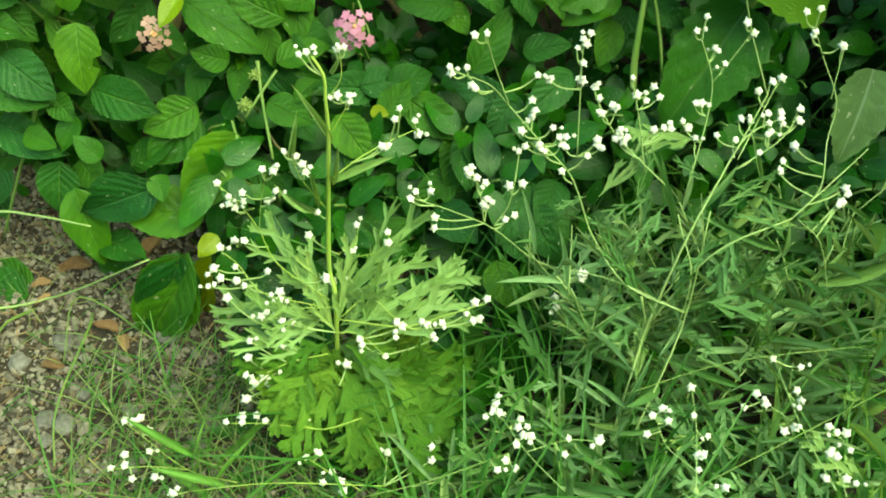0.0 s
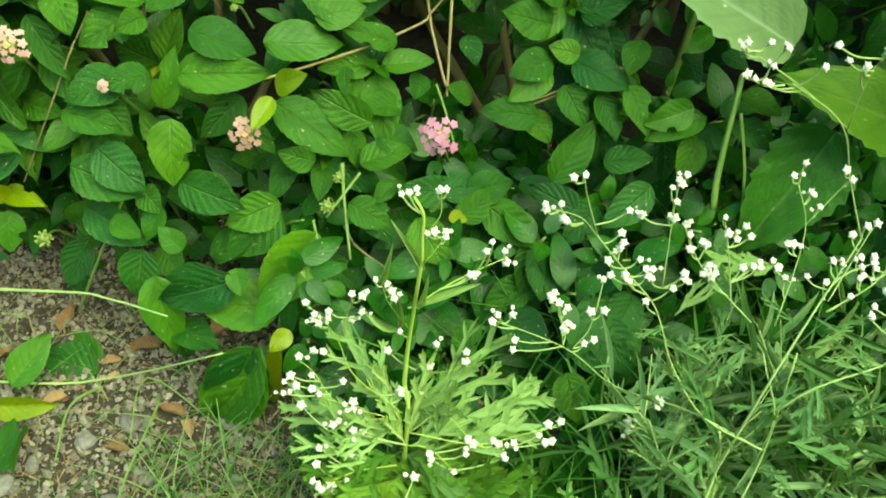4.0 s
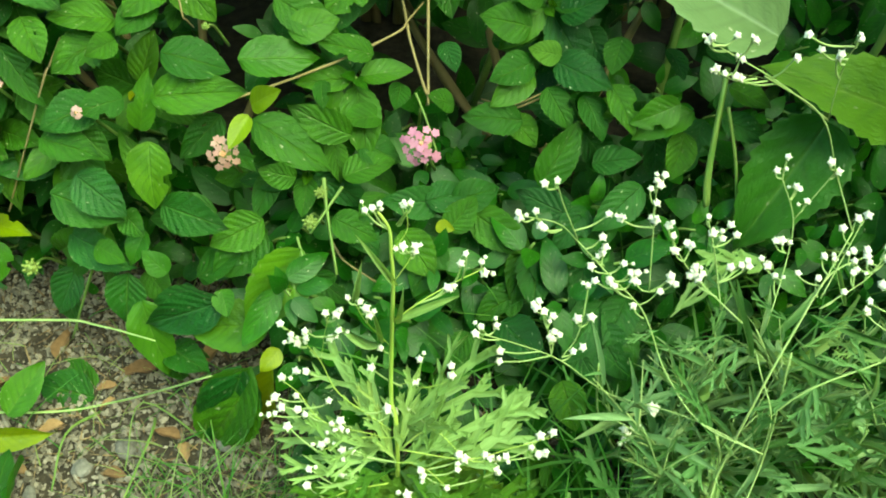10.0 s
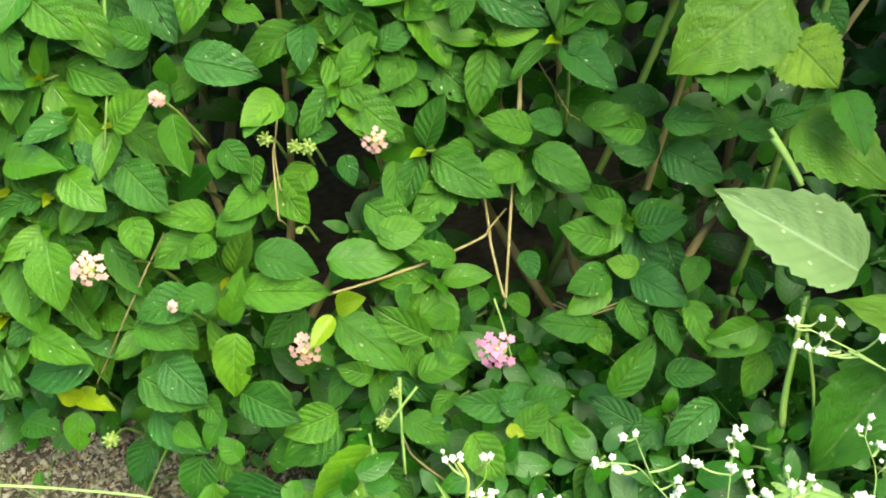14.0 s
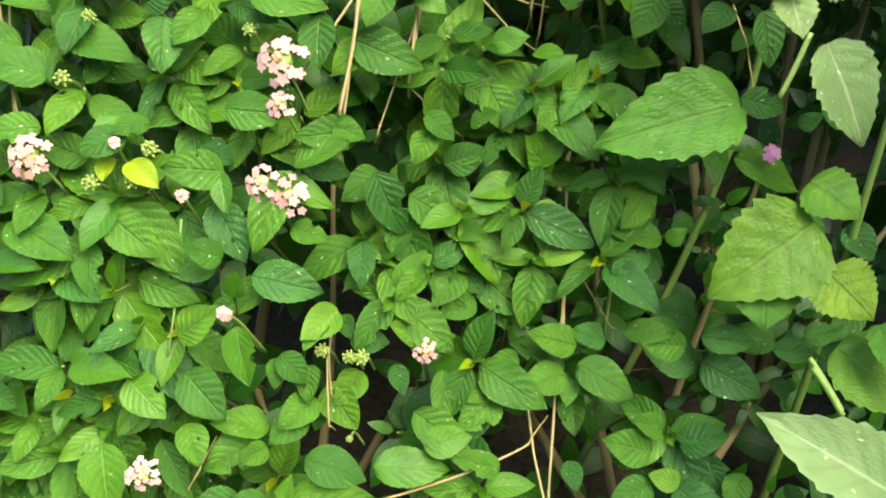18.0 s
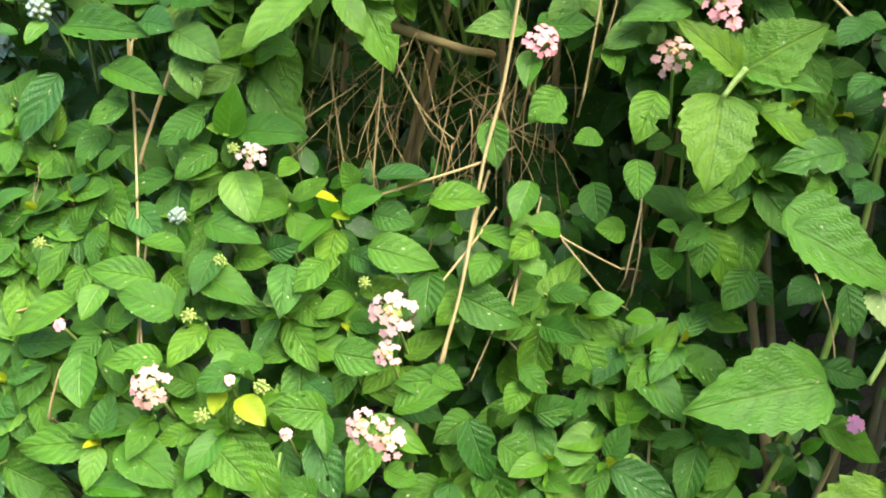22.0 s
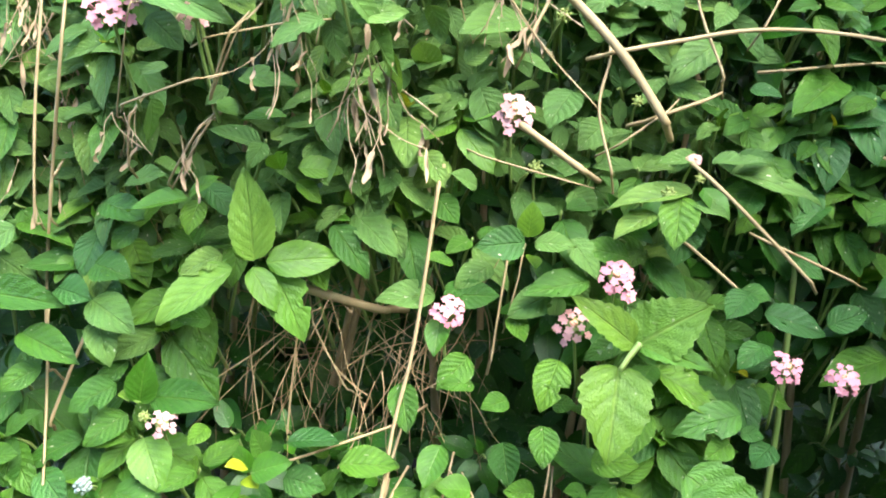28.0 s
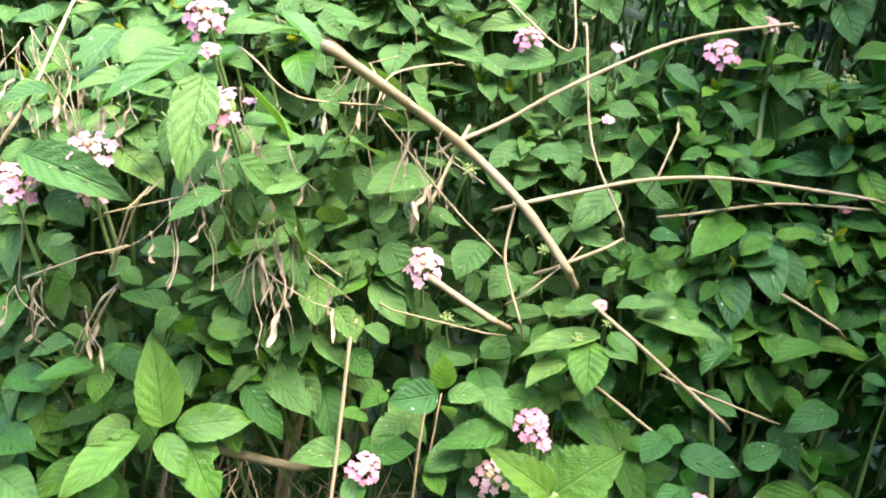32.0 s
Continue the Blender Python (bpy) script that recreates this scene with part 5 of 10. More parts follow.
leaf(MID, 'g', -0.057, 0.541, 0.268, -0.078, 0.520, 0.261, 0.026)
leaf(MID, 'g', -0.053, 0.548, 0.267, -0.042, 0.535, 0.261, 0.019)
leaf(MID, 'l', -0.009, 0.558, 0.273, -0.013, 0.543, 0.266, 0.015)
leaf(MID, 'g', -0.016, 0.569, 0.277, -0.044, 0.563, 0.298, 0.021)
leaf(MID, 'g', 0.028, 0.567, 0.368, 0.010, 0.555, 0.358, 0.025)
leaf(MID, 'g', 0.044, 0.602, 0.341, 0.029, 0.590, 0.329, 0.023)
leaf(MID, 'g', 0.038, 0.571, 0.374, 0.009, 0.564, 0.381, 0.021)
leaf(MID, 'l', 0.041, 0.569, 0.372, 0.048, 0.560, 0.385, 0.016)
leaf(MID, 'g', 0.075, 0.575, 0.275, 0.040, 0.580, 0.288, 0.027)
leaf(RIGHT, 'g', 0.076, 0.569, 0.284, 0.106, 0.542, 0.281, 0.030)
leaf(RIGHT, 'g', 0.083, 0.587, 0.281, 0.102, 0.574, 0.305, 0.023)
leaf(MID, 'g', 0.062, 0.585, 0.295, 0.032, 0.582, 0.295, 0.023)
leaf(MID, 'g', 0.076, 0.600, 0.299, 0.048, 0.600, 0.306, 0.024)
leaf(MID, 'g', 0.025, 0.575, 0.399, 0.014, 0.561, 0.386, 0.021)
leaf(MID, 'g', 0.008, 0.601, 0.393, -0.010, 0.588, 0.382, 0.022)
leaf(MID, 'g', 0.018, 0.587, 0.408, 0.029, 0.570, 0.390, 0.021)
leaf(MID, 'g', 0.023, 0.600, 0.514, 0.011, 0.588, 0.494, 0.025)
leaf(MID, 'g', 0.025, 0.608, 0.509, 0.038, 0.594, 0.496, 0.020)
leaf(MID, 'g', 0.001, 0.625, 0.475, 0.030, 0.611, 0.474, 0.020)
leaf(MID, 'g', 0.067, 0.616, 0.505, 0.053, 0.605, 0.494, 0.021)
leaf(MID, 'g', 0.087, 0.617, 0.503, 0.092, 0.602, 0.476, 0.021)
leaf(MID, 'g', 0.077, 0.595, 0.457, 0.099, 0.580, 0.456, 0.020)
leaf(MID, 'g', -0.018, 0.609, 0.507, -0.036, 0.600, 0.521, 0.020)
leaf(MID, 'g', -0.003, 0.613, 0.530, -0.006, 0.599, 0.510, 0.020)
leaf(MID, 'g', -0.021, 0.606, 0.534, -0.032, 0.597, 0.541, 0.016)
leaf(MID, 'g', -0.052, 0.614, 0.528, -0.069, 0.604, 0.532, 0.017)
leaf(MID, 'l', -0.092, 0.614, 0.526, -0.112, 0.603, 0.531, 0.020)
leaf(MID, 'l', -0.109, 0.617, 0.531, -0.121, 0.602, 0.527, 0.017)
leaf(RIGHT, 'g', 0.077, 0.584, 0.424, 0.113, 0.566, 0.416, 0.027)
leaf(RIGHT, 'g', 0.110, 0.585, 0.444, 0.117, 0.575, 0.455, 0.020)
leaf(RIGHT, 'g', 0.126, 0.592, 0.457, 0.129, 0.577, 0.448, 0.017)
leaf(RIGHT, 'g', 0.113, 0.564, 0.399, 0.122, 0.545, 0.387, 0.027)
leaf(RIGHT, 'g', 0.141, 0.559, 0.395, 0.150, 0.540, 0.384, 0.027)
leaf(RIGHT, 'g', 0.144, 0.574, 0.347, 0.165, 0.556, 0.344, 0.032)
leaf(RIGHT, 'g', 0.118, 0.553, 0.286, 0.122, 0.538, 0.281, 0.022)
leaf(RIGHT, 'g', 0.134, 0.562, 0.312, 0.148, 0.552, 0.325, 0.022)
leaf(RIGHT, 'g', 0.172, 0.582, 0.327, 0.156, 0.566, 0.311, 0.022)
leaf(RIGHT, 'g', 0.122, 0.577, 0.300, 0.093, 0.577, 0.298, 0.023)
leaf(MID, 'g', -0.211, 0.612, 0.525, -0.185, 0.603, 0.525, 0.024)
leaf(LEFT, 'g', -0.310, 0.611, 0.528, -0.282, 0.599, 0.525, 0.024)
leaf(MID, 'g', -0.169, 0.627, 0.527, -0.172, 0.606, 0.515, 0.021)
leaf(LEFT, 'g', -0.297, 0.514, 0.306, -0.271, 0.497, 0.309, 0.029)
leaf(LEFT, 'l', -0.302, 0.495, 0.253, -0.295, 0.471, 0.221, 0.034)
leaf(LEFT, 'g', -0.215, 0.518, 0.346, -0.226, 0.505, 0.346, 0.015)
leaf(MID, 'g', -0.117, 0.545, 0.306, -0.089, 0.544, 0.314, 0.019)
leaf(MID, 'g', -0.112, 0.546, 0.300, -0.095, 0.539, 0.300, 0.019)
leaf(MID, 'g', -0.172, 0.518, 0.304, -0.174, 0.501, 0.292, 0.018)
leaf(MID, 'g', -0.191, 0.516, 0.309, -0.191, 0.501, 0.300, 0.015)
leaf(LEFT, 'g', -0.199, 0.509, 0.262, -0.226, 0.496, 0.277, 0.022)
leaf(LEFT, 'g', -0.206, 0.504, 0.255, -0.233, 0.485, 0.248, 0.026)
leaf(MID, 'g', -0.175, 0.496, 0.248, -0.139, 0.491, 0.240, 0.026)
leaf(MID, 'l', -0.134, 0.506, 0.235, -0.089, 0.507, 0.237, 0.026)
leaf(LEFT, 'g', -0.214, 0.483, 0.224, -0.243, 0.467, 0.220, 0.027)
leaf(MID, 'g', -0.184, 0.485, 0.225, -0.132, 0.484, 0.228, 0.026)
leaf(MID, 'l', -0.194, 0.480, 0.204, -0.184, 0.481, 0.239, 0.016)
leaf(MID, 'l', -0.190, 0.477, 0.198, -0.192, 0.453, 0.168, 0.027)
leaf(MID, 'g', -0.190, 0.480, 0.151, -0.211, 0.485, 0.191, 0.022)
leaf(MID, 'g', -0.110, 0.526, 0.265, -0.075, 0.512, 0.246, 0.024)
leaf(MID, 'l', -0.103, 0.514, 0.248, -0.075, 0.516, 0.255, 0.021)
leaf(MID, 'g', -0.093, 0.543, 0.286, -0.090, 0.518, 0.264, 0.017)
leaf(MID, 'g', -0.062, 0.546, 0.273, -0.085, 0.530, 0.276, 0.018)
leaf(MID, 'g', -0.007, 0.553, 0.289, 0.026, 0.536, 0.281, 0.026)
leaf(MID, 'g', -0.007, 0.566, 0.256, -0.005, 0.546, 0.237, 0.020)
leaf(MID, 'g', -0.067, 0.553, 0.256, -0.075, 0.529, 0.242, 0.022)
leaf(MID, 'g', -0.045, 0.560, 0.288, -0.065, 0.544, 0.286, 0.016)
leaf(MID, 'g', -0.061, 0.584, 0.320, -0.057, 0.567, 0.307, 0.028)
leaf(MID, 'g', -0.075, 0.566, 0.328, -0.094, 0.549, 0.324, 0.020)
leaf(MID, 'g', 0.021, 0.558, 0.312, 0.046, 0.543, 0.323, 0.017)
leaf(MID, 'g', 0.058, 0.548, 0.310, 0.031, 0.544, 0.314, 0.020)
leaf(MID, 'g', 0.068, 0.553, 0.314, 0.093, 0.535, 0.325, 0.020)
leaf(RIGHT, 'g', 0.105, 0.532, 0.322, 0.125, 0.517, 0.331, 0.018)
leaf(MID, 'g', 0.050, 0.536, 0.254, 0.031, 0.531, 0.262, 0.021)
leaf(MID, 'g', 0.061, 0.531, 0.245, 0.081, 0.516, 0.268, 0.023)
leaf(MID, 'g', 0.044, 0.533, 0.236, 0.015, 0.528, 0.247, 0.025)
leaf(MID, 'g', 0.059, 0.521, 0.218, 0.086, 0.494, 0.219, 0.025)
leaf(MID, 'g', 0.073, 0.528, 0.203, 0.066, 0.533, 0.231, 0.015)
leaf(MID, 'b', 0.062, 0.520, 0.223, 0.043, 0.517, 0.230, 0.016)
outer_leaf(MID, 'y', Vector((-0.125, 0.478, 0.221)), Vector((-0.108, 0.464, 0.240)), 0.015, jitter=0.1)
outer_leaf(MID, 'y', Vector((-0.127, 0.474, 0.217)), Vector((-0.137, 0.456, 0.208)), 0.012, jitter=0.1)
leaf(MID, 'g', 0.045, 0.521, 0.218, 0.019, 0.509, 0.213, 0.022)
leaf(MID, 'l', 0.045, 0.519, 0.210, 0.020, 0.503, 0.200, 0.020)
leaf(MID, 'g', 0.081, 0.538, 0.232, 0.086, 0.517, 0.221, 0.018)
leaf(RIGHT, 'g', 0.095, 0.509, 0.244, 0.088, 0.495, 0.229, 0.021)
leaf(RIGHT, 'g', 0.099, 0.505, 0.194, 0.105, 0.492, 0.196, 0.018)
leaf(RIGHT, 'l', 0.129, 0.482, 0.213, 0.104, 0.474, 0.204, 0.021)
leaf(RIGHT, 'g', 0.127, 0.517, 0.230, 0.135, 0.500, 0.221, 0.021)
leaf(RIGHT, 'g', 0.148, 0.511, 0.235, 0.161, 0.498, 0.236, 0.021)
leaf(MID, 'g', 0.039, 0.506, 0.183, 0.005, 0.499, 0.194, 0.022)
leaf(MID, 'g', 0.034, 0.519, 0.177, 0.047, 0.500, 0.169, 0.021)
leaf(RIGHT, 'g', 0.085, 0.494, 0.155, 0.110, 0.483, 0.170, 0.020)
leaf(MID, 'g', -0.069, 0.484, 0.192, -0.102, 0.480, 0.214, 0.023)
leaf(MID, 'g', -0.067, 0.497, 0.176, -0.041, 0.489, 0.169, 0.022)
leaf(MID, 'g', -0.128, 0.486, 0.205, -0.085, 0.466, 0.185, 0.028)
leaf(MID, 'g', -0.148, 0.487, 0.189, -0.130, 0.470, 0.181, 0.014)
leaf(MID, 'g', -0.077, 0.479, 0.163, -0.047, 0.485, 0.172, 0.022)
leaf(MID, 'g', -0.104, 0.466, 0.175, -0.123, 0.460, 0.186, 0.018)
leaf(MID, 'g', -0.128, 0.462, 0.144, -0.159, 0.449, 0.137, 0.026)
leaf(MID, 'g', -0.158, 0.469, 0.146, -0.198, 0.466, 0.145, 0.028)
leaf(MID, 'g', -0.008, 0.468, 0.149, 0.020, 0.471, 0.156, 0.022)
leaf(MID, 'g', -0.012, 0.455, 0.136, 0.006, 0.464, 0.153, 0.022)
leaf(MID, 'y', -0.019, 0.457, 0.139, -0.009, 0.451, 0.141, 0.015)
leaf(MID, 'g', -0.015, 0.472, 0.145, -0.048, 0.458, 0.159, 0.022)
leaf(MID, 'g', -0.041, 0.449, 0.143, -0.023, 0.428, 0.124, 0.025)
leaf(MID, 'g', 0.040, 0.454, 0.117, 0.031, 0.426, 0.105, 0.024)
leaf(MID, 'g', 0.079, 0.467, 0.140, 0.059, 0.444, 0.129, 0.022)
leaf(LEFT, 'l', -0.234, 0.454, 0.135, -0.214, 0.437, 0.139, 0.016)
leaf(LEFT, 'g', -0.253, 0.463, 0.172, -0.214, 0.447, 0.164, 0.027)
leaf(LEFT, 'g', -0.287, 0.477, 0.169, -0.337, 0.479, 0.151, 0.032)
leaf(LEFT, 'g', -0.250, 0.472, 0.207, -0.217, 0.461, 0.203, 0.021)
leaf(LEFT, 'y', -0.308, 0.482, 0.127, -0.316, 0.473, 0.141, 0.017)
leaf(LEFT, 'y', -0.315, 0.488, 0.126, -0.287, 0.471, 0.136, 0.015)
leaf(LEFT, 'l', -0.311, 0.480, 0.117, -0.313, 0.463, 0.096, 0.026)
leaf(LEFT, 'g', -0.357, 0.485, 0.100, -0.331, 0.474, 0.107, 0.028)
leaf(MID, 'g', -0.212, 0.459, 0.157, -0.198, 0.443, 0.154, 0.022)
leaf(LEFT, 'g', -0.285, 0.489, 0.059, -0.281, 0.472, 0.042, 0.023)
leaf(LEFT, 'g', -0.354, 0.473, 0.059, -0.351, 0.459, 0.052, 0.029)
leaf(LEFT, 'g', -0.275, 0.487, 0.099, -0.245, 0.467, 0.132, 0.023)
leaf(LEFT, 'g', -0.330, 0.488, 0.182, -0.288, 0.460, 0.190, 0.022)
leaf(LEFT, 'g', -0.244, 0.492, 0.275, -0.234, 0.475, 0.260, 0.020)
leaf(LEFT, 'g', -0.267, 0.502, 0.252, -0.248, 0.481, 0.226, 0.017)
leaf(MID, 'l', -0.209, 0.433, 0.105, -0.200, 0.406, 0.063, 0.028)
leaf(MID, 'g', -0.200, 0.427, 0.064, -0.174, 0.401, 0.077, 0.023)
leaf(MID, 'g', -0.052, 0.475, 0.152, -0.066, 0.459, 0.153, 0.018)
leaf(MID, 'g', -0.004, 0.522, 0.184, -0.019, 0.516, 0.198, 0.017)
leaf(MID, 'g', -0.101, 0.456, 0.101, -0.082, 0.438, 0.089, 0.019)
leaf(RIGHT, 'g', 0.130, 0.518, 0.159, 0.134, 0.498, 0.136, 0.023)
leaf(RIGHT, 'g', 0.152, 0.495, 0.116, 0.169, 0.478, 0.090, 0.028)
leaf(MID, 'g', 0.022, 0.551, 0.214, 0.050, 0.541, 0.226, 0.019)
leaf(MID, 'g', -0.038, 0.522, 0.203, -0.041, 0.504, 0.199, 0.017)
leaf(MID, 'g', -0.171, 0.547, 0.251, -0.176, 0.531, 0.245, 0.018)
leaf(LEFT, 'b', -0.234, 0.606, 0.666, -0.236, 0.592, 0.716, 0.027)
leaf(MID, 'l', -0.228, 0.611, 0.664, -0.185, 0.621, 0.671, 0.023)
leaf(LEFT, 'b', -0.226, 0.617, 0.660, -0.201, 0.606, 0.623, 0.028)
leaf(LEFT, 'l', -0.237, 0.610, 0.660, -0.218, 0.600, 0.640, 0.018)
leaf(LEFT, 'b', -0.246, 0.603, 0.660, -0.287, 0.587, 0.633, 0.030)
leaf(LEFT, 'l', -0.239, 0.607, 0.665, -0.239, 0.599, 0.689, 0.016)
leaf(LEFT, 'l', -0.276, 0.603, 0.701, -0.307, 0.595, 0.693, 0.017)
leaf(LEFT, 'l', -0.276, 0.607, 0.702, -0.257, 0.591, 0.717, 0.012)
leaf(LEFT, 'g', -0.271, 0.613, 0.699, -0.275, 0.601, 0.682, 0.017)
leaf(LEFT, 'l', -0.222, 0.616, 0.721, -0.223, 0.589, 0.737, 0.014)
leaf(MID, 'l', -0.212, 0.617, 0.723, -0.188, 0.623, 0.724, 0.016)
leaf(MID, 'l', -0.214, 0.623, 0.714, -0.198, 0.624, 0.704, 0.014)
leaf(MID, 'g', -0.193, 0.636, 0.687, -0.167, 0.626, 0.662, 0.021)
leaf(MID, 'g', 0.032, 0.657, 0.722, -0.020, 0.649, 0.714, 0.023)
leaf(MID, 'l', 0.037, 0.652, 0.725, 0.051, 0.633, 0.711, 0.017)
leaf(MID, 'g', 0.041, 0.655, 0.741, 0.070, 0.643, 0.750, 0.017)
leaf(MID, 'g', 0.053, 0.656, 0.735, 0.103, 0.636, 0.730, 0.023)
leaf(MID, 'g', 0.034, 0.663, 0.744, 0.008, 0.653, 0.740, 0.013)
leaf(MID, 'g', 0.024, 0.650, 0.720, 0.020, 0.630, 0.691, 0.025)
leaf(MID, 'g', 0.009, 0.651, 0.708, -0.016, 0.638, 0.695, 0.022)
leaf(MID, 'g', 0.032, 0.646, 0.716, 0.048, 0.631, 0.714, 0.018)
leaf(MID, 'g', -0.071, 0.643, 0.685, -0.099, 0.630, 0.682, 0.022)
leaf(MID, 'l', -0.069, 0.646, 0.688, -0.068, 0.640, 0.709, 0.017)
leaf(MID, 'g', -0.065, 0.643, 0.685, -0.043, 0.633, 0.689, 0.020)
leaf(MID, 'g', -0.042, 0.653, 0.688, -0.024, 0.636, 0.672, 0.020)
leaf(MID, 'g', -0.029, 0.643, 0.663, -0.067, 0.628, 0.657, 0.022)
leaf(MID, 'g', -0.049, 0.634, 0.641, -0.047, 0.626, 0.654, 0.018)
leaf(MID, 'g', -0.054, 0.630, 0.612, -0.045, 0.614, 0.600, 0.021)
leaf(MID, 'g', -0.044, 0.626, 0.614, -0.053, 0.606, 0.591, 0.023)
leaf(MID, 'l', -0.032, 0.617, 0.596, -0.023, 0.608, 0.604, 0.011)
leaf(MID, 'g', -0.051, 0.611, 0.575, -0.049, 0.593, 0.557, 0.023)
leaf(MID, 'g', -0.195, 0.538, 0.864, -0.197, 0.514, 0.817, 0.024)
leaf(LEFT, 'l', -0.206, 0.546, 0.877, -0.239, 0.521, 0.848, 0.018)
leaf(MID, 'l', -0.175, 0.543, 0.861, -0.149, 0.559, 0.836, 0.013)
leaf(MID, 'l', -0.167, 0.592, 0.912, -0.141, 0.592, 0.891, 0.016)
leaf(LEFT, 'g', -0.288, 0.538, 0.821, -0.231, 0.519, 0.804, 0.023)
leaf(LEFT, 'g', -0.280, 0.550, 0.856, -0.305, 0.541, 0.848, 0.024)
leaf(LEFT, 'g', -0.251, 0.570, 0.894, -0.258, 0.540, 0.874, 0.025)
leaf(LEFT, 'g', -0.225, 0.563, 0.890, -0.234, 0.536, 0.870, 0.027)
leaf(MID, 'g', -0.190, 0.560, 0.891, -0.157, 0.579, 0.902, 0.016)
leaf(LEFT, 'g', -0.343, 0.674, 0.924, -0.375, 0.683, 0.929, 0.024)
leaf(LEFT, 'g', -0.228, 0.541, 0.865, -0.258, 0.528, 0.856, 0.018)
leaf(MID, 'g', -0.172, 0.548, 0.805, -0.146, 0.568, 0.820, 0.018)
leaf(MID, 'g', -0.164, 0.565, 0.803, -0.147, 0.604, 0.776, 0.018)
leaf(MID, 'g', -0.185, 0.542, 0.805, -0.205, 0.524, 0.795, 0.018)
leaf(MID, 'g', -0.176, 0.538, 0.822, -0.156, 0.560, 0.803, 0.018)
leaf(MID, 'g', -0.165, 0.552, 0.833, -0.147, 0.566, 0.841, 0.019)
leaf(MID, 'g', -0.133, 0.600, 0.846, -0.141, 0.573, 0.833, 0.016)
leaf(MID, 'g', -0.144, 0.582, 0.865, -0.132, 0.590, 0.854, 0.018)
leaf(MID, 'g', -0.100, 0.668, 0.885, -0.077, 0.672, 0.867, 0.023)
leaf(MID, 'g', -0.128, 0.610, 0.840, -0.109, 0.631, 0.836, 0.019)
leaf(LEFT, 'g', -0.293, 0.572, 0.862, -0.313, 0.560, 0.850, 0.022)
leaf(LEFT, 'g', -0.280, 0.575, 0.870, -0.244, 0.550, 0.860, 0.019)
leaf(LEFT, 'g', -0.247, 0.589, 0.896, -0.262, 0.569, 0.885, 0.026)
leaf(MID, 'g', -0.205, 0.555, 0.847, -0.213, 0.537, 0.821, 0.023)
leaf(LEFT, 'l', -0.210, 0.567, 0.864, -0.221, 0.563, 0.875, 0.019)
leaf(LEFT, 'g', -0.223, 0.573, 0.827, -0.213, 0.567, 0.848, 0.019)
leaf(LEFT, 'g', -0.257, 0.549, 0.821, -0.284, 0.541, 0.822, 0.021)
leaf(LEFT, 'g', -0.252, 0.551, 0.815, -0.242, 0.540, 0.826, 0.018)
leaf(LEFT, 'g', -0.280, 0.553, 0.802, -0.259, 0.542, 0.787, 0.017)
leaf(LEFT, 'g', -0.283, 0.588, 0.777, -0.297, 0.583, 0.774, 0.018)
leaf(LEFT, 'g', -0.233, 0.561, 0.773, -0.204, 0.556, 0.777, 0.019)
leaf(LEFT, 'g', -0.240, 0.564, 0.767, -0.250, 0.558, 0.760, 0.016)
leaf(LEFT, 'l', -0.251, 0.576, 0.760, -0.237, 0.572, 0.754, 0.016)
leaf(LEFT, 'g', -0.292, 0.586, 0.758, -0.292, 0.596, 0.734, 0.020)
leaf(LEFT, 'l', -0.214, 0.590, 0.754, -0.233, 0.572, 0.751, 0.018)
leaf(MID, 'g', -0.188, 0.563, 0.793, -0.196, 0.563, 0.775, 0.020)
leaf(MID, 'g', -0.186, 0.580, 0.797, -0.177, 0.584, 0.788, 0.018)
leaf(MID, 'g', -0.163, 0.593, 0.798, -0.151, 0.621, 0.775, 0.021)
leaf(MID, 'g', -0.172, 0.570, 0.813, -0.150, 0.589, 0.815, 0.019)
leaf(MID, 'g', -0.131, 0.641, 0.797, -0.141, 0.618, 0.789, 0.021)
leaf(MID, 'g', -0.129, 0.659, 0.775, -0.137, 0.646, 0.764, 0.020)
leaf(MID, 'g', -0.108, 0.670, 0.780, -0.095, 0.661, 0.754, 0.023)
leaf(MID, 'g', -0.090, 0.682, 0.803, -0.059, 0.680, 0.797, 0.022)
leaf(MID, 'g', -0.118, 0.658, 0.794, -0.104, 0.660, 0.806, 0.023)
leaf(MID, 'g', -0.084, 0.691, 0.827, -0.117, 0.642, 0.816, 0.029)
leaf(MID, 'g', -0.137, 0.636, 0.786, -0.142, 0.604, 0.803, 0.018)
leaf(MID, 'g', -0.047, 0.686, 0.782, -0.062, 0.665, 0.763, 0.029)
leaf(MID, 'g', -0.028, 0.709, 0.818, -0.045, 0.702, 0.837, 0.024)
leaf(MID, 'g', -0.018, 0.709, 0.850, -0.042, 0.694, 0.840, 0.024)
leaf(MID, 'g', 0.014, 0.705, 0.843, -0.011, 0.697, 0.849, 0.024)
leaf(MID, 'g', 0.045, 0.695, 0.820, 0.016, 0.679, 0.799, 0.024)
leaf(MID, 'g', 0.042, 0.703, 0.824, 0.052, 0.694, 0.836, 0.024)
leaf(MID, 'g', 0.067, 0.685, 0.790, 0.083, 0.672, 0.787, 0.023)
leaf(RIGHT, 'l', 0.088, 0.695, 0.806, 0.097, 0.688, 0.810, 0.020)
leaf(RIGHT, 'g', 0.130, 0.708, 0.800, 0.094, 0.668, 0.776, 0.029)
leaf(RIGHT, 'g', 0.143, 0.709, 0.792, 0.144, 0.661, 0.749, 0.031)
leaf(RIGHT, 'g', 0.138, 0.723, 0.817, 0.163, 0.715, 0.813, 0.025)
leaf(RIGHT, 'g', 0.203, 0.715, 0.803, 0.225, 0.694, 0.799, 0.024)
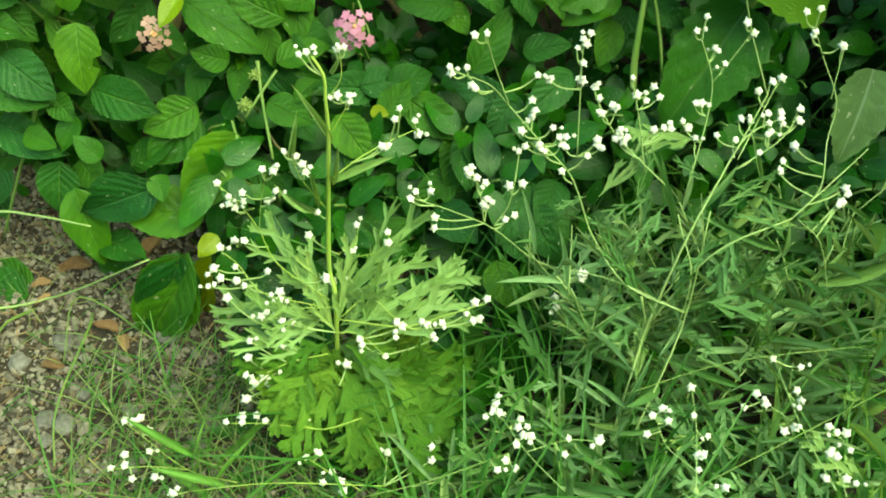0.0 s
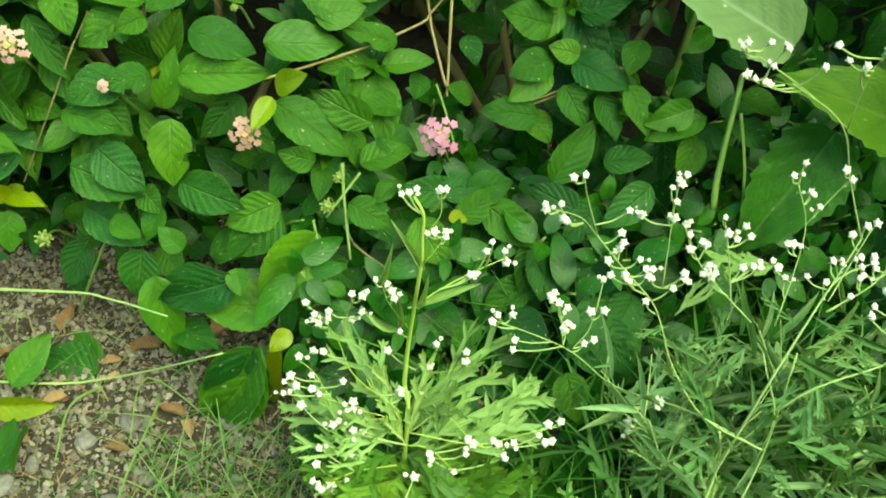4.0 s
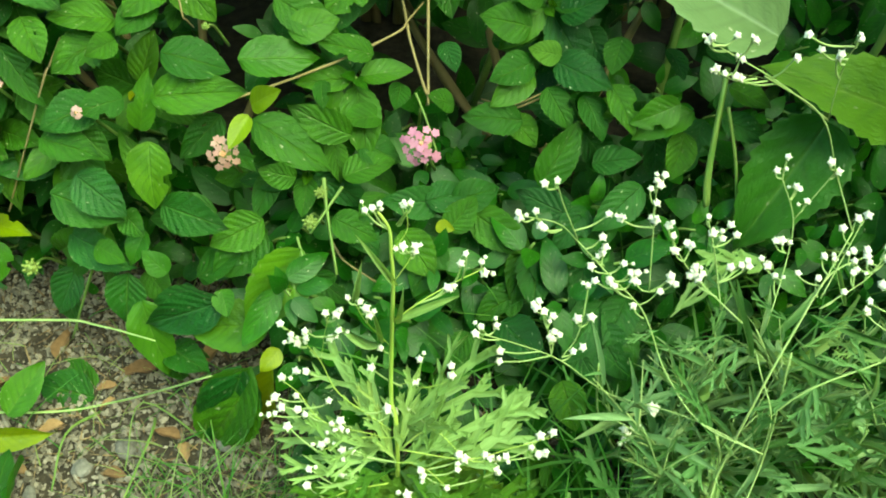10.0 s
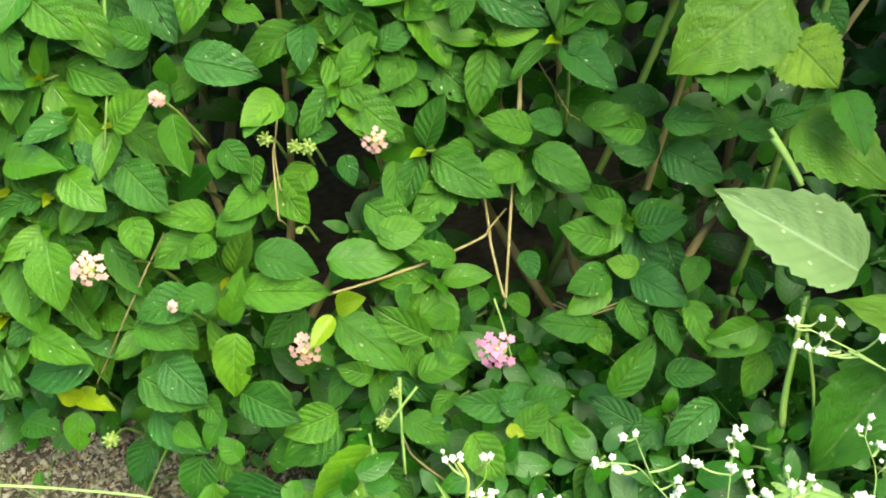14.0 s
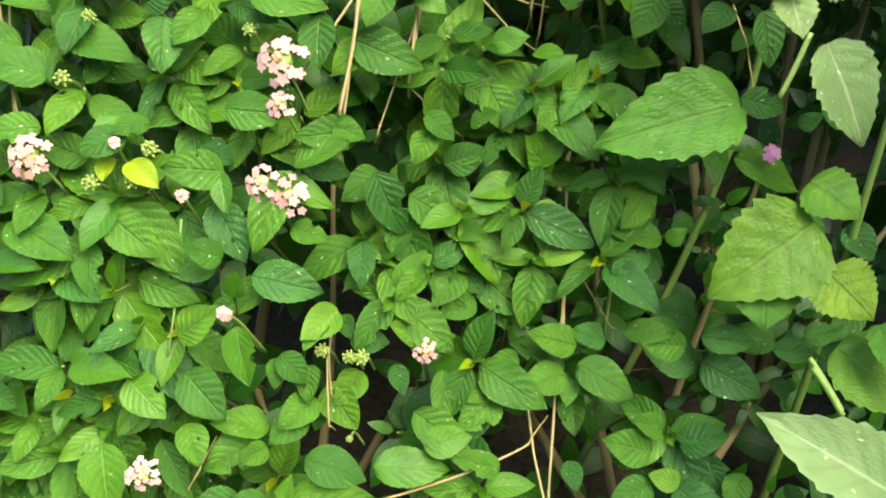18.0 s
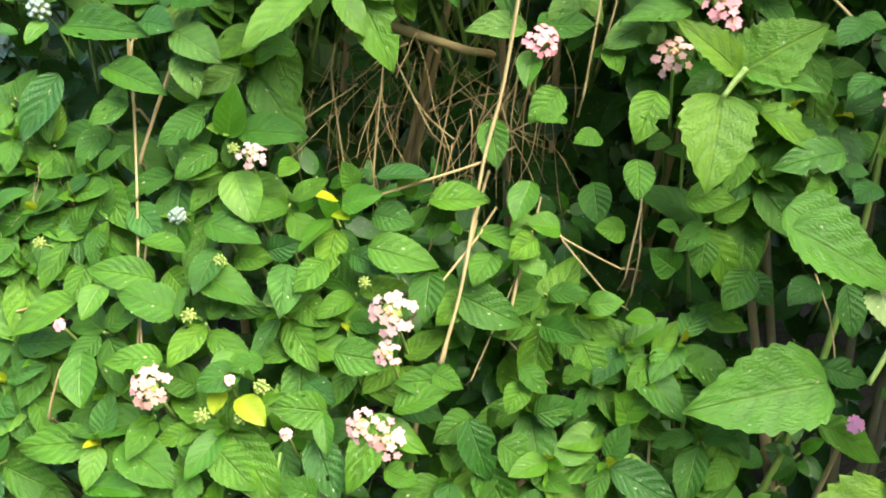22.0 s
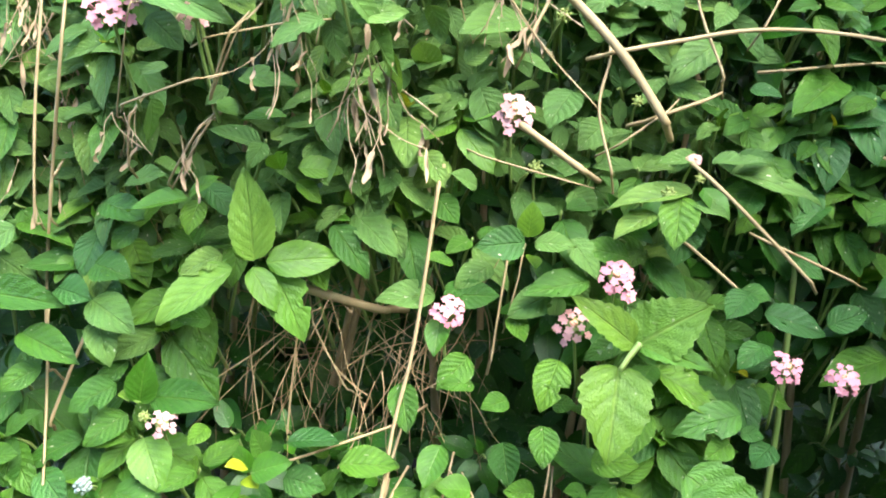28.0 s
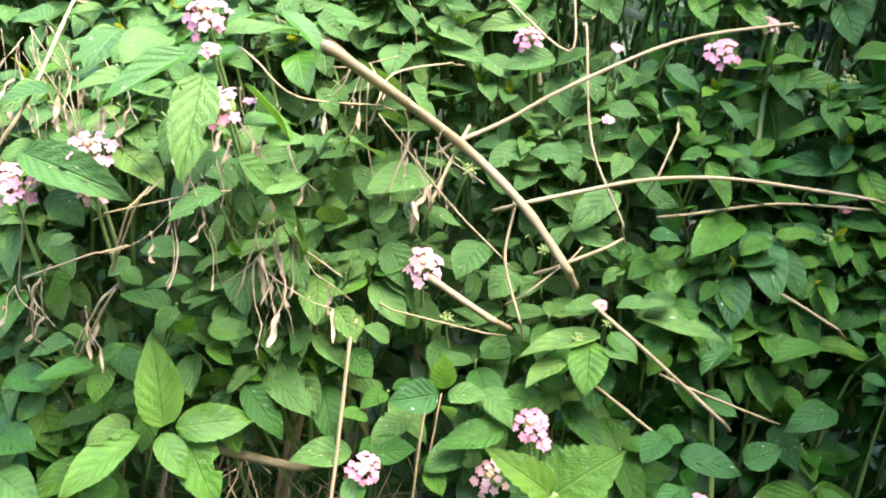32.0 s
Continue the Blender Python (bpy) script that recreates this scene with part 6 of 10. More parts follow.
leaf(RIGHT, 'g', 0.235, 0.719, 0.836, 0.197, 0.711, 0.818, 0.028)
leaf(RIGHT, 'g', 0.216, 0.731, 0.844, 0.169, 0.722, 0.846, 0.023)
leaf(RIGHT, 'g', 0.219, 0.758, 0.855, 0.243, 0.737, 0.854, 0.021)
leaf(RIGHT, 'g', 0.159, 0.752, 0.844, 0.187, 0.735, 0.823, 0.026)
leaf(MID, 'g', 0.033, 0.662, 0.707, 0.024, 0.644, 0.681, 0.028)
leaf(MID, 'g', 0.071, 0.658, 0.724, 0.061, 0.643, 0.711, 0.022)
leaf(MID, 'g', 0.057, 0.662, 0.738, 0.076, 0.651, 0.747, 0.019)
leaf(RIGHT, 'g', 0.191, 0.659, 0.725, 0.191, 0.642, 0.717, 0.024)
leaf(RIGHT, 'g', 0.165, 0.647, 0.715, 0.134, 0.629, 0.709, 0.021)
leaf(RIGHT, 'g', 0.192, 0.643, 0.695, 0.200, 0.631, 0.691, 0.025)
leaf(RIGHT, 'g', 0.218, 0.669, 0.695, 0.199, 0.650, 0.687, 0.022)
leaf(RIGHT, 'g', 0.170, 0.629, 0.673, 0.140, 0.613, 0.669, 0.021)
leaf(RIGHT, 'g', 0.077, 0.625, 0.649, 0.106, 0.605, 0.642, 0.024)
leaf(MID, 'g', 0.066, 0.639, 0.662, 0.077, 0.623, 0.660, 0.021)
leaf(RIGHT, 'g', 0.114, 0.621, 0.641, 0.131, 0.612, 0.652, 0.024)
leaf(MID, 'g', -0.087, 0.665, 0.725, -0.094, 0.655, 0.736, 0.019)
leaf(MID, 'l', -0.066, 0.660, 0.674, -0.062, 0.647, 0.670, 0.015)
leaf(MID, 'g', -0.123, 0.693, 0.716, -0.141, 0.680, 0.725, 0.020)
leaf(MID, 'g', -0.134, 0.662, 0.708, -0.143, 0.648, 0.699, 0.021)
leaf(MID, 'g', -0.105, 0.662, 0.717, -0.119, 0.651, 0.725, 0.019)
leaf(MID, 'g', -0.125, 0.668, 0.730, -0.144, 0.655, 0.716, 0.023)
leaf(MID, 'g', -0.131, 0.664, 0.708, -0.117, 0.649, 0.696, 0.019)
leaf(MID, 'g', -0.091, 0.659, 0.666, -0.112, 0.644, 0.657, 0.024)
leaf(MID, 'g', -0.116, 0.649, 0.667, -0.133, 0.639, 0.672, 0.022)
leaf(LEFT, 'g', -0.272, 0.622, 0.708, -0.248, 0.615, 0.693, 0.021)
leaf(LEFT, 'g', -0.324, 0.627, 0.705, -0.297, 0.607, 0.716, 0.021)
leaf(LEFT, 'g', -0.317, 0.628, 0.677, -0.328, 0.617, 0.665, 0.023)
leaf(LEFT, 'g', -0.337, 0.624, 0.691, -0.307, 0.607, 0.688, 0.021)
leaf(LEFT, 'g', -0.343, 0.625, 0.651, -0.317, 0.609, 0.650, 0.025)
leaf(LEFT, 'g', -0.290, 0.631, 0.713, -0.298, 0.616, 0.722, 0.021)
leaf(MID, 'l', -0.178, 0.556, 0.842, -0.154, 0.571, 0.848, 0.016)
leaf(MID, 'g', -0.110, 0.697, 0.882, -0.129, 0.658, 0.897, 0.023)
leaf(MID, 'g', -0.088, 0.727, 0.895, -0.059, 0.729, 0.892, 0.025)
leaf(MID, 'g', -0.131, 0.668, 0.925, -0.148, 0.633, 0.923, 0.026)
leaf(MID, 'g', -0.109, 0.720, 0.922, -0.114, 0.690, 0.900, 0.024)
leaf(MID, 'g', -0.048, 0.727, 0.917, -0.031, 0.712, 0.902, 0.025)
leaf(MID, 'g', -0.011, 0.737, 0.945, -0.049, 0.725, 0.941, 0.021)
leaf(MID, 'g', 0.001, 0.722, 0.917, -0.032, 0.711, 0.906, 0.025)
leaf(MID, 'g', 0.026, 0.724, 0.906, 0.032, 0.708, 0.888, 0.025)
leaf(MID, 'g', 0.042, 0.721, 0.882, 0.060, 0.709, 0.877, 0.022)
leaf(RIGHT, 'g', 0.082, 0.723, 0.912, 0.104, 0.714, 0.899, 0.025)
leaf(RIGHT, 'g', 0.090, 0.717, 0.883, 0.104, 0.706, 0.866, 0.024)
leaf(MID, 'g', 0.063, 0.726, 0.908, 0.073, 0.717, 0.914, 0.021)
leaf(MID, 'g', 0.013, 0.728, 0.947, 0.027, 0.716, 0.949, 0.021)
leaf(MID, 'g', -0.154, 0.629, 0.918, -0.134, 0.636, 0.910, 0.021)
leaf(MID, 'g', -0.187, 0.580, 0.822, -0.172, 0.585, 0.807, 0.016)
leaf(MID, 'g', -0.151, 0.590, 0.834, -0.132, 0.614, 0.844, 0.019)
leaf(MID, 'g', -0.139, 0.617, 0.824, -0.129, 0.628, 0.807, 0.018)
leaf(MID, 'g', -0.117, 0.663, 0.865, -0.100, 0.678, 0.860, 0.023)
leaf(MID, 'l', -0.175, 0.598, 0.900, -0.159, 0.604, 0.905, 0.020)
leaf(MID, 'g', -0.172, 0.581, 0.849, -0.171, 0.575, 0.863, 0.016)
leaf(MID, 'g', -0.198, 0.572, 0.828, -0.217, 0.557, 0.801, 0.019)
leaf(MID, 'g', -0.041, 0.692, 0.716, -0.026, 0.676, 0.703, 0.024)
leaf(MID, 'g', -0.023, 0.700, 0.763, -0.038, 0.682, 0.748, 0.024)
leaf(MID, 'g', -0.003, 0.660, 0.677, -0.030, 0.652, 0.685, 0.021)
leaf(MID, 'g', -0.050, 0.650, 0.651, -0.075, 0.633, 0.643, 0.022)
leaf(MID, 'g', -0.075, 0.647, 0.636, -0.067, 0.632, 0.626, 0.022)
leaf(MID, 'g', -0.109, 0.651, 0.652, -0.118, 0.638, 0.648, 0.020)
leaf(RIGHT, 'g', 0.099, 0.659, 0.681, 0.115, 0.640, 0.671, 0.026)
leaf(RIGHT, 'g', 0.117, 0.664, 0.714, 0.095, 0.646, 0.698, 0.022)
leaf(RIGHT, 'g', 0.167, 0.693, 0.739, 0.174, 0.672, 0.727, 0.023)
leaf(RIGHT, 'g', 0.224, 0.695, 0.741, 0.191, 0.677, 0.730, 0.023)
leaf(RIGHT, 'g', 0.164, 0.660, 0.684, 0.176, 0.655, 0.696, 0.022)
leaf(MID, 'g', -0.188, 0.462, 0.160, -0.151, 0.443, 0.158, 0.026)
leaf(MID, 'g', -0.139, 0.392, 0.070, -0.183, 0.384, 0.003, 0.045)
leaf(MID, 'g', -0.083, 0.450, 0.155, -0.058, 0.439, 0.148, 0.020)
leaf(RIGHT, 'g', 0.091, 0.500, 0.215, 0.103, 0.475, 0.201, 0.019)
leaf(RIGHT, 'g', 0.153, 0.497, 0.188, 0.141, 0.480, 0.167, 0.019)
leaf(RIGHT, 'g', 0.156, 0.483, 0.225, 0.176, 0.469, 0.221, 0.017)
leaf(MID, 'g', 0.079, 0.405, 0.097, 0.095, 0.377, 0.078, 0.028)
leaf(RIGHT, 'g', 0.102, 0.422, 0.102, 0.085, 0.392, 0.096, 0.024)
leaf(MID, 'g', 0.036, 0.434, 0.099, 0.007, 0.422, 0.090, 0.023)
leaf(MID, 'g', 0.002, 0.417, 0.078, -0.016, 0.402, 0.068, 0.019)
leaf(MID, 'g', -0.051, 0.506, 0.190, -0.075, 0.492, 0.198, 0.018)
leaf(MID, 'g', -0.010, 0.528, 0.229, -0.004, 0.512, 0.220, 0.018)
leaf(MID, 'g', -0.054, 0.516, 0.229, -0.081, 0.507, 0.247, 0.017)
leaf(MID, 'g', -0.150, 0.501, 0.198, -0.173, 0.481, 0.182, 0.021)
leaf(MID, 'g', -0.085, 0.498, 0.224, -0.085, 0.482, 0.218, 0.011)
leaf(MID, 'g', -0.197, 0.478, 0.229, -0.216, 0.463, 0.234, 0.019)
leaf(MID, 'g', -0.197, 0.493, 0.259, -0.208, 0.478, 0.260, 0.019)
leaf(LEFT, 'g', -0.269, 0.485, 0.084, -0.286, 0.470, 0.056, 0.024)
leaf(MID, 'l', -0.188, 0.436, 0.126, -0.199, 0.438, 0.142, 0.016)
leaf(MID, 'g', -0.052, 0.443, 0.081, -0.042, 0.420, 0.057, 0.023)
leaf(MID, 'g', -0.011, 0.456, 0.092, 0.000, 0.431, 0.083, 0.023)
leaf(RIGHT, 'g', 0.131, 0.475, 0.093, 0.137, 0.446, 0.070, 0.024)
leaf(RIGHT, 'g', 0.186, 0.418, 0.003, 0.166, 0.381, 0.003, 0.025)
leaf(LEFT, 'g', -0.234, 0.464, 0.185, -0.208, 0.447, 0.168, 0.029)
leaf(LEFT, 'g', -0.230, 0.479, 0.210, -0.214, 0.466, 0.195, 0.023)
leaf(MID, 'g', -0.153, 0.419, 0.117, -0.203, 0.415, 0.099, 0.029)
leaf(MID, 'g', -0.197, 0.448, 0.042, -0.200, 0.449, 0.003, 0.029)
leaf(MID, 'g', -0.141, 0.395, 0.080, -0.177, 0.391, 0.003, 0.041)
leaf(LEFT, 'g', -0.258, 0.489, 0.098, -0.273, 0.480, 0.081, 0.024)
leaf(MID, 'g', 0.044, 0.344, 0.037, 0.056, 0.327, 0.022, 0.023)
leaf(MID, 'g', 0.067, 0.400, 0.084, 0.076, 0.379, 0.074, 0.023)
leaf(RIGHT, 'g', 0.085, 0.418, 0.091, 0.106, 0.392, 0.067, 0.031)
leaf(LEFT, 'g', -0.214, 0.459, 0.018, -0.226, 0.450, 0.042, 0.021)
leaf(LEFT, 'g', -0.264, 0.495, 0.118, -0.236, 0.471, 0.122, 0.026)
leaf(LEFT, 'g', -0.250, 0.479, 0.081, -0.225, 0.450, 0.086, 0.023)
leaf(MID, 'g', -0.007, 0.412, 0.005, -0.024, 0.394, 0.003, 0.025)
leaf(LEFT, 'g', -0.453, 0.628, 0.619, -0.470, 0.618, 0.623, 0.025)
leaf(LEFT, 'g', -0.419, 0.625, 0.626, -0.359, 0.605, 0.629, 0.024)
leaf(LEFT, 'g', -0.404, 0.638, 0.669, -0.432, 0.623, 0.647, 0.026)
leaf(LEFT, 'g', -0.412, 0.661, 0.668, -0.370, 0.640, 0.664, 0.023)
leaf(LEFT, 'l', -0.431, 0.625, 0.628, -0.438, 0.611, 0.619, 0.015)
leaf(LEFT, 'g', -0.387, 0.615, 0.604, -0.343, 0.597, 0.596, 0.022)
leaf(LEFT, 'g', -0.422, 0.620, 0.596, -0.438, 0.597, 0.558, 0.024)
leaf(LEFT, 'g', -0.441, 0.625, 0.586, -0.426, 0.604, 0.561, 0.019)
leaf(LEFT, 'g', -0.372, 0.613, 0.583, -0.392, 0.600, 0.573, 0.024)
leaf(LEFT, 'g', -0.341, 0.617, 0.629, -0.309, 0.600, 0.619, 0.025)
leaf(LEFT, 'g', -0.337, 0.616, 0.618, -0.323, 0.599, 0.597, 0.020)
leaf(LEFT, 'g', -0.355, 0.638, 0.633, -0.325, 0.622, 0.633, 0.022)
leaf(LEFT, 'g', -0.368, 0.625, 0.633, -0.340, 0.609, 0.633, 0.022)
leaf(LEFT, 'l', -0.303, 0.612, 0.571, -0.313, 0.601, 0.576, 0.022)
leaf(LEFT, 'l', -0.304, 0.606, 0.568, -0.298, 0.599, 0.599, 0.020)
leaf(LEFT, 'g', -0.298, 0.611, 0.571, -0.257, 0.601, 0.577, 0.025)
leaf(LEFT, 'l', -0.299, 0.602, 0.547, -0.281, 0.582, 0.525, 0.027)
leaf(LEFT, 'g', -0.313, 0.609, 0.559, -0.333, 0.592, 0.547, 0.028)
leaf(LEFT, 'g', -0.320, 0.608, 0.578, -0.344, 0.593, 0.568, 0.024)
leaf(LEFT, 'g', -0.257, 0.614, 0.666, -0.277, 0.600, 0.659, 0.021)
leaf(LEFT, 'g', -0.263, 0.615, 0.624, -0.278, 0.604, 0.628, 0.021)
leaf(LEFT, 'g', -0.222, 0.603, 0.543, -0.228, 0.596, 0.560, 0.022)
leaf(LEFT, 'l', -0.227, 0.594, 0.534, -0.205, 0.589, 0.546, 0.021)
leaf(LEFT, 'y', -0.231, 0.595, 0.537, -0.239, 0.585, 0.543, 0.014)
leaf(LEFT, 'y', -0.232, 0.600, 0.528, -0.222, 0.588, 0.529, 0.013)
leaf(MID, 'g', -0.209, 0.608, 0.551, -0.179, 0.604, 0.558, 0.020)
leaf(MID, 'g', -0.175, 0.607, 0.539, -0.140, 0.603, 0.544, 0.023)
leaf(MID, 'g', -0.192, 0.620, 0.537, -0.188, 0.616, 0.554, 0.019)
leaf(MID, 'g', -0.142, 0.597, 0.482, -0.160, 0.578, 0.473, 0.022)
leaf(MID, 'l', -0.113, 0.614, 0.555, -0.121, 0.596, 0.537, 0.020)
leaf(MID, 'g', -0.106, 0.603, 0.522, -0.119, 0.586, 0.516, 0.018)
leaf(MID, 'g', -0.126, 0.647, 0.645, -0.160, 0.632, 0.644, 0.022)
leaf(MID, 'g', -0.115, 0.645, 0.646, -0.088, 0.635, 0.652, 0.021)
leaf(MID, 'l', -0.121, 0.639, 0.632, -0.122, 0.621, 0.614, 0.016)
leaf(MID, 'g', -0.034, 0.669, 0.660, -0.030, 0.654, 0.648, 0.016)
leaf(MID, 'g', -0.074, 0.630, 0.584, -0.088, 0.617, 0.582, 0.021)
leaf(MID, 'g', -0.044, 0.641, 0.580, -0.032, 0.630, 0.584, 0.018)
leaf(MID, 'g', -0.074, 0.634, 0.553, -0.069, 0.616, 0.532, 0.022)
leaf(MID, 'g', -0.019, 0.616, 0.552, 0.004, 0.602, 0.559, 0.021)
leaf(MID, 'g', 0.066, 0.608, 0.588, 0.033, 0.604, 0.582, 0.024)
leaf(MID, 'g', 0.061, 0.605, 0.571, 0.047, 0.595, 0.566, 0.017)
leaf(MID, 'g', 0.066, 0.605, 0.578, 0.075, 0.592, 0.580, 0.018)
leaf(MID, 'g', 0.069, 0.632, 0.661, 0.055, 0.620, 0.648, 0.020)
leaf(MID, 'g', 0.078, 0.615, 0.631, 0.061, 0.605, 0.625, 0.018)
leaf(MID, 'g', 0.082, 0.594, 0.573, 0.070, 0.582, 0.569, 0.020)
leaf(MID, 'g', -0.096, 0.625, 0.594, -0.113, 0.614, 0.598, 0.021)
leaf(MID, 'g', -0.101, 0.634, 0.609, -0.116, 0.617, 0.593, 0.021)
leaf(MID, 'g', -0.142, 0.633, 0.588, -0.135, 0.615, 0.563, 0.020)
leaf(MID, 'g', -0.165, 0.617, 0.522, -0.169, 0.615, 0.541, 0.022)
leaf(LEFT, 'g', -0.260, 0.606, 0.557, -0.266, 0.592, 0.550, 0.022)
leaf(LEFT, 'g', -0.271, 0.585, 0.503, -0.251, 0.578, 0.512, 0.020)
leaf(LEFT, 'g', -0.301, 0.577, 0.503, -0.307, 0.553, 0.485, 0.020)
leaf(LEFT, 'g', -0.297, 0.594, 0.492, -0.272, 0.587, 0.498, 0.022)
leaf(LEFT, 'g', -0.316, 0.566, 0.482, -0.318, 0.547, 0.472, 0.021)
leaf(LEFT, 'g', -0.339, 0.570, 0.482, -0.376, 0.561, 0.489, 0.023)
leaf(LEFT, 'l', -0.369, 0.561, 0.479, -0.374, 0.542, 0.467, 0.023)
leaf(LEFT, 'g', -0.384, 0.554, 0.468, -0.428, 0.549, 0.446, 0.027)
leaf(LEFT, 'l', -0.377, 0.545, 0.439, -0.370, 0.523, 0.417, 0.025)
leaf(LEFT, 'y', -0.326, 0.395, 0.012, -0.279, 0.382, 0.034, 0.017)
leaf(LEFT, 'l', -0.321, 0.413, 0.012, -0.298, 0.439, 0.034, 0.024)
leaf(LEFT, 'g', -0.310, 0.345, 0.012, -0.300, 0.368, 0.034, 0.019)
leaf(LEFT, 'l', -0.299, 0.377, 0.012, -0.294, 0.336, 0.034, 0.019)
leaf(MID, 'g', -0.200, 0.426, 0.064, -0.198, 0.419, 0.035, 0.023)
# ---- flower heads and buds of the shrubs ----
lantana_flower(MID, 'peach', -0.144, 0.465, 0.197, 0.0096)
lantana_flower(MID, 'lilac', -0.026, 0.483, 0.184, 0.0128)
lantana_flower(LEFT, 'pale', -0.268, 0.472, 0.251, 0.0097)
lantana_flower(MID, 'pale', -0.104, 0.540, 0.303, 0.0087)
lantana_flower(LEFT, 'pale', -0.217, 0.503, 0.348, 0.0054)
lantana_flower(LEFT, 'pale', -0.220, 0.466, 0.229, 0.0049)
lantana_flower(MID, 'pale', -0.187, 0.561, 0.480, 0.0141)
lantana_flower(MID, 'pale', -0.187, 0.551, 0.458, 0.0084)
lantana_flower(MID, 'pale', -0.197, 0.534, 0.417, 0.0104)
lantana_flower(MID, 'pale', -0.181, 0.535, 0.409, 0.0124)
lantana_flower(LEFT, 'peach', -0.324, 0.524, 0.432, 0.0127)
lantana_flower(LEFT, 'pale', -0.277, 0.532, 0.439, 0.0045)
lantana_flower(LEFT, 'peach', -0.240, 0.525, 0.411, 0.0051)
lantana_flower(LEFT, 'peach', -0.215, 0.504, 0.347, 0.0046)
lantana_flower(RIGHT, 'lilac', 0.093, 0.571, 0.432, 0.0073)
lantana_flower(LEFT, 'pale', -0.284, 0.593, 0.561, 0.0091)
lantana_flower(MID, 'pink', -0.115, 0.631, 0.639, 0.0105)
lantana_flower(MID, 'pink', -0.012, 0.643, 0.667, 0.0117)
lantana_flower(MID, 'pink', -0.004, 0.638, 0.655, 0.0062)
lantana_flower(MID, 'peach', -0.036, 0.634, 0.635, 0.0124)
lantana_flower(MID, 'peach', -0.024, 0.617, 0.588, 0.0041)
lantana_flower(LEFT, 'pink', -0.386, 0.540, 0.458, 0.0048)
lantana_flower(MID, 'pale', -0.085, 0.666, 0.766, 0.0139)
lantana_flower(MID, 'pink', 0.086, 0.600, 0.620, 0.0106)
lantana_flower(RIGHT, 'pink', 0.118, 0.596, 0.613, 0.0104)
lantana_flower(MID, 'peach', 0.031, 0.659, 0.742, 0.0057)
lantana_flower(MID, 'pink', -0.186, 0.547, 0.849, 0.0136)
lantana_flower(MID, 'pink', -0.208, 0.582, 0.905, 0.0144)
lantana_flower(MID, 'peach', -0.197, 0.559, 0.880, 0.0076)
lantana_flower(LEFT, 'pink', -0.297, 0.544, 0.805, 0.0137)
lantana_flower(LEFT, 'peach', -0.252, 0.537, 0.824, 0.0123)
lantana_flower(LEFT, 'peach', -0.249, 0.536, 0.802, 0.0082)
lantana_flower(RIGHT, 'pink', 0.122, 0.726, 0.924, 0.0130)
lantana_flower(RIGHT, 'peach', 0.156, 0.732, 0.946, 0.0082)
lantana_flower(MID, 'peach', 0.038, 0.701, 0.869, 0.0055)
lantana_flower(MID, 'pink', -0.018, 0.717, 0.928, 0.0105)
lantana_flower(RIGHT, 'pink', 0.205, 0.711, 0.810, 0.0063)
lantana_flower(MID, 'pink', 0.044, 0.712, 0.921, 0.0060)
bud_cluster(LEFT, -0.259, 0.536, 0.434, 0.0064)
bud_cluster(LEFT, -0.292, 0.525, 0.417, 0.0064)
bud_cluster(LEFT, -0.309, 0.550, 0.469, 0.0064)
bud_cluster(LEFT, -0.296, 0.570, 0.498, 0.0049)
bud_cluster(MID, -0.165, 0.518, 0.315, 0.0062)
bud_cluster(MID, -0.143, 0.528, 0.304, 0.0070)
bud_cluster(LEFT, -0.269, 0.528, 0.417, 0.0058)
bud_cluster(LEFT, -0.436, 0.626, 0.635, 0.0092, True)
bud_cluster(LEFT, -0.328, 0.580, 0.521, 0.0064, True)
bud_cluster(LEFT, -0.297, 0.570, 0.499, 0.0052)
bud_cluster(LEFT, -0.297, 0.597, 0.563, 0.0050)
bud_cluster(LEFT, -0.416, 0.573, 0.497, 0.0054)
bud_cluster(LEFT, -0.260, 0.536, 0.435, 0.0054)
bud_cluster(MID, -0.206, 0.570, 0.494, 0.0052)
bud_cluster(LEFT, -0.309, 0.551, 0.469, 0.0055)
bud_cluster(MID, -0.068, 0.664, 0.731, 0.0067)
bud_cluster(RIGHT, 0.194, 0.703, 0.788, 0.0086)
bud_cluster(MID, -0.005, 0.682, 0.778, 0.0053)
bud_cluster(MID, -0.057, 0.699, 0.831, 0.0071)
bud_cluster(RIGHT, 0.216, 0.735, 0.906, 0.0082)
bud_cluster(MID, -0.175, 0.579, 0.891, 0.0070)
bud_cluster(MID, -0.150, 0.525, 0.306, 0.0059)
bud_cluster(MID, -0.089, 0.455, 0.172, 0.0049)
bud_cluster(LEFT, -0.289, 0.468, 0.103, 0.0077)
bud_cluster(MID, -0.096, 0.443, 0.159, 0.0062)
bud_cluster(MID, -0.148, 0.503, 0.260, 0.0032)
bud_cluster(MID, 0.017, 0.657, 0.720, 0.0065)
bud_cluster(LEFT, -0.327, 0.581, 0.522, 0.0062, True)
bud_cluster(MID, 0.036, 0.659, 0.731, 0.0050)
# ---- bare branches and shoots ----
stem(MID, 'branch', BARK, 0.0038, 0.0023, (-0.151, 0.631, 0.902), (-0.143, 0.625, 0.897), (-0.138, 0.622, 0.895), (-0.064, 0.701, 0.852), (-0.019, 0.693, 0.810), (0.010, 0.675, 0.769), (0.014, 0.680, 0.763), (0.020, 0.690, 0.753), knots=0.18)
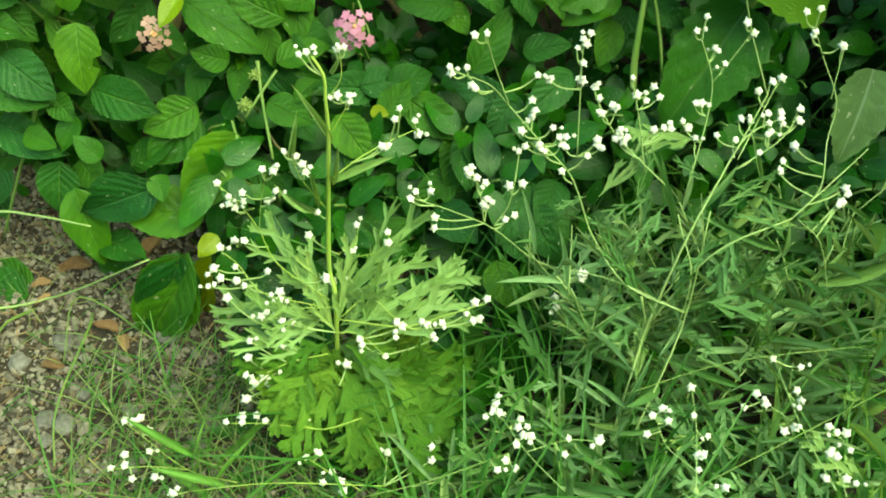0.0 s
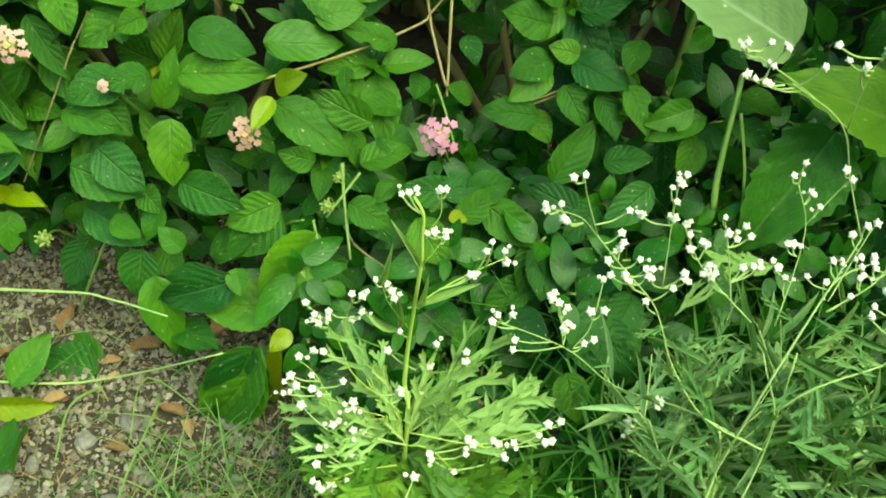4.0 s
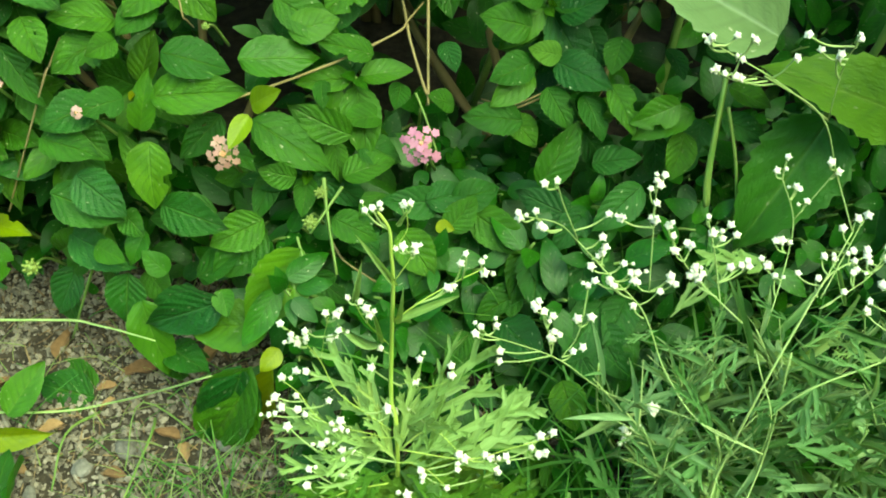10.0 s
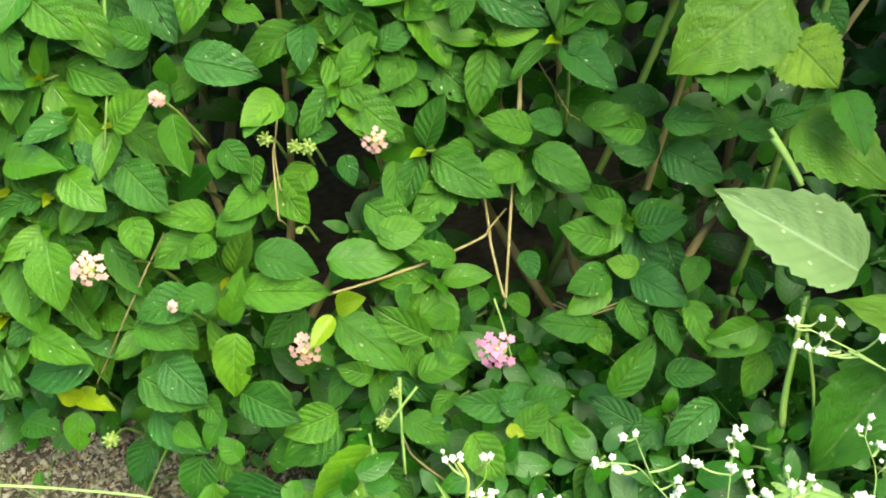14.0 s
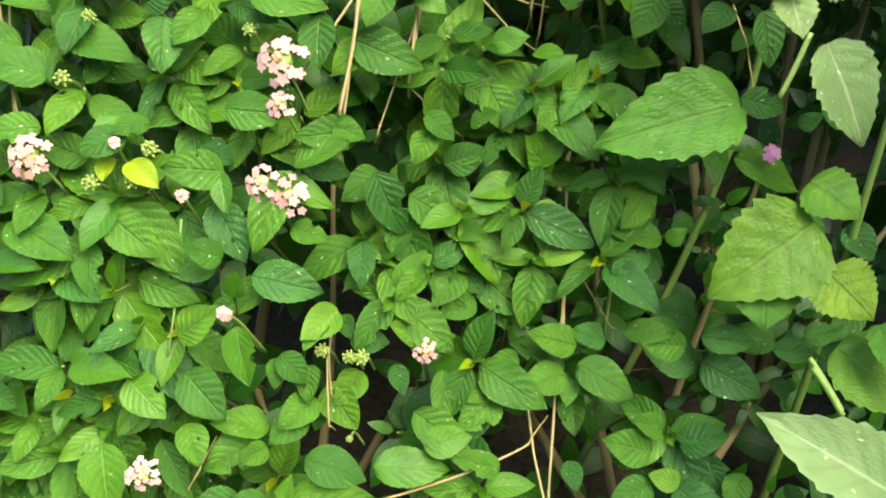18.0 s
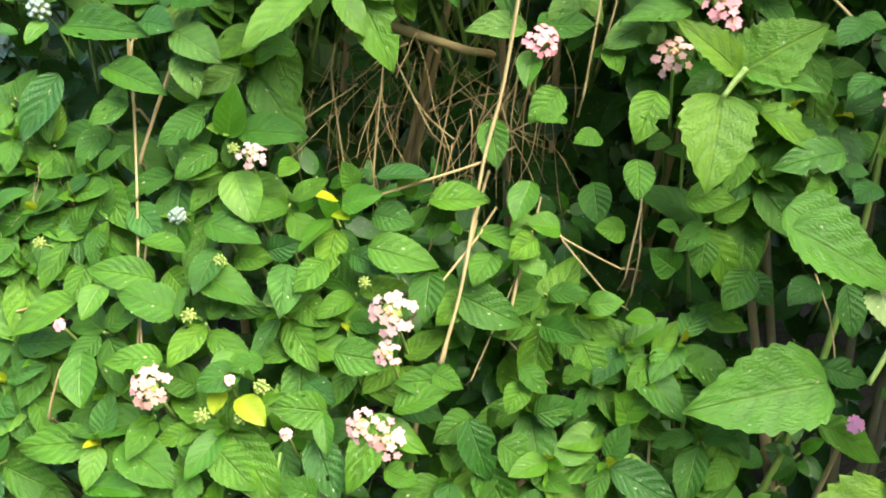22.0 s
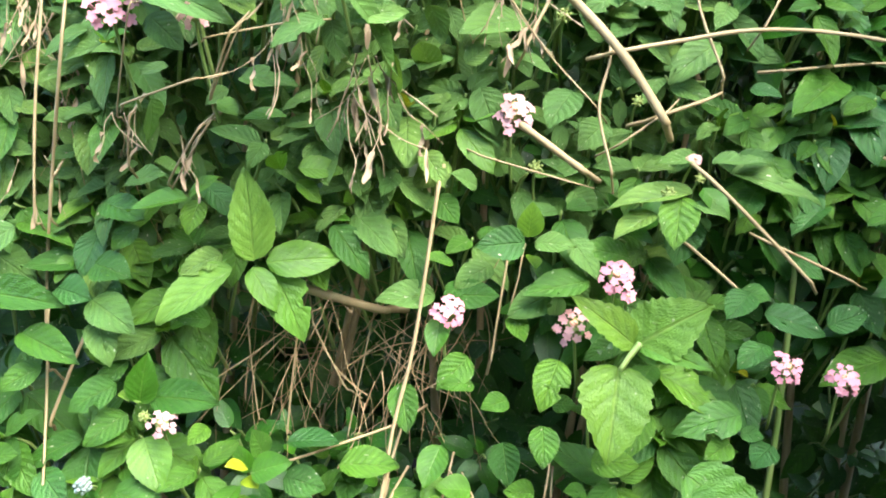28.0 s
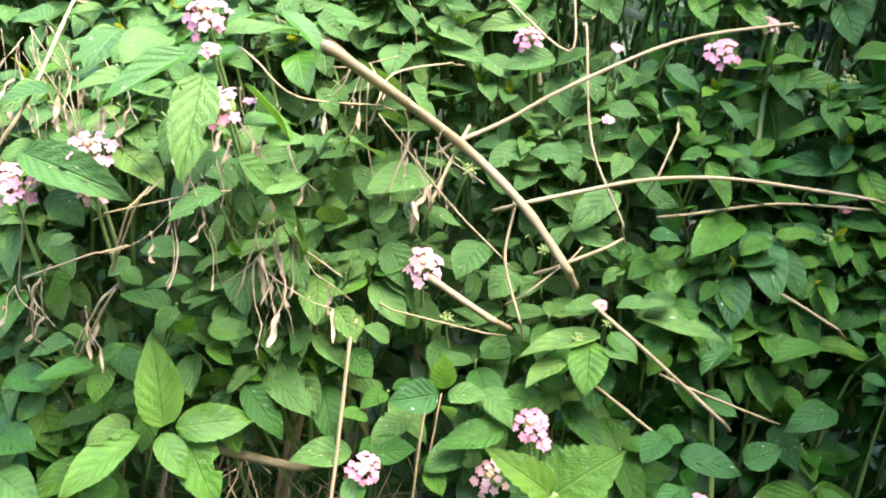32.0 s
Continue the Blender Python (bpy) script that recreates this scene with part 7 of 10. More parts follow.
stem(MID, 'branch', BARK, 0.0018, 0.0010, (-0.081, 0.724, 0.844), (-0.071, 0.712, 0.849), (-0.064, 0.706, 0.853), (-0.030, 0.714, 0.870), (0.011, 0.715, 0.894), (0.091, 0.729, 0.932), (0.171, 0.740, 0.949), (0.178, 0.749, 0.950), (0.190, 0.764, 0.953), knots=0.18)
stem(RIGHT, 'branch', BARK, 0.0016, 0.0012, (-0.038, 0.724, 0.805), (-0.026, 0.710, 0.808), (-0.019, 0.702, 0.810), (0.019, 0.703, 0.819), (0.069, 0.703, 0.829), (0.130, 0.726, 0.832), (0.197, 0.731, 0.825), (0.229, 0.721, 0.820), (0.236, 0.726, 0.819), (0.248, 0.737, 0.818), knots=0.18)
stem(RIGHT, 'branch', BARK, 0.0012, 0.0009, (0.083, 0.736, 0.803), (0.094, 0.726, 0.804), (0.102, 0.721, 0.805), (0.175, 0.748, 0.815), (0.232, 0.736, 0.813), (0.240, 0.742, 0.813), (0.251, 0.753, 0.812), knots=0.18)
stem(MID, 'branch', BARK, 0.0014, 0.0009, (-0.057, 0.740, 0.868), (-0.061, 0.722, 0.858), (-0.064, 0.711, 0.851), (-0.080, 0.693, 0.812), (-0.082, 0.698, 0.805), (-0.087, 0.708, 0.795), knots=0.18)
stem(MID, 'branch', BARK, 0.0007, 0.0005, (-0.119, 0.690, 0.868), (-0.112, 0.680, 0.859), (-0.107, 0.675, 0.854), (-0.068, 0.697, 0.808), (-0.035, 0.690, 0.776), (-0.030, 0.696, 0.771), (-0.021, 0.709, 0.762), knots=0.18)
stem(MID, 'branch', BARK, 0.0011, 0.0008, (-0.021, 0.734, 0.821), (-0.023, 0.716, 0.810), (-0.024, 0.705, 0.802), (-0.029, 0.693, 0.771), (-0.019, 0.678, 0.733), (-0.017, 0.684, 0.726), (-0.014, 0.693, 0.715), knots=0.18)
stem(MID, 'branch', BARK, 0.0014, 0.0010, (-0.008, 0.705, 0.761), (0.003, 0.692, 0.765), (0.011, 0.685, 0.769), (0.035, 0.686, 0.779), (0.043, 0.695, 0.782), (0.054, 0.709, 0.787), knots=0.18)
stem(MID, 'branch', BARK, 0.0007, 0.0006, (-0.028, 0.698, 0.739), (-0.018, 0.686, 0.746), (-0.012, 0.679, 0.751), (0.011, 0.685, 0.769), (0.017, 0.694, 0.773), (0.026, 0.710, 0.781), knots=0.18)
stem(MID, 'branch', BARK, 0.0027, 0.0020, (-0.092, 0.711, 0.764), (-0.082, 0.696, 0.758), (-0.075, 0.687, 0.754), (-0.040, 0.683, 0.732), (-0.033, 0.691, 0.728), (-0.023, 0.703, 0.722), knots=0.18)
stem(MID, 'branch', BARK, 0.0015, 0.0011, (0.030, 0.694, 0.743), (0.038, 0.676, 0.735), (0.043, 0.665, 0.730), (0.064, 0.654, 0.710), (0.100, 0.630, 0.671), (0.105, 0.634, 0.666), (0.112, 0.643, 0.658), knots=0.18)
stem(RIGHT, 'branch', BARK, 0.0010, 0.0007, (0.074, 0.671, 0.694), (0.084, 0.653, 0.689), (0.091, 0.643, 0.686), (0.126, 0.631, 0.669), (0.133, 0.637, 0.665), (0.144, 0.648, 0.660), knots=0.18)
stem(MID, 'branch', BARK, 0.0012, 0.0009, (0.023, 0.692, 0.695), (0.031, 0.672, 0.688), (0.037, 0.661, 0.684), (0.064, 0.644, 0.661), (0.069, 0.649, 0.656), (0.078, 0.658, 0.649), knots=0.18)
stem(MID, 'branch', BARK, 0.0034, 0.0027, (-0.240, 0.677, 0.646), (-0.229, 0.666, 0.643), (-0.222, 0.660, 0.641), (-0.168, 0.675, 0.626), (-0.160, 0.685, 0.624), (-0.149, 0.702, 0.621), knots=0.18)
stem(RIGHT, 'branch', BARK, 0.0011, 0.0009, (0.144, 0.725, 0.757), (0.153, 0.707, 0.751), (0.160, 0.696, 0.747), (0.189, 0.682, 0.726), (0.196, 0.687, 0.722), (0.205, 0.697, 0.715), knots=0.18)
stem(LEFT, 'branch', BARK, 0.0012, 0.0009, (-0.351, 0.751, 0.954), (-0.347, 0.727, 0.948), (-0.345, 0.712, 0.944), (-0.303, 0.577, 0.860), (-0.315, 0.564, 0.826), (-0.317, 0.570, 0.819), (-0.321, 0.580, 0.808), knots=0.18)
stem(MID, 'branch', BARK, 0.0006, 0.0005, (-0.269, 0.584, 0.788), (-0.257, 0.570, 0.791), (-0.250, 0.562, 0.793), (-0.209, 0.562, 0.803), (-0.202, 0.570, 0.805), (-0.190, 0.583, 0.808), knots=0.18)
stem(LEFT, 'branch', BARK, 0.0006, 0.0005, (-0.226, 0.572, 0.813), (-0.231, 0.564, 0.804), (-0.235, 0.560, 0.798), (-0.256, 0.583, 0.762), (-0.259, 0.595, 0.756), (-0.265, 0.615, 0.747), knots=0.18)
stem(LEFT, 'branch', BARK, 0.0007, 0.0005, (-0.325, 0.618, 0.748), (-0.315, 0.599, 0.752), (-0.308, 0.587, 0.754), (-0.261, 0.560, 0.769), (-0.254, 0.564, 0.771), (-0.244, 0.573, 0.775), knots=0.18)
stem(LEFT, 'branch', BARK, 0.0005, 0.0004, (-0.280, 0.554, 0.816), (-0.285, 0.547, 0.807), (-0.288, 0.544, 0.801), (-0.313, 0.587, 0.750), (-0.316, 0.600, 0.745), (-0.321, 0.621, 0.736), knots=0.18)
stem(MID, 'branch', BARK, 0.0007, 0.0005, (-0.190, 0.592, 0.891), (-0.181, 0.583, 0.884), (-0.176, 0.578, 0.880), (-0.155, 0.590, 0.863), (-0.117, 0.661, 0.870), (-0.114, 0.676, 0.871), (-0.108, 0.700, 0.872), knots=0.18)
stem(MID, 'branch', BARK, 0.0009, 0.0006, (-0.123, 0.670, 0.858), (-0.119, 0.664, 0.866), (-0.117, 0.661, 0.872), (-0.109, 0.683, 0.895), (-0.074, 0.720, 0.910), (-0.069, 0.734, 0.912), (-0.061, 0.756, 0.916), knots=0.18)
stem(LEFT, 'branch', BARK, 0.0008, 0.0005, (-0.254, 0.609, 0.757), (-0.260, 0.601, 0.749), (-0.264, 0.597, 0.743), (-0.294, 0.625, 0.703), (-0.299, 0.637, 0.698), (-0.305, 0.657, 0.689), knots=0.18)
stem(MID, 'branch', BARK, 0.0010, 0.0007, (0.099, 0.748, 0.880), (0.094, 0.730, 0.870), (0.091, 0.719, 0.863), (0.077, 0.706, 0.834), (0.074, 0.711, 0.827), (0.070, 0.720, 0.817), knots=0.18)
stem(MID, 'branch', BARK, 0.0010, 0.0009, (0.025, 0.764, 0.957), (0.026, 0.748, 0.946), (0.027, 0.738, 0.938), (0.031, 0.721, 0.857), (0.051, 0.703, 0.801), (0.053, 0.709, 0.794), (0.057, 0.720, 0.783), knots=0.18)
stem(MID, 'branch', BARK, 0.0010, 0.0008, (-0.048, 0.769, 0.975), (-0.038, 0.754, 0.968), (-0.032, 0.744, 0.963), (0.014, 0.735, 0.924), (0.018, 0.744, 0.964), (0.019, 0.754, 0.972), (0.020, 0.770, 0.983), knots=0.18)
stem(LEFT, 'branch', BARK, 0.0012, 0.0010, (-0.396, 0.720, 0.865), (-0.394, 0.699, 0.855), (-0.392, 0.686, 0.849), (-0.376, 0.644, 0.794), (-0.394, 0.666, 0.705), (-0.388, 0.649, 0.638), (-0.378, 0.631, 0.581), (-0.376, 0.636, 0.574), (-0.374, 0.647, 0.563), knots=0.18)
stem(LEFT, 'branch', BARK, 0.0011, 0.0009, (-0.422, 0.731, 0.872), (-0.420, 0.711, 0.861), (-0.418, 0.700, 0.854), (-0.406, 0.671, 0.795), (-0.406, 0.665, 0.742), (-0.398, 0.651, 0.675), (-0.397, 0.657, 0.668), (-0.396, 0.669, 0.656), knots=0.18)
stem(LEFT, 'branch', BARK, 0.0009, 0.0006, (-0.259, 0.607, 0.754), (-0.265, 0.599, 0.746), (-0.269, 0.595, 0.740), (-0.293, 0.618, 0.709), (-0.297, 0.630, 0.703), (-0.303, 0.650, 0.695), knots=0.18)
stem(LEFT, 'branch', BARK, 0.0009, 0.0006, (-0.308, 0.614, 0.760), (-0.311, 0.606, 0.750), (-0.313, 0.603, 0.744), (-0.321, 0.621, 0.717), (-0.323, 0.633, 0.710), (-0.326, 0.654, 0.701), knots=0.18)
stem(LEFT, 'branch', BARK, 0.0007, 0.0005, (-0.233, 0.573, 0.808), (-0.238, 0.565, 0.799), (-0.241, 0.562, 0.793), (-0.257, 0.583, 0.762), (-0.260, 0.596, 0.756), (-0.265, 0.616, 0.747), knots=0.18)
stem(MID, 'branch', BARK, 0.0007, 0.0005, (-0.120, 0.702, 0.739), (-0.109, 0.688, 0.736), (-0.101, 0.680, 0.734), (-0.045, 0.680, 0.722), (-0.037, 0.688, 0.720), (-0.026, 0.702, 0.717), knots=0.18)
stem(MID, 'branch', BARK, 0.0014, 0.0010, (-0.130, 0.691, 0.726), (-0.131, 0.673, 0.714), (-0.131, 0.662, 0.707), (-0.136, 0.631, 0.614), (-0.144, 0.617, 0.562), (-0.148, 0.583, 0.495), (-0.155, 0.563, 0.454), (-0.157, 0.568, 0.447), (-0.159, 0.577, 0.436), knots=0.18)
stem(MID, 'branch', BARK, 0.0010, 0.0008, (-0.222, 0.620, 0.535), (-0.211, 0.609, 0.539), (-0.204, 0.604, 0.541), (-0.144, 0.621, 0.563), (-0.137, 0.631, 0.565), (-0.126, 0.649, 0.569), knots=0.18)
stem(LEFT, 'branch', BARK, 0.0007, 0.0005, (-0.275, 0.680, 0.649), (-0.275, 0.666, 0.637), (-0.276, 0.657, 0.629), (-0.278, 0.654, 0.579), (-0.279, 0.662, 0.571), (-0.279, 0.675, 0.559), knots=0.18)
stem(LEFT, 'branch', BARK, 0.0009, 0.0006, (-0.219, 0.692, 0.633), (-0.219, 0.675, 0.621), (-0.219, 0.666, 0.613), (-0.220, 0.653, 0.545), (-0.220, 0.660, 0.537), (-0.220, 0.672, 0.525), knots=0.18)
stem(LEFT, 'branch', BARK, 0.0007, 0.0005, (-0.260, 0.696, 0.621), (-0.257, 0.680, 0.609), (-0.255, 0.671, 0.602), (-0.244, 0.663, 0.548), (-0.242, 0.670, 0.540), (-0.240, 0.682, 0.529), knots=0.18)
stem(MID, 'branch', BARK, 0.0007, 0.0006, (-0.218, 0.691, 0.627), (-0.212, 0.677, 0.617), (-0.208, 0.669, 0.610), (-0.186, 0.668, 0.572), (-0.182, 0.676, 0.565), (-0.176, 0.690, 0.555), knots=0.18)
stem(MID, 'branch', BARK, 0.0005, 0.0005, (-0.170, 0.719, 0.632), (-0.171, 0.701, 0.621), (-0.172, 0.690, 0.613), (-0.180, 0.667, 0.541), (-0.181, 0.672, 0.533), (-0.182, 0.683, 0.522), knots=0.18)
stem(LEFT, 'branch', BARK, 0.0010, 0.0009, (-0.383, 0.664, 0.631), (-0.381, 0.646, 0.620), (-0.380, 0.636, 0.612), (-0.370, 0.615, 0.552), (-0.344, 0.557, 0.445), (-0.342, 0.561, 0.438), (-0.340, 0.570, 0.427), knots=0.18)
stem(LEFT, 'branch', BARK, 0.0014, 0.0011, (-0.349, 0.662, 0.618), (-0.352, 0.644, 0.607), (-0.354, 0.634, 0.600), (-0.368, 0.619, 0.548), (-0.370, 0.624, 0.540), (-0.373, 0.635, 0.529), knots=0.18)
stem(LEFT, 'branch', BARK, 0.0015, 0.0012, (-0.497, 0.724, 0.784), (-0.495, 0.707, 0.773), (-0.493, 0.697, 0.766), (-0.484, 0.685, 0.724), (-0.475, 0.675, 0.690), (-0.463, 0.661, 0.642), (-0.461, 0.667, 0.634), (-0.459, 0.678, 0.623), knots=0.18)
stem(LEFT, 'branch', BARK, 0.0010, 0.0008, (-0.397, 0.691, 0.714), (-0.395, 0.674, 0.703), (-0.394, 0.664, 0.695), (-0.391, 0.659, 0.673), (-0.389, 0.665, 0.666), (-0.387, 0.676, 0.654), knots=0.18)
stem(MID, 'branch', BARK, 0.0010, 0.0008, (-0.113, 0.635, 0.516), (-0.114, 0.616, 0.505), (-0.115, 0.604, 0.498), (-0.118, 0.589, 0.465), (-0.119, 0.594, 0.458), (-0.120, 0.603, 0.447), knots=0.18)
stem(MID, 'branch', BARK, 0.0008, 0.0005, (-0.107, 0.637, 0.528), (-0.096, 0.622, 0.523), (-0.089, 0.613, 0.520), (-0.055, 0.609, 0.506), (-0.048, 0.616, 0.503), (-0.037, 0.629, 0.498), knots=0.18)
stem(MID, 'branch', BARK, 0.0008, 0.0006, (-0.042, 0.651, 0.556), (-0.043, 0.633, 0.544), (-0.044, 0.623, 0.536), (-0.048, 0.613, 0.502), (-0.048, 0.619, 0.494), (-0.050, 0.630, 0.482), knots=0.18)
stem(LEFT, 'branch', BARK, 0.0011, 0.0008, (-0.404, 0.558, 0.377), (-0.400, 0.545, 0.389), (-0.398, 0.538, 0.396), (-0.390, 0.539, 0.424), (-0.388, 0.548, 0.432), (-0.384, 0.563, 0.443), knots=0.18)
stem(LEFT, 'branch', BARK, 0.0007, 0.0005, (-0.289, 0.678, 0.559), (-0.280, 0.665, 0.566), (-0.273, 0.658, 0.571), (-0.256, 0.660, 0.584), (-0.250, 0.669, 0.588), (-0.240, 0.684, 0.596), knots=0.18)
stem(MID, 'branch', BARK, 0.0008, 0.0006, (-0.157, 0.692, 0.557), (-0.152, 0.681, 0.568), (-0.148, 0.674, 0.574), (-0.134, 0.680, 0.598), (-0.131, 0.690, 0.605), (-0.125, 0.707, 0.615), knots=0.18)
stem(LEFT, 'branch', BARK, 0.0005, 0.0003, (-0.296, 0.677, 0.527), (-0.289, 0.666, 0.535), (-0.283, 0.659, 0.541), (-0.254, 0.669, 0.574), (-0.239, 0.672, 0.591), (-0.234, 0.680, 0.597), (-0.226, 0.696, 0.606), knots=0.18)
stem(MID, 'branch', BARK, 0.0009, 0.0008, (-0.081, 0.690, 0.665), (-0.082, 0.672, 0.654), (-0.083, 0.662, 0.646), (-0.086, 0.649, 0.608), (-0.087, 0.654, 0.600), (-0.088, 0.664, 0.589), knots=0.18)
stem(LEFT, 'branch', BARK, 0.0010, 0.0008, (-0.481, 0.610, 0.430), (-0.471, 0.593, 0.434), (-0.463, 0.583, 0.437), (-0.409, 0.570, 0.458), (-0.402, 0.576, 0.461), (-0.391, 0.587, 0.465), knots=0.18)
stem(MID, 'branch', BARK, 0.0007, 0.0006, (-0.070, 0.690, 0.677), (-0.072, 0.672, 0.665), (-0.073, 0.661, 0.658), (-0.077, 0.654, 0.637), (-0.078, 0.659, 0.630), (-0.080, 0.669, 0.618), knots=0.18)
stem(MID, 'branch', BARK, 0.0009, 0.0007, (-0.134, 0.632, 0.531), (-0.140, 0.612, 0.523), (-0.144, 0.600, 0.517), (-0.174, 0.573, 0.476), (-0.178, 0.577, 0.471), (-0.184, 0.585, 0.462), knots=0.18)
stem(MID, 'branch', BARK, 0.0009, 0.0007, (-0.146, 0.632, 0.521), (-0.147, 0.613, 0.510), (-0.148, 0.601, 0.503), (-0.155, 0.575, 0.448), (-0.156, 0.580, 0.441), (-0.157, 0.589, 0.430), knots=0.18)
stem(MID, 'branch', BARK, 0.0007, 0.0005, (-0.109, 0.643, 0.512), (-0.113, 0.624, 0.502), (-0.115, 0.613, 0.495), (-0.136, 0.586, 0.434), (-0.138, 0.591, 0.427), (-0.142, 0.600, 0.417), knots=0.18)
stem(MID, 'branch', BARK, 0.0011, 0.0009, (-0.020, 0.627, 0.403), (-0.020, 0.610, 0.392), (-0.019, 0.600, 0.384), (-0.015, 0.579, 0.293), (-0.015, 0.585, 0.285), (-0.014, 0.596, 0.274), knots=0.18)
stem(MID, 'branch', BARK, 0.0006, 0.0004, (-0.024, 0.620, 0.360), (-0.018, 0.603, 0.351), (-0.013, 0.593, 0.344), (0.014, 0.580, 0.304), (0.018, 0.586, 0.297), (0.025, 0.597, 0.287), knots=0.18)
stem(MID, 'branch', BARK, 0.0010, 0.0009, (-0.142, 0.651, 0.550), (-0.144, 0.631, 0.540), (-0.145, 0.619, 0.533), (-0.147, 0.610, 0.518), (-0.148, 0.614, 0.511), (-0.150, 0.622, 0.501), knots=0.18)
stem(LEFT, 'branch', BARK, 0.0010, 0.0008, (-0.357, 0.627, 0.517), (-0.355, 0.607, 0.506), (-0.355, 0.595, 0.500), (-0.348, 0.561, 0.444), (-0.347, 0.565, 0.437), (-0.346, 0.573, 0.426), knots=0.18)
stem(MID, 'branch', BARK, 0.0008, 0.0006, (-0.106, 0.656, 0.534), (-0.108, 0.636, 0.523), (-0.110, 0.625, 0.516), (-0.117, 0.604, 0.476), (-0.119, 0.608, 0.469), (-0.121, 0.617, 0.459), knots=0.18)
stem(MID, 'branch', BARK, 0.0007, 0.0005, (-0.145, 0.619, 0.481), (-0.136, 0.605, 0.473), (-0.130, 0.597, 0.467), (-0.091, 0.598, 0.428), (-0.085, 0.606, 0.422), (-0.077, 0.620, 0.414), knots=0.18)
stem(MID, 'branch', BARK, 0.0008, 0.0006, (-0.099, 0.641, 0.526), (-0.091, 0.625, 0.518), (-0.085, 0.615, 0.513), (-0.056, 0.608, 0.485), (-0.050, 0.615, 0.479), (-0.042, 0.626, 0.471), knots=0.18)
stem(MID, 'branch', BARK, 0.0008, 0.0006, (-0.039, 0.653, 0.531), (-0.040, 0.636, 0.520), (-0.040, 0.626, 0.512), (-0.042, 0.620, 0.486), (-0.043, 0.626, 0.478), (-0.043, 0.637, 0.466), knots=0.18)
stem(MID, 'branch', BARK, 0.0007, 0.0006, (0.076, 0.643, 0.500), (0.079, 0.626, 0.489), (0.081, 0.616, 0.482), (0.088, 0.610, 0.455), (0.089, 0.616, 0.448), (0.092, 0.627, 0.436), knots=0.18)
stem(MID, 'branch', BARK, 0.0007, 0.0005, (-0.166, 0.560, 0.313), (-0.165, 0.541, 0.302), (-0.165, 0.530, 0.295), (-0.163, 0.516, 0.262), (-0.163, 0.521, 0.254), (-0.162, 0.530, 0.243), knots=0.18)
stem(MID, 'branch', BARK, 0.0011, 0.0009, (-0.018, 0.610, 0.338), (-0.018, 0.592, 0.327), (-0.017, 0.582, 0.319), (-0.017, 0.577, 0.303), (-0.017, 0.583, 0.295), (-0.017, 0.593, 0.283), knots=0.18)
stem(MID, 'branch', BARK, 0.0011, 0.0008, (-0.019, 0.590, 0.279), (-0.019, 0.569, 0.269), (-0.019, 0.557, 0.262), (-0.021, 0.518, 0.197), (-0.021, 0.521, 0.190), (-0.022, 0.529, 0.180), knots=0.18)
stem(MID, 'branch', BARK, 0.0011, 0.0007, (-0.153, 0.508, 0.213), (-0.142, 0.498, 0.215), (-0.135, 0.493, 0.217), (-0.080, 0.512, 0.226), (-0.040, 0.532, 0.234), (-0.033, 0.543, 0.235), (-0.022, 0.563, 0.237), knots=0.18)
stem(MID, 'branch', BARK, 0.0011, 0.0009, (-0.036, 0.567, 0.242), (-0.033, 0.547, 0.232), (-0.031, 0.535, 0.225), (-0.023, 0.519, 0.200), (-0.021, 0.523, 0.194), (-0.018, 0.531, 0.184), knots=0.18)
stem(MID, 'branch', BARK, 0.0007, 0.0005, (0.015, 0.537, 0.178), (0.025, 0.524, 0.183), (0.032, 0.516, 0.187), (0.062, 0.518, 0.202), (0.069, 0.527, 0.206), (0.080, 0.541, 0.211), knots=0.18)
stem(LEFT, 'branch', BARK, 0.0007, 0.0005, (-0.234, 0.509, 0.251), (-0.240, 0.495, 0.241), (-0.244, 0.487, 0.234), (-0.296, 0.490, 0.140), (-0.300, 0.499, 0.133), (-0.306, 0.513, 0.122), knots=0.18)
stem(MID, 'branch', BARK, 0.0005, 0.0005, (-0.165, 0.561, 0.319), (-0.164, 0.543, 0.307), (-0.164, 0.532, 0.300), (-0.162, 0.524, 0.278), (-0.162, 0.529, 0.271), (-0.161, 0.539, 0.259), knots=0.18)
stem(MID, 'branch', BARK, 0.0009, 0.0006, (-0.094, 0.481, 0.120), (-0.085, 0.464, 0.113), (-0.078, 0.455, 0.109), (-0.056, 0.449, 0.093), (-0.050, 0.455, 0.089), (-0.040, 0.466, 0.082), knots=0.18)
stem(MID, 'branch', BARK, 0.0009, 0.0006, (0.013, 0.540, 0.173), (0.024, 0.526, 0.179), (0.031, 0.518, 0.182), (0.069, 0.519, 0.201), (0.076, 0.527, 0.205), (0.087, 0.542, 0.210), knots=0.18)
stem(MID, 'shoot', SHOOT, 0.0009, 0.0007, (-0.029, 0.503, 0.209), (-0.017, 0.483, 0.177))
stem(MID, 'shoot', SHOOT, 0.0011, 0.0009, (-0.076, 0.463, 0.169), (-0.097, 0.443, 0.149))
stem(MID, 'shoot', SHOOT, 0.0014, 0.0010, (-0.087, 0.465, 0.175), (-0.086, 0.452, 0.158), (-0.082, 0.428, 0.127))
stem(MID, 'shoot', SHOOT, 0.0010, 0.0009, (-0.105, 0.442, 0.148), (-0.100, 0.428, 0.130))
stem(LEFT, 'shoot', SHOOT, 0.0010, 0.0008, (-0.248, 0.538, 0.390), (-0.258, 0.511, 0.310))
stem(LEFT, 'shoot', SHOOT, 0.0011, 0.0009, (-0.229, 0.470, 0.140), (-0.285, 0.468, 0.027))
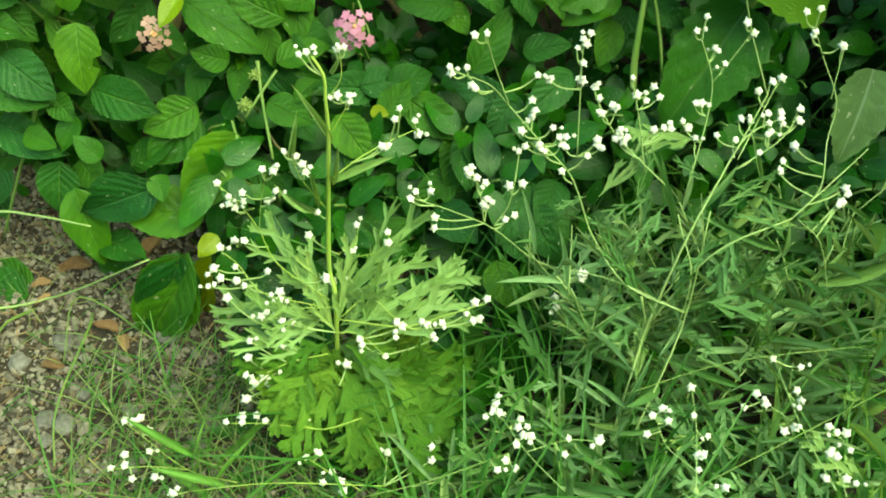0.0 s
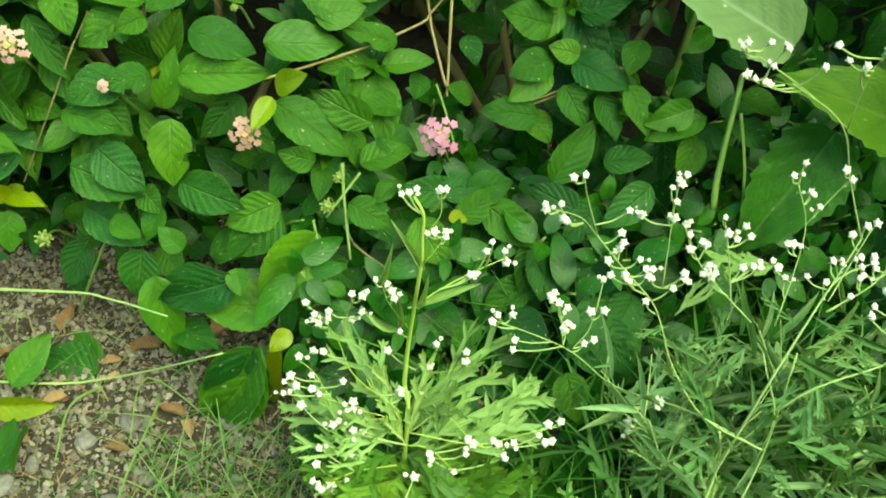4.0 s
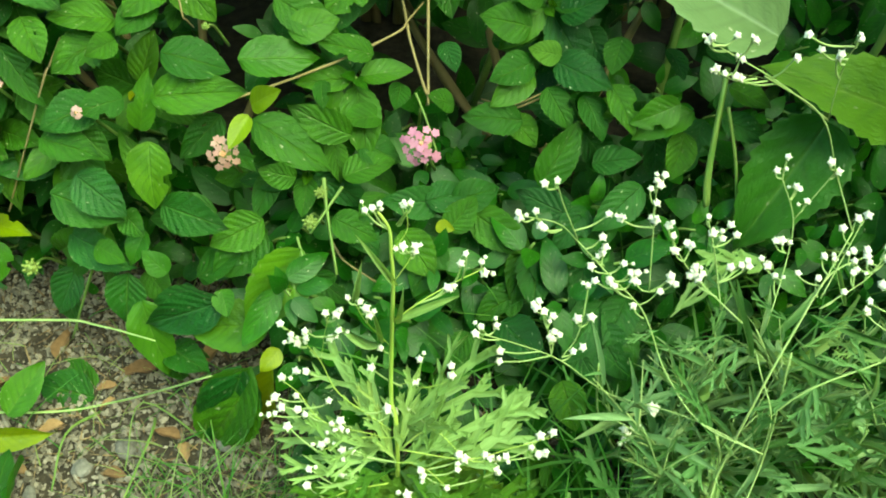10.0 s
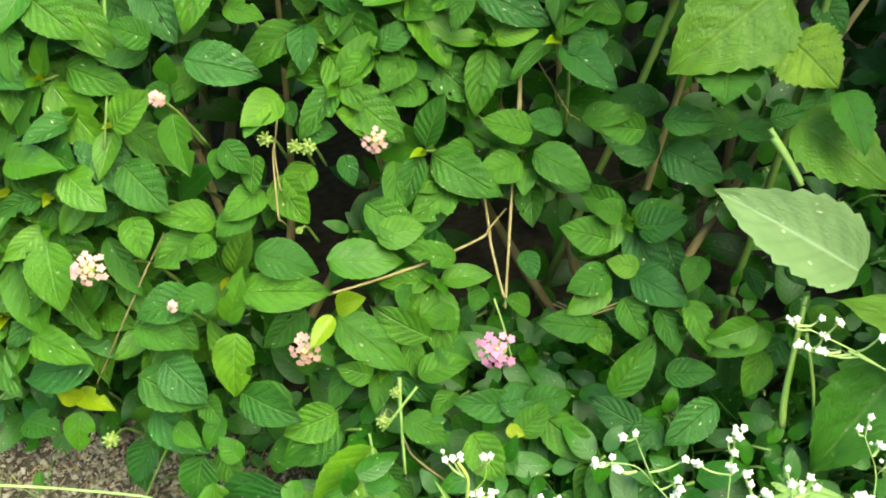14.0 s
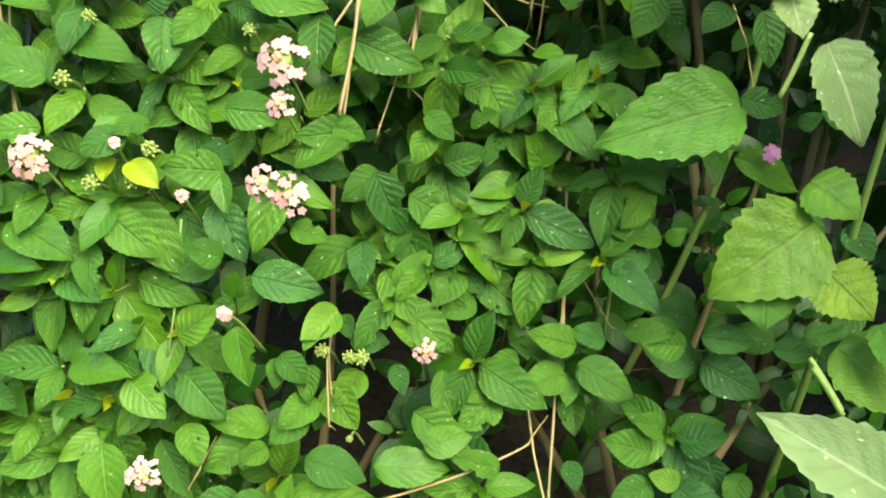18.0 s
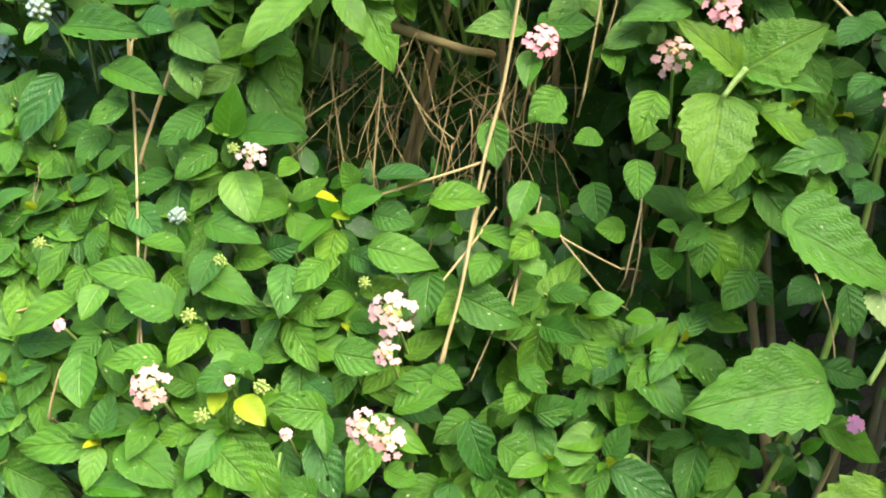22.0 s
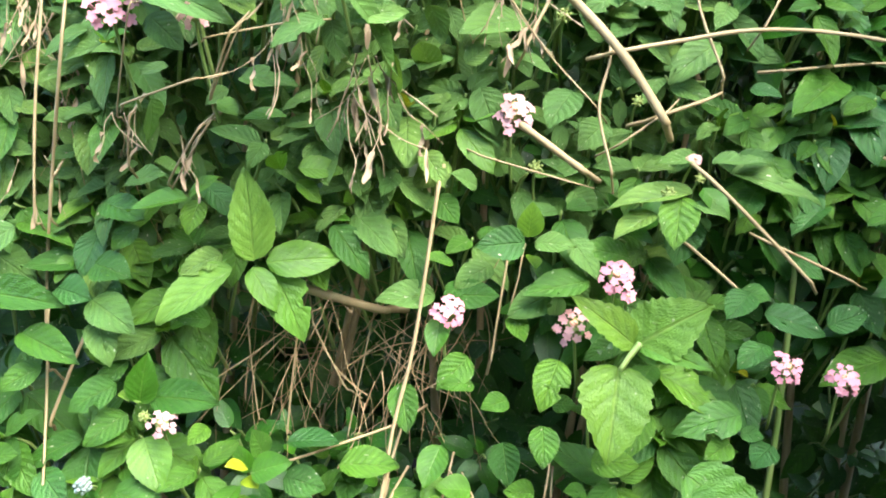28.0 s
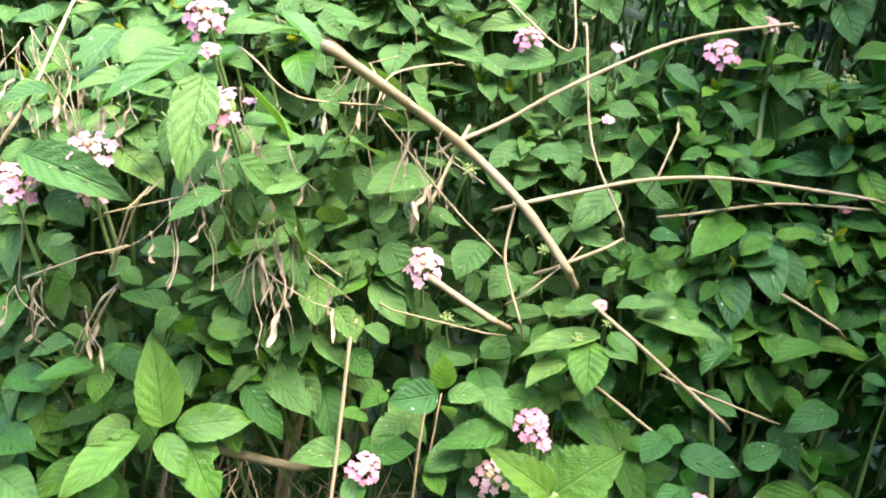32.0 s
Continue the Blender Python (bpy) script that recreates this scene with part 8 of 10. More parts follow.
stem(MID, 'shoot', SHOOT, 0.0013, 0.0011, (-0.135, 0.657, 0.760), (-0.135, 0.664, 0.745))
# ---- broad-leaved weeds ----
BROAD_LOW = thing('broad_leaf_weed', 0.25, 0.62, 0.0, 'tall weed with large toothed pale green leaves', 'weed', 'broad-leaved weeds')
BROAD_MID = thing('broad_leaf_weed', 0.18, 0.68, 0.0, 'tall weed with broad toothed leaves among the shrubs', 'weed', 'broad-leaved weeds')
BROAD_TOP = thing('broad_leaf_weed', 0.02, 0.74, 0.0, 'slender weed with a few pointed toothed leaves', 'weed', 'broad-leaved weeds')
broad_leaf(BROAD_LOW, 'p', 0.175, 0.477, 0.260, 0.096, 0.494, 0.303, 0.049)
broad_leaf(BROAD_LOW, 'f', 0.139, 0.528, 0.327, 0.187, 0.493, 0.308, 0.045)
broad_leaf(BROAD_LOW, 'g', 0.154, 0.517, 0.352, 0.162, 0.486, 0.334, 0.023)
broad_leaf(BROAD_LOW, 'g', 0.221, 0.474, 0.199, 0.171, 0.432, 0.130, 0.056)
broad_leaf(BROAD_LOW, 'f', 0.265, 0.459, 0.209, 0.170, 0.440, 0.268, 0.048)
broad_leaf(BROAD_LOW, 'p', 0.308, 0.447, 0.165, 0.295, 0.411, 0.112, 0.043)
broad_leaf(BROAD_LOW, 'g', 0.253, 0.476, 0.214, 0.258, 0.467, 0.254, 0.041)
broad_leaf(BROAD_MID, 'g', 0.074, 0.582, 0.456, -0.007, 0.562, 0.439, 0.053)
broad_leaf(BROAD_MID, 'f', 0.123, 0.561, 0.393, 0.068, 0.537, 0.355, 0.063)
broad_leaf(BROAD_MID, 'g', 0.120, 0.574, 0.413, 0.143, 0.548, 0.405, 0.037)
broad_leaf(BROAD_MID, 'g', 0.036, 0.583, 0.549, 0.093, 0.554, 0.530, 0.037)
broad_leaf(BROAD_MID, 'p', 0.086, 0.571, 0.522, 0.092, 0.552, 0.505, 0.025)
broad_leaf(BROAD_MID, 'p', 0.112, 0.575, 0.495, 0.138, 0.545, 0.450, 0.038)
broad_leaf(BROAD_MID, 'p', 0.107, 0.583, 0.526, 0.123, 0.563, 0.539, 0.031)
broad_leaf(BROAD_MID, 'f', 0.129, 0.543, 0.370, 0.148, 0.513, 0.360, 0.040)
broad_leaf(BROAD_MID, 'g', 0.100, 0.558, 0.354, 0.099, 0.532, 0.339, 0.042)
broad_leaf(BROAD_MID, 'g', 0.035, 0.595, 0.559, 0.085, 0.565, 0.530, 0.040)
broad_leaf(BROAD_TOP, 'f', 0.001, 0.621, 0.629, 0.037, 0.604, 0.663, 0.041)
broad_leaf(BROAD_TOP, 'f', 0.000, 0.622, 0.630, -0.038, 0.613, 0.660, 0.022)
broad_leaf(BROAD_TOP, 'g', 0.004, 0.621, 0.631, 0.041, 0.589, 0.629, 0.018)
broad_leaf(BROAD_TOP, 'f', -0.008, 0.618, 0.616, -0.013, 0.581, 0.569, 0.044)
broad_leaf(BROAD_TOP, 'g', 0.164, 0.763, 0.909, 0.174, 0.741, 0.859, 0.057)
stem(BROAD_LOW, 'stem', SHOOT, 0.0022, 0.0018, (0.122, 0.511, 0.324), (0.139, 0.497, 0.302))
stem(BROAD_LOW, 'stem', SHOOT, 0.0017, 0.0017, (0.155, 0.483, 0.226), (0.152, 0.466, 0.167), (0.154, 0.460, 0.144))
stem(BROAD_LOW, 'stem', SHOOT, 0.0012, 0.0010, (0.161, 0.482, 0.205), (0.178, 0.463, 0.130))
stem(BROAD_LOW, 'stem', SHOOT, 0.0019, 0.0015, (0.157, 0.489, 0.229), (0.155, 0.472, 0.170), (0.157, 0.464, 0.141))
stem(BROAD_MID, 'stem', SHOOT, 0.0017, 0.0017, (0.103, 0.576, 0.500), (0.092, 0.572, 0.464))
stem(BROAD_MID, 'stem', SHOOT, 0.0018, 0.0017, (0.123, 0.521, 0.324), (0.142, 0.506, 0.299))
stem(BROAD_TOP, 'stem', SHOOT, 0.0025, 0.0023, (0.175, 0.756, 0.972), (0.166, 0.754, 0.929), (0.154, 0.746, 0.843))
stem(BROAD_TOP, 'stem', SHOOT, 0.0023, 0.0017, (0.003, 0.617, 0.633), (-0.008, 0.613, 0.616))
stem(BROAD_LOW, 'stem', SHOOT, 0.004, 0.002, (0.250, 0.620, 0.0), (0.270, 0.540, 0.180), (0.260, 0.500, 0.360))
stem(BROAD_MID, 'stem', SHOOT, 0.004, 0.002, (0.180, 0.680, 0.0), (0.180, 0.640, 0.260), (0.170, 0.600, 0.520))
stem(BROAD_TOP, 'stem', SHOOT, 0.004, 0.002, (0.020, 0.740, 0.0), (0.130, 0.760, 0.390), (0.120, 0.720, 0.780))
# ---- feathery white-flowered weeds ----
WEED_A = thing('white_flowered_weed', -0.05, 0.315, 0.0, 'feathery light green weed with small white flower heads', 'weed', 'white-flowered weeds')
WEED_B = thing('white_flowered_weed', 0.12, 0.36, 0.0, 'branching weed with thin stems and clustered white flowers', 'weed', 'white-flowered weeds')
WEED_C = thing('white_flowered_weed', 0.15, 0.27, 0.0, 'low sprawling weed with narrow leaves and white flowers', 'weed', 'white-flowered weeds')
stem(WEED_A, 'stem', PARTH_BRIGHT, 0.0015, 0.0006, (-0.050, 0.315, 0.000), (-0.046, 0.317, 0.122), (-0.048, 0.324, 0.140), (-0.046, 0.324, 0.180), (-0.044, 0.317, 0.214), (-0.042, 0.311, 0.248), (-0.042, 0.309, 0.267), (-0.042, 0.308, 0.281), (-0.046, 0.308, 0.291))
stem(WEED_A, 'stem', PARTH_BRIGHT, 0.0002, 0.0002, (-0.042, 0.309, 0.267), (-0.035, 0.309, 0.279), (-0.035, 0.309, 0.292))
stem(WEED_A, 'stem', PARTH_BRIGHT, 0.0002, 0.0002, (-0.041, 0.311, 0.248), (-0.035, 0.311, 0.259), (-0.032, 0.311, 0.267))
stem(WEED_A, 'stem', PARTH_BRIGHT, 0.0004, 0.0002, (-0.043, 0.317, 0.214), (-0.029, 0.320, 0.224), (-0.015, 0.326, 0.228), (-0.001, 0.334, 0.228))
stem(WEED_A, 'stem', PARTH_BRIGHT, 0.0004, 0.0002, (-0.047, 0.322, 0.190), (-0.056, 0.315, 0.216), (-0.059, 0.309, 0.235))
stem(WEED_A, 'stem', PARTH_BRIGHT, 0.0004, 0.0002, (-0.049, 0.317, 0.122), (-0.075, 0.327, 0.143), (-0.082, 0.328, 0.170), (-0.088, 0.324, 0.192), (-0.095, 0.316, 0.215))
stem(WEED_A, 'stem', PARTH_BRIGHT, 0.0002, 0.0002, (-0.082, 0.328, 0.170), (-0.077, 0.320, 0.200), (-0.072, 0.311, 0.225))
stem(WEED_A, 'stem', PARTH_BRIGHT, 0.0003, 0.0002, (-0.056, 0.316, 0.119), (-0.085, 0.321, 0.127), (-0.096, 0.328, 0.143), (-0.105, 0.331, 0.153))
stem(WEED_A, 'stem', PARTH_BRIGHT, 0.0003, 0.0003, (-0.043, 0.314, 0.119), (-0.069, 0.316, 0.117), (-0.089, 0.313, 0.110))
stem(WEED_A, 'stem', PARTH_BRIGHT, 0.0003, 0.0003, (-0.045, 0.311, 0.112), (-0.027, 0.314, 0.126), (-0.009, 0.304, 0.111), (0.007, 0.303, 0.109))
stem(WEED_A, 'stem', PARTH_BRIGHT, 0.0004, 0.0002, (-0.045, 0.311, 0.112), (-0.009, 0.304, 0.111), (0.017, 0.307, 0.116), (0.037, 0.310, 0.119))
stem(WEED_A, 'stem', PARTH_BRIGHT, 0.0003, 0.0002, (-0.047, 0.308, 0.104), (-0.034, 0.305, 0.105), (-0.020, 0.298, 0.093))
stem(WEED_A, 'stem', PARTH_BRIGHT, 0.0004, 0.0003, (-0.052, 0.303, 0.091), (-0.075, 0.302, 0.086), (-0.096, 0.298, 0.076))
stem(WEED_A, 'stem', PARTH_BRIGHT, 0.0002, 0.0002, (-0.045, 0.327, 0.148), (-0.034, 0.326, 0.156), (-0.031, 0.325, 0.172))
stem(WEED_A, 'stem', PARTH_BRIGHT, 0.0002, 0.0002, (-0.036, 0.325, 0.147), (-0.020, 0.325, 0.152), (-0.015, 0.326, 0.163))
stem(WEED_A, 'stem', PARTH_BRIGHT, 0.0004, 0.0002, (-0.035, 0.277, 0.062), (-0.061, 0.272, 0.062), (-0.087, 0.289, 0.062), (-0.099, 0.296, 0.070))
stem(WEED_A, 'stem', PARTH_BRIGHT, 0.0003, 0.0002, (-0.061, 0.272, 0.062), (-0.090, 0.278, 0.062), (-0.112, 0.280, 0.062))
stem(WEED_A, 'stem', PARTH_BRIGHT, 0.0003, 0.0003, (-0.025, 0.234, 0.062), (-0.086, 0.241, 0.062), (-0.137, 0.255, 0.032))
stem(WEED_A, 'stem', PARTH_BRIGHT, 0.0003, 0.0002, (-0.104, 0.243, 0.062), (-0.138, 0.269, 0.032), (-0.167, 0.294, 0.032), (-0.177, 0.303, 0.032))
stem(WEED_A, 'stem', PARTH_BRIGHT, 0.0003, 0.0002, (-0.138, 0.269, 0.032), (-0.161, 0.273, 0.032), (-0.181, 0.273, 0.032))
stem(WEED_A, 'stem', PARTH_BRIGHT, 0.0003, 0.0002, (-0.037, 0.232, 0.062), (-0.052, 0.243, 0.062), (-0.066, 0.254, 0.062))
stem(WEED_B, 'stem', PARTH_STEM, 0.0008, 0.0004, (0.125, 0.293, 0.084), (0.135, 0.301, 0.164), (0.155, 0.323, 0.195), (0.170, 0.338, 0.210), (0.188, 0.343, 0.217))
stem(WEED_B, 'stem', PARTH_STEM, 0.0005, 0.0003, (0.143, 0.289, 0.128), (0.113, 0.305, 0.135), (0.096, 0.325, 0.153), (0.087, 0.336, 0.175), (0.080, 0.342, 0.188), (0.063, 0.348, 0.206), (0.046, 0.351, 0.227), (0.035, 0.348, 0.242), (0.016, 0.334, 0.261))
stem(WEED_B, 'stem', PARTH_STEM, 0.0004, 0.0003, (0.046, 0.351, 0.228), (0.035, 0.344, 0.259), (0.029, 0.335, 0.280))
stem(WEED_B, 'stem', PARTH_STEM, 0.0004, 0.0003, (0.084, 0.343, 0.197), (0.081, 0.349, 0.236), (0.078, 0.350, 0.265))
stem(WEED_B, 'stem', PARTH_STEM, 0.0004, 0.0003, (0.128, 0.326, 0.190), (0.102, 0.343, 0.211), (0.088, 0.348, 0.235))
stem(WEED_B, 'stem', PARTH_STEM, 0.0003, 0.0003, (0.102, 0.343, 0.211), (0.104, 0.342, 0.210))
stem(WEED_B, 'stem', PARTH_STEM, 0.0004, 0.0003, (0.118, 0.332, 0.194), (0.113, 0.344, 0.219), (0.106, 0.349, 0.241))
stem(WEED_B, 'stem', PARTH_STEM, 0.0004, 0.0003, (0.139, 0.323, 0.191), (0.148, 0.342, 0.214), (0.150, 0.353, 0.234), (0.139, 0.356, 0.258))
stem(WEED_B, 'stem', PARTH_STEM, 0.0003, 0.0003, (0.150, 0.353, 0.234), (0.160, 0.357, 0.250), (0.164, 0.357, 0.261))
stem(WEED_B, 'stem', PARTH_STEM, 0.0004, 0.0003, (0.165, 0.330, 0.202), (0.177, 0.344, 0.218), (0.185, 0.353, 0.234))
stem(WEED_B, 'stem', PARTH_STEM, 0.0004, 0.0003, (0.164, 0.326, 0.199), (0.187, 0.335, 0.209), (0.197, 0.343, 0.219))
stem(WEED_B, 'stem', PARTH_STEM, 0.0004, 0.0003, (0.191, 0.304, 0.183), (0.207, 0.315, 0.193), (0.212, 0.333, 0.209), (0.216, 0.345, 0.225), (0.205, 0.353, 0.245), (0.194, 0.354, 0.263))
stem(WEED_B, 'stem', PARTH_STEM, 0.0003, 0.0003, (0.213, 0.346, 0.226), (0.212, 0.352, 0.252))
stem(WEED_B, 'stem', PARTH_STEM, 0.0004, 0.0003, (0.191, 0.304, 0.183), (0.225, 0.324, 0.200), (0.234, 0.329, 0.206))
stem(WEED_B, 'stem', PARTH_STEM, 0.0006, 0.0005, (0.129, 0.299, 0.101), (0.150, 0.296, 0.167), (0.191, 0.304, 0.183))
stem(WEED_B, 'stem', PARTH_STEM, 0.0004, 0.0003, (0.143, 0.289, 0.128), (0.106, 0.311, 0.133), (0.071, 0.331, 0.127), (0.043, 0.336, 0.152), (0.019, 0.335, 0.169), (-0.002, 0.332, 0.183))
stem(WEED_B, 'stem', PARTH_STEM, 0.0003, 0.0003, (0.037, 0.336, 0.158), (0.033, 0.342, 0.181), (0.028, 0.343, 0.189))
stem(WEED_B, 'stem', PARTH_STEM, 0.0003, 0.0003, (0.043, 0.337, 0.154), (0.050, 0.340, 0.165), (0.053, 0.344, 0.179))
stem(WEED_B, 'stem', PARTH_STEM, 0.0003, 0.0003, (0.061, 0.334, 0.138), (0.086, 0.322, 0.108))
stem(WEED_B, 'stem', PARTH_STEM, 0.0004, 0.0004, (0.147, 0.295, 0.101), (0.141, 0.292, 0.155), (0.136, 0.308, 0.173), (0.134, 0.314, 0.180))
stem(WEED_B, 'stem', PARTH_STEM, 0.0004, 0.0004, (0.180, 0.350, 0.227), (0.164, 0.357, 0.260), (0.143, 0.350, 0.298), (0.109, 0.342, 0.325))
stem(WEED_B, 'stem', PARTH_STEM, 0.0004, 0.0003, (0.147, 0.351, 0.295), (0.117, 0.344, 0.320), (0.098, 0.339, 0.334), (0.079, 0.333, 0.348))
stem(WEED_B, 'stem', PARTH_STEM, 0.0001, 0.0001, (0.117, 0.344, 0.320), (0.095, 0.340, 0.328))
stem(WEED_B, 'stem', PARTH_STEM, 0.0003, 0.0001, (0.147, 0.351, 0.295), (0.139, 0.341, 0.330), (0.140, 0.337, 0.344))
stem(WEED_B, 'stem', PARTH_STEM, 0.0004, 0.0004, (0.155, 0.323, 0.195), (0.180, 0.350, 0.227))
stem(WEED_B, 'stem', PARTH_STEM, 0.0006, 0.0008, (0.112, 0.264, 0.051), (0.129, 0.298, 0.096), (0.121, 0.299, 0.131))
stem(WEED_B, 'stem', PARTH_STEM, 0.0003, 0.0003, (0.194, 0.303, 0.183), (0.207, 0.295, 0.172), (0.231, 0.299, 0.122), (0.248, 0.308, 0.073))
stem(WEED_B, 'stem', PARTH_STEM, 0.0006, 0.0005, (0.120, 0.255, 0.051), (0.147, 0.292, 0.111), (0.150, 0.312, 0.183))
stem(WEED_C, 'stem', PARTH_STEM, 0.0004, 0.0003, (0.135, 0.205, 0.086), (0.146, 0.240, 0.086), (0.151, 0.265, 0.086))
stem(WEED_C, 'stem', PARTH_STEM, 0.0003, 0.0002, (0.138, 0.217, 0.086), (0.127, 0.232, 0.086), (0.126, 0.251, 0.086))
stem(WEED_C, 'stem', PARTH_STEM, 0.0003, 0.0002, (0.067, 0.211, 0.086), (0.051, 0.235, 0.086), (0.038, 0.264, 0.086))
stem(WEED_C, 'stem', PARTH_STEM, 0.0003, 0.0002, (0.051, 0.235, 0.086), (0.073, 0.240, 0.086), (0.091, 0.238, 0.086))
stem(WEED_C, 'stem', PARTH_STEM, 0.0004, 0.0002, (0.209, 0.199, 0.086), (0.205, 0.235, 0.086), (0.204, 0.279, 0.089))
stem(WEED_C, 'stem', PARTH_STEM, 0.0003, 0.0002, (0.205, 0.235, 0.086), (0.222, 0.230, 0.086), (0.226, 0.223, 0.086))
stem(WEED_C, 'stem', PARTH_STEM, 0.0003, 0.0002, (0.205, 0.235, 0.086), (0.189, 0.255, 0.086))
stem(WEED_C, 'stem', PARTH_STEM, 0.0003, 0.0002, (0.213, 0.195, 0.086), (0.215, 0.220, 0.086))
stem(WEED_C, 'stem', SHOOT, 0.0004, 0.0003, (0.263, 0.256, 0.086), (0.196, 0.230, 0.086), (0.125, 0.203, 0.086))
stem(WEED_C, 'stem', SHOOT, 0.0004, 0.0003, (0.041, 0.235, 0.086), (-0.002, 0.223, 0.086), (-0.037, 0.217, 0.086))
stem(WEED_C, 'stem', SHOOT, 0.0004, 0.0003, (0.272, 0.282, 0.093), (0.176, 0.274, 0.099), (0.110, 0.265, 0.086))
stem(WEED_B, 'stem', PARTH_STEM, 0.0023, 0.0026, (0.120, 0.360, 0.000), (0.125, 0.293, 0.084))
stem(WEED_C, 'stem', PARTH_STEM, 0.0028, 0.0018, (0.150, 0.270, 0.000), (0.135, 0.205, 0.086))
daisy(WEED_A, -0.051, 0.308, 0.292, 0.0023, -0.042, 0.308, 0.281)
daisy(WEED_A, -0.045, 0.308, 0.295, 0.0023, -0.046, 0.308, 0.291)
daisy(WEED_A, -0.048, 0.308, 0.293, 0.0023, -0.042, 0.308, 0.281)
daisy(WEED_A, -0.036, 0.309, 0.293, 0.0023, -0.035, 0.309, 0.289)
daisy(WEED_A, -0.033, 0.309, 0.294, 0.0023, -0.035, 0.309, 0.289)
daisy(WEED_A, -0.040, 0.309, 0.269, 0.0024, -0.033, 0.311, 0.265)
daisy(WEED_A, -0.032, 0.311, 0.268, 0.0025, -0.034, 0.311, 0.263)
daisy(WEED_A, -0.032, 0.311, 0.265, 0.0025, -0.034, 0.311, 0.261)
daisy(WEED_A, -0.037, 0.309, 0.270, 0.0025, -0.033, 0.311, 0.265)
daisy(WEED_A, -0.015, 0.326, 0.226, 0.0028, -0.033, 0.319, 0.222)
daisy(WEED_A, -0.018, 0.324, 0.227, 0.0027, -0.033, 0.319, 0.222)
daisy(WEED_A, -0.010, 0.322, 0.251, 0.0026, -0.011, 0.328, 0.228)
daisy(WEED_A, -0.012, 0.323, 0.244, 0.0027, -0.015, 0.326, 0.228)
daisy(WEED_A, -0.002, 0.332, 0.235, 0.0027, -0.001, 0.334, 0.228)
daisy(WEED_A, 0.000, 0.335, 0.224, 0.0028, -0.001, 0.334, 0.228)
daisy(WEED_A, -0.062, 0.308, 0.241, 0.0026, -0.059, 0.309, 0.235)
daisy(WEED_A, -0.057, 0.309, 0.237, 0.0026, -0.058, 0.311, 0.230)
daisy(WEED_A, -0.055, 0.311, 0.230, 0.0027, -0.057, 0.312, 0.225)
daisy(WEED_A, -0.054, 0.312, 0.224, 0.0027, -0.056, 0.315, 0.216)
daisy(WEED_A, -0.095, 0.315, 0.217, 0.0027, -0.093, 0.318, 0.209)
daisy(WEED_A, -0.092, 0.319, 0.204, 0.0028, -0.090, 0.322, 0.197)
daisy(WEED_A, -0.093, 0.323, 0.195, 0.0029, -0.087, 0.325, 0.186)
daisy(WEED_A, -0.085, 0.318, 0.207, 0.0028, -0.077, 0.320, 0.200)
daisy(WEED_A, -0.086, 0.322, 0.197, 0.0029, -0.088, 0.324, 0.192)
daisy(WEED_A, -0.091, 0.324, 0.191, 0.0029, -0.087, 0.325, 0.186)
daisy(WEED_A, -0.073, 0.310, 0.229, 0.0026, -0.073, 0.313, 0.219)
daisy(WEED_A, -0.068, 0.310, 0.228, 0.0027, -0.073, 0.313, 0.219)
daisy(WEED_A, -0.074, 0.320, 0.199, 0.0028, -0.078, 0.322, 0.193)
daisy(WEED_A, -0.069, 0.316, 0.209, 0.0028, -0.077, 0.320, 0.200)
daisy(WEED_A, -0.104, 0.330, 0.156, 0.0031, -0.103, 0.331, 0.149)
daisy(WEED_A, -0.096, 0.330, 0.161, 0.0031, -0.105, 0.331, 0.153)
daisy(WEED_A, -0.091, 0.330, 0.160, 0.0031, -0.079, 0.330, 0.154)
daisy(WEED_A, -0.109, 0.327, 0.143, 0.0032, -0.094, 0.326, 0.139)
daisy(WEED_A, -0.106, 0.324, 0.138, 0.0031, -0.090, 0.324, 0.136)
daisy(WEED_A, -0.113, 0.322, 0.134, 0.0032, -0.088, 0.323, 0.131)
daisy(WEED_A, -0.098, 0.328, 0.142, 0.0032, -0.094, 0.326, 0.139)
daisy(WEED_A, -0.098, 0.324, 0.135, 0.0032, -0.088, 0.323, 0.131)
daisy(WEED_A, -0.104, 0.319, 0.127, 0.0032, -0.089, 0.313, 0.110)
daisy(WEED_A, -0.094, 0.322, 0.133, 0.0032, -0.085, 0.321, 0.127)
daisy(WEED_A, -0.081, 0.326, 0.139, 0.0031, -0.090, 0.324, 0.136)
daisy(WEED_A, -0.076, 0.321, 0.127, 0.0032, -0.070, 0.319, 0.123)
daisy(WEED_A, -0.079, 0.318, 0.122, 0.0032, -0.073, 0.315, 0.115)
daisy(WEED_A, -0.076, 0.319, 0.123, 0.0032, -0.069, 0.316, 0.117)
daisy(WEED_A, -0.084, 0.316, 0.116, 0.0032, -0.079, 0.314, 0.113)
daisy(WEED_A, -0.087, 0.315, 0.114, 0.0032, -0.089, 0.313, 0.110)
daisy(WEED_A, -0.076, 0.313, 0.111, 0.0033, -0.047, 0.308, 0.104)
daisy(WEED_A, -0.071, 0.313, 0.110, 0.0033, -0.047, 0.308, 0.104)
daisy(WEED_A, -0.077, 0.307, 0.097, 0.0033, -0.069, 0.302, 0.087)
daisy(WEED_A, -0.095, 0.308, 0.101, 0.0032, -0.075, 0.302, 0.086)
daisy(WEED_A, -0.050, 0.322, 0.136, 0.0032, -0.062, 0.321, 0.133)
daisy(WEED_A, -0.047, 0.321, 0.134, 0.0032, -0.056, 0.319, 0.128)
daisy(WEED_A, -0.039, 0.321, 0.137, 0.0032, -0.027, 0.314, 0.126)
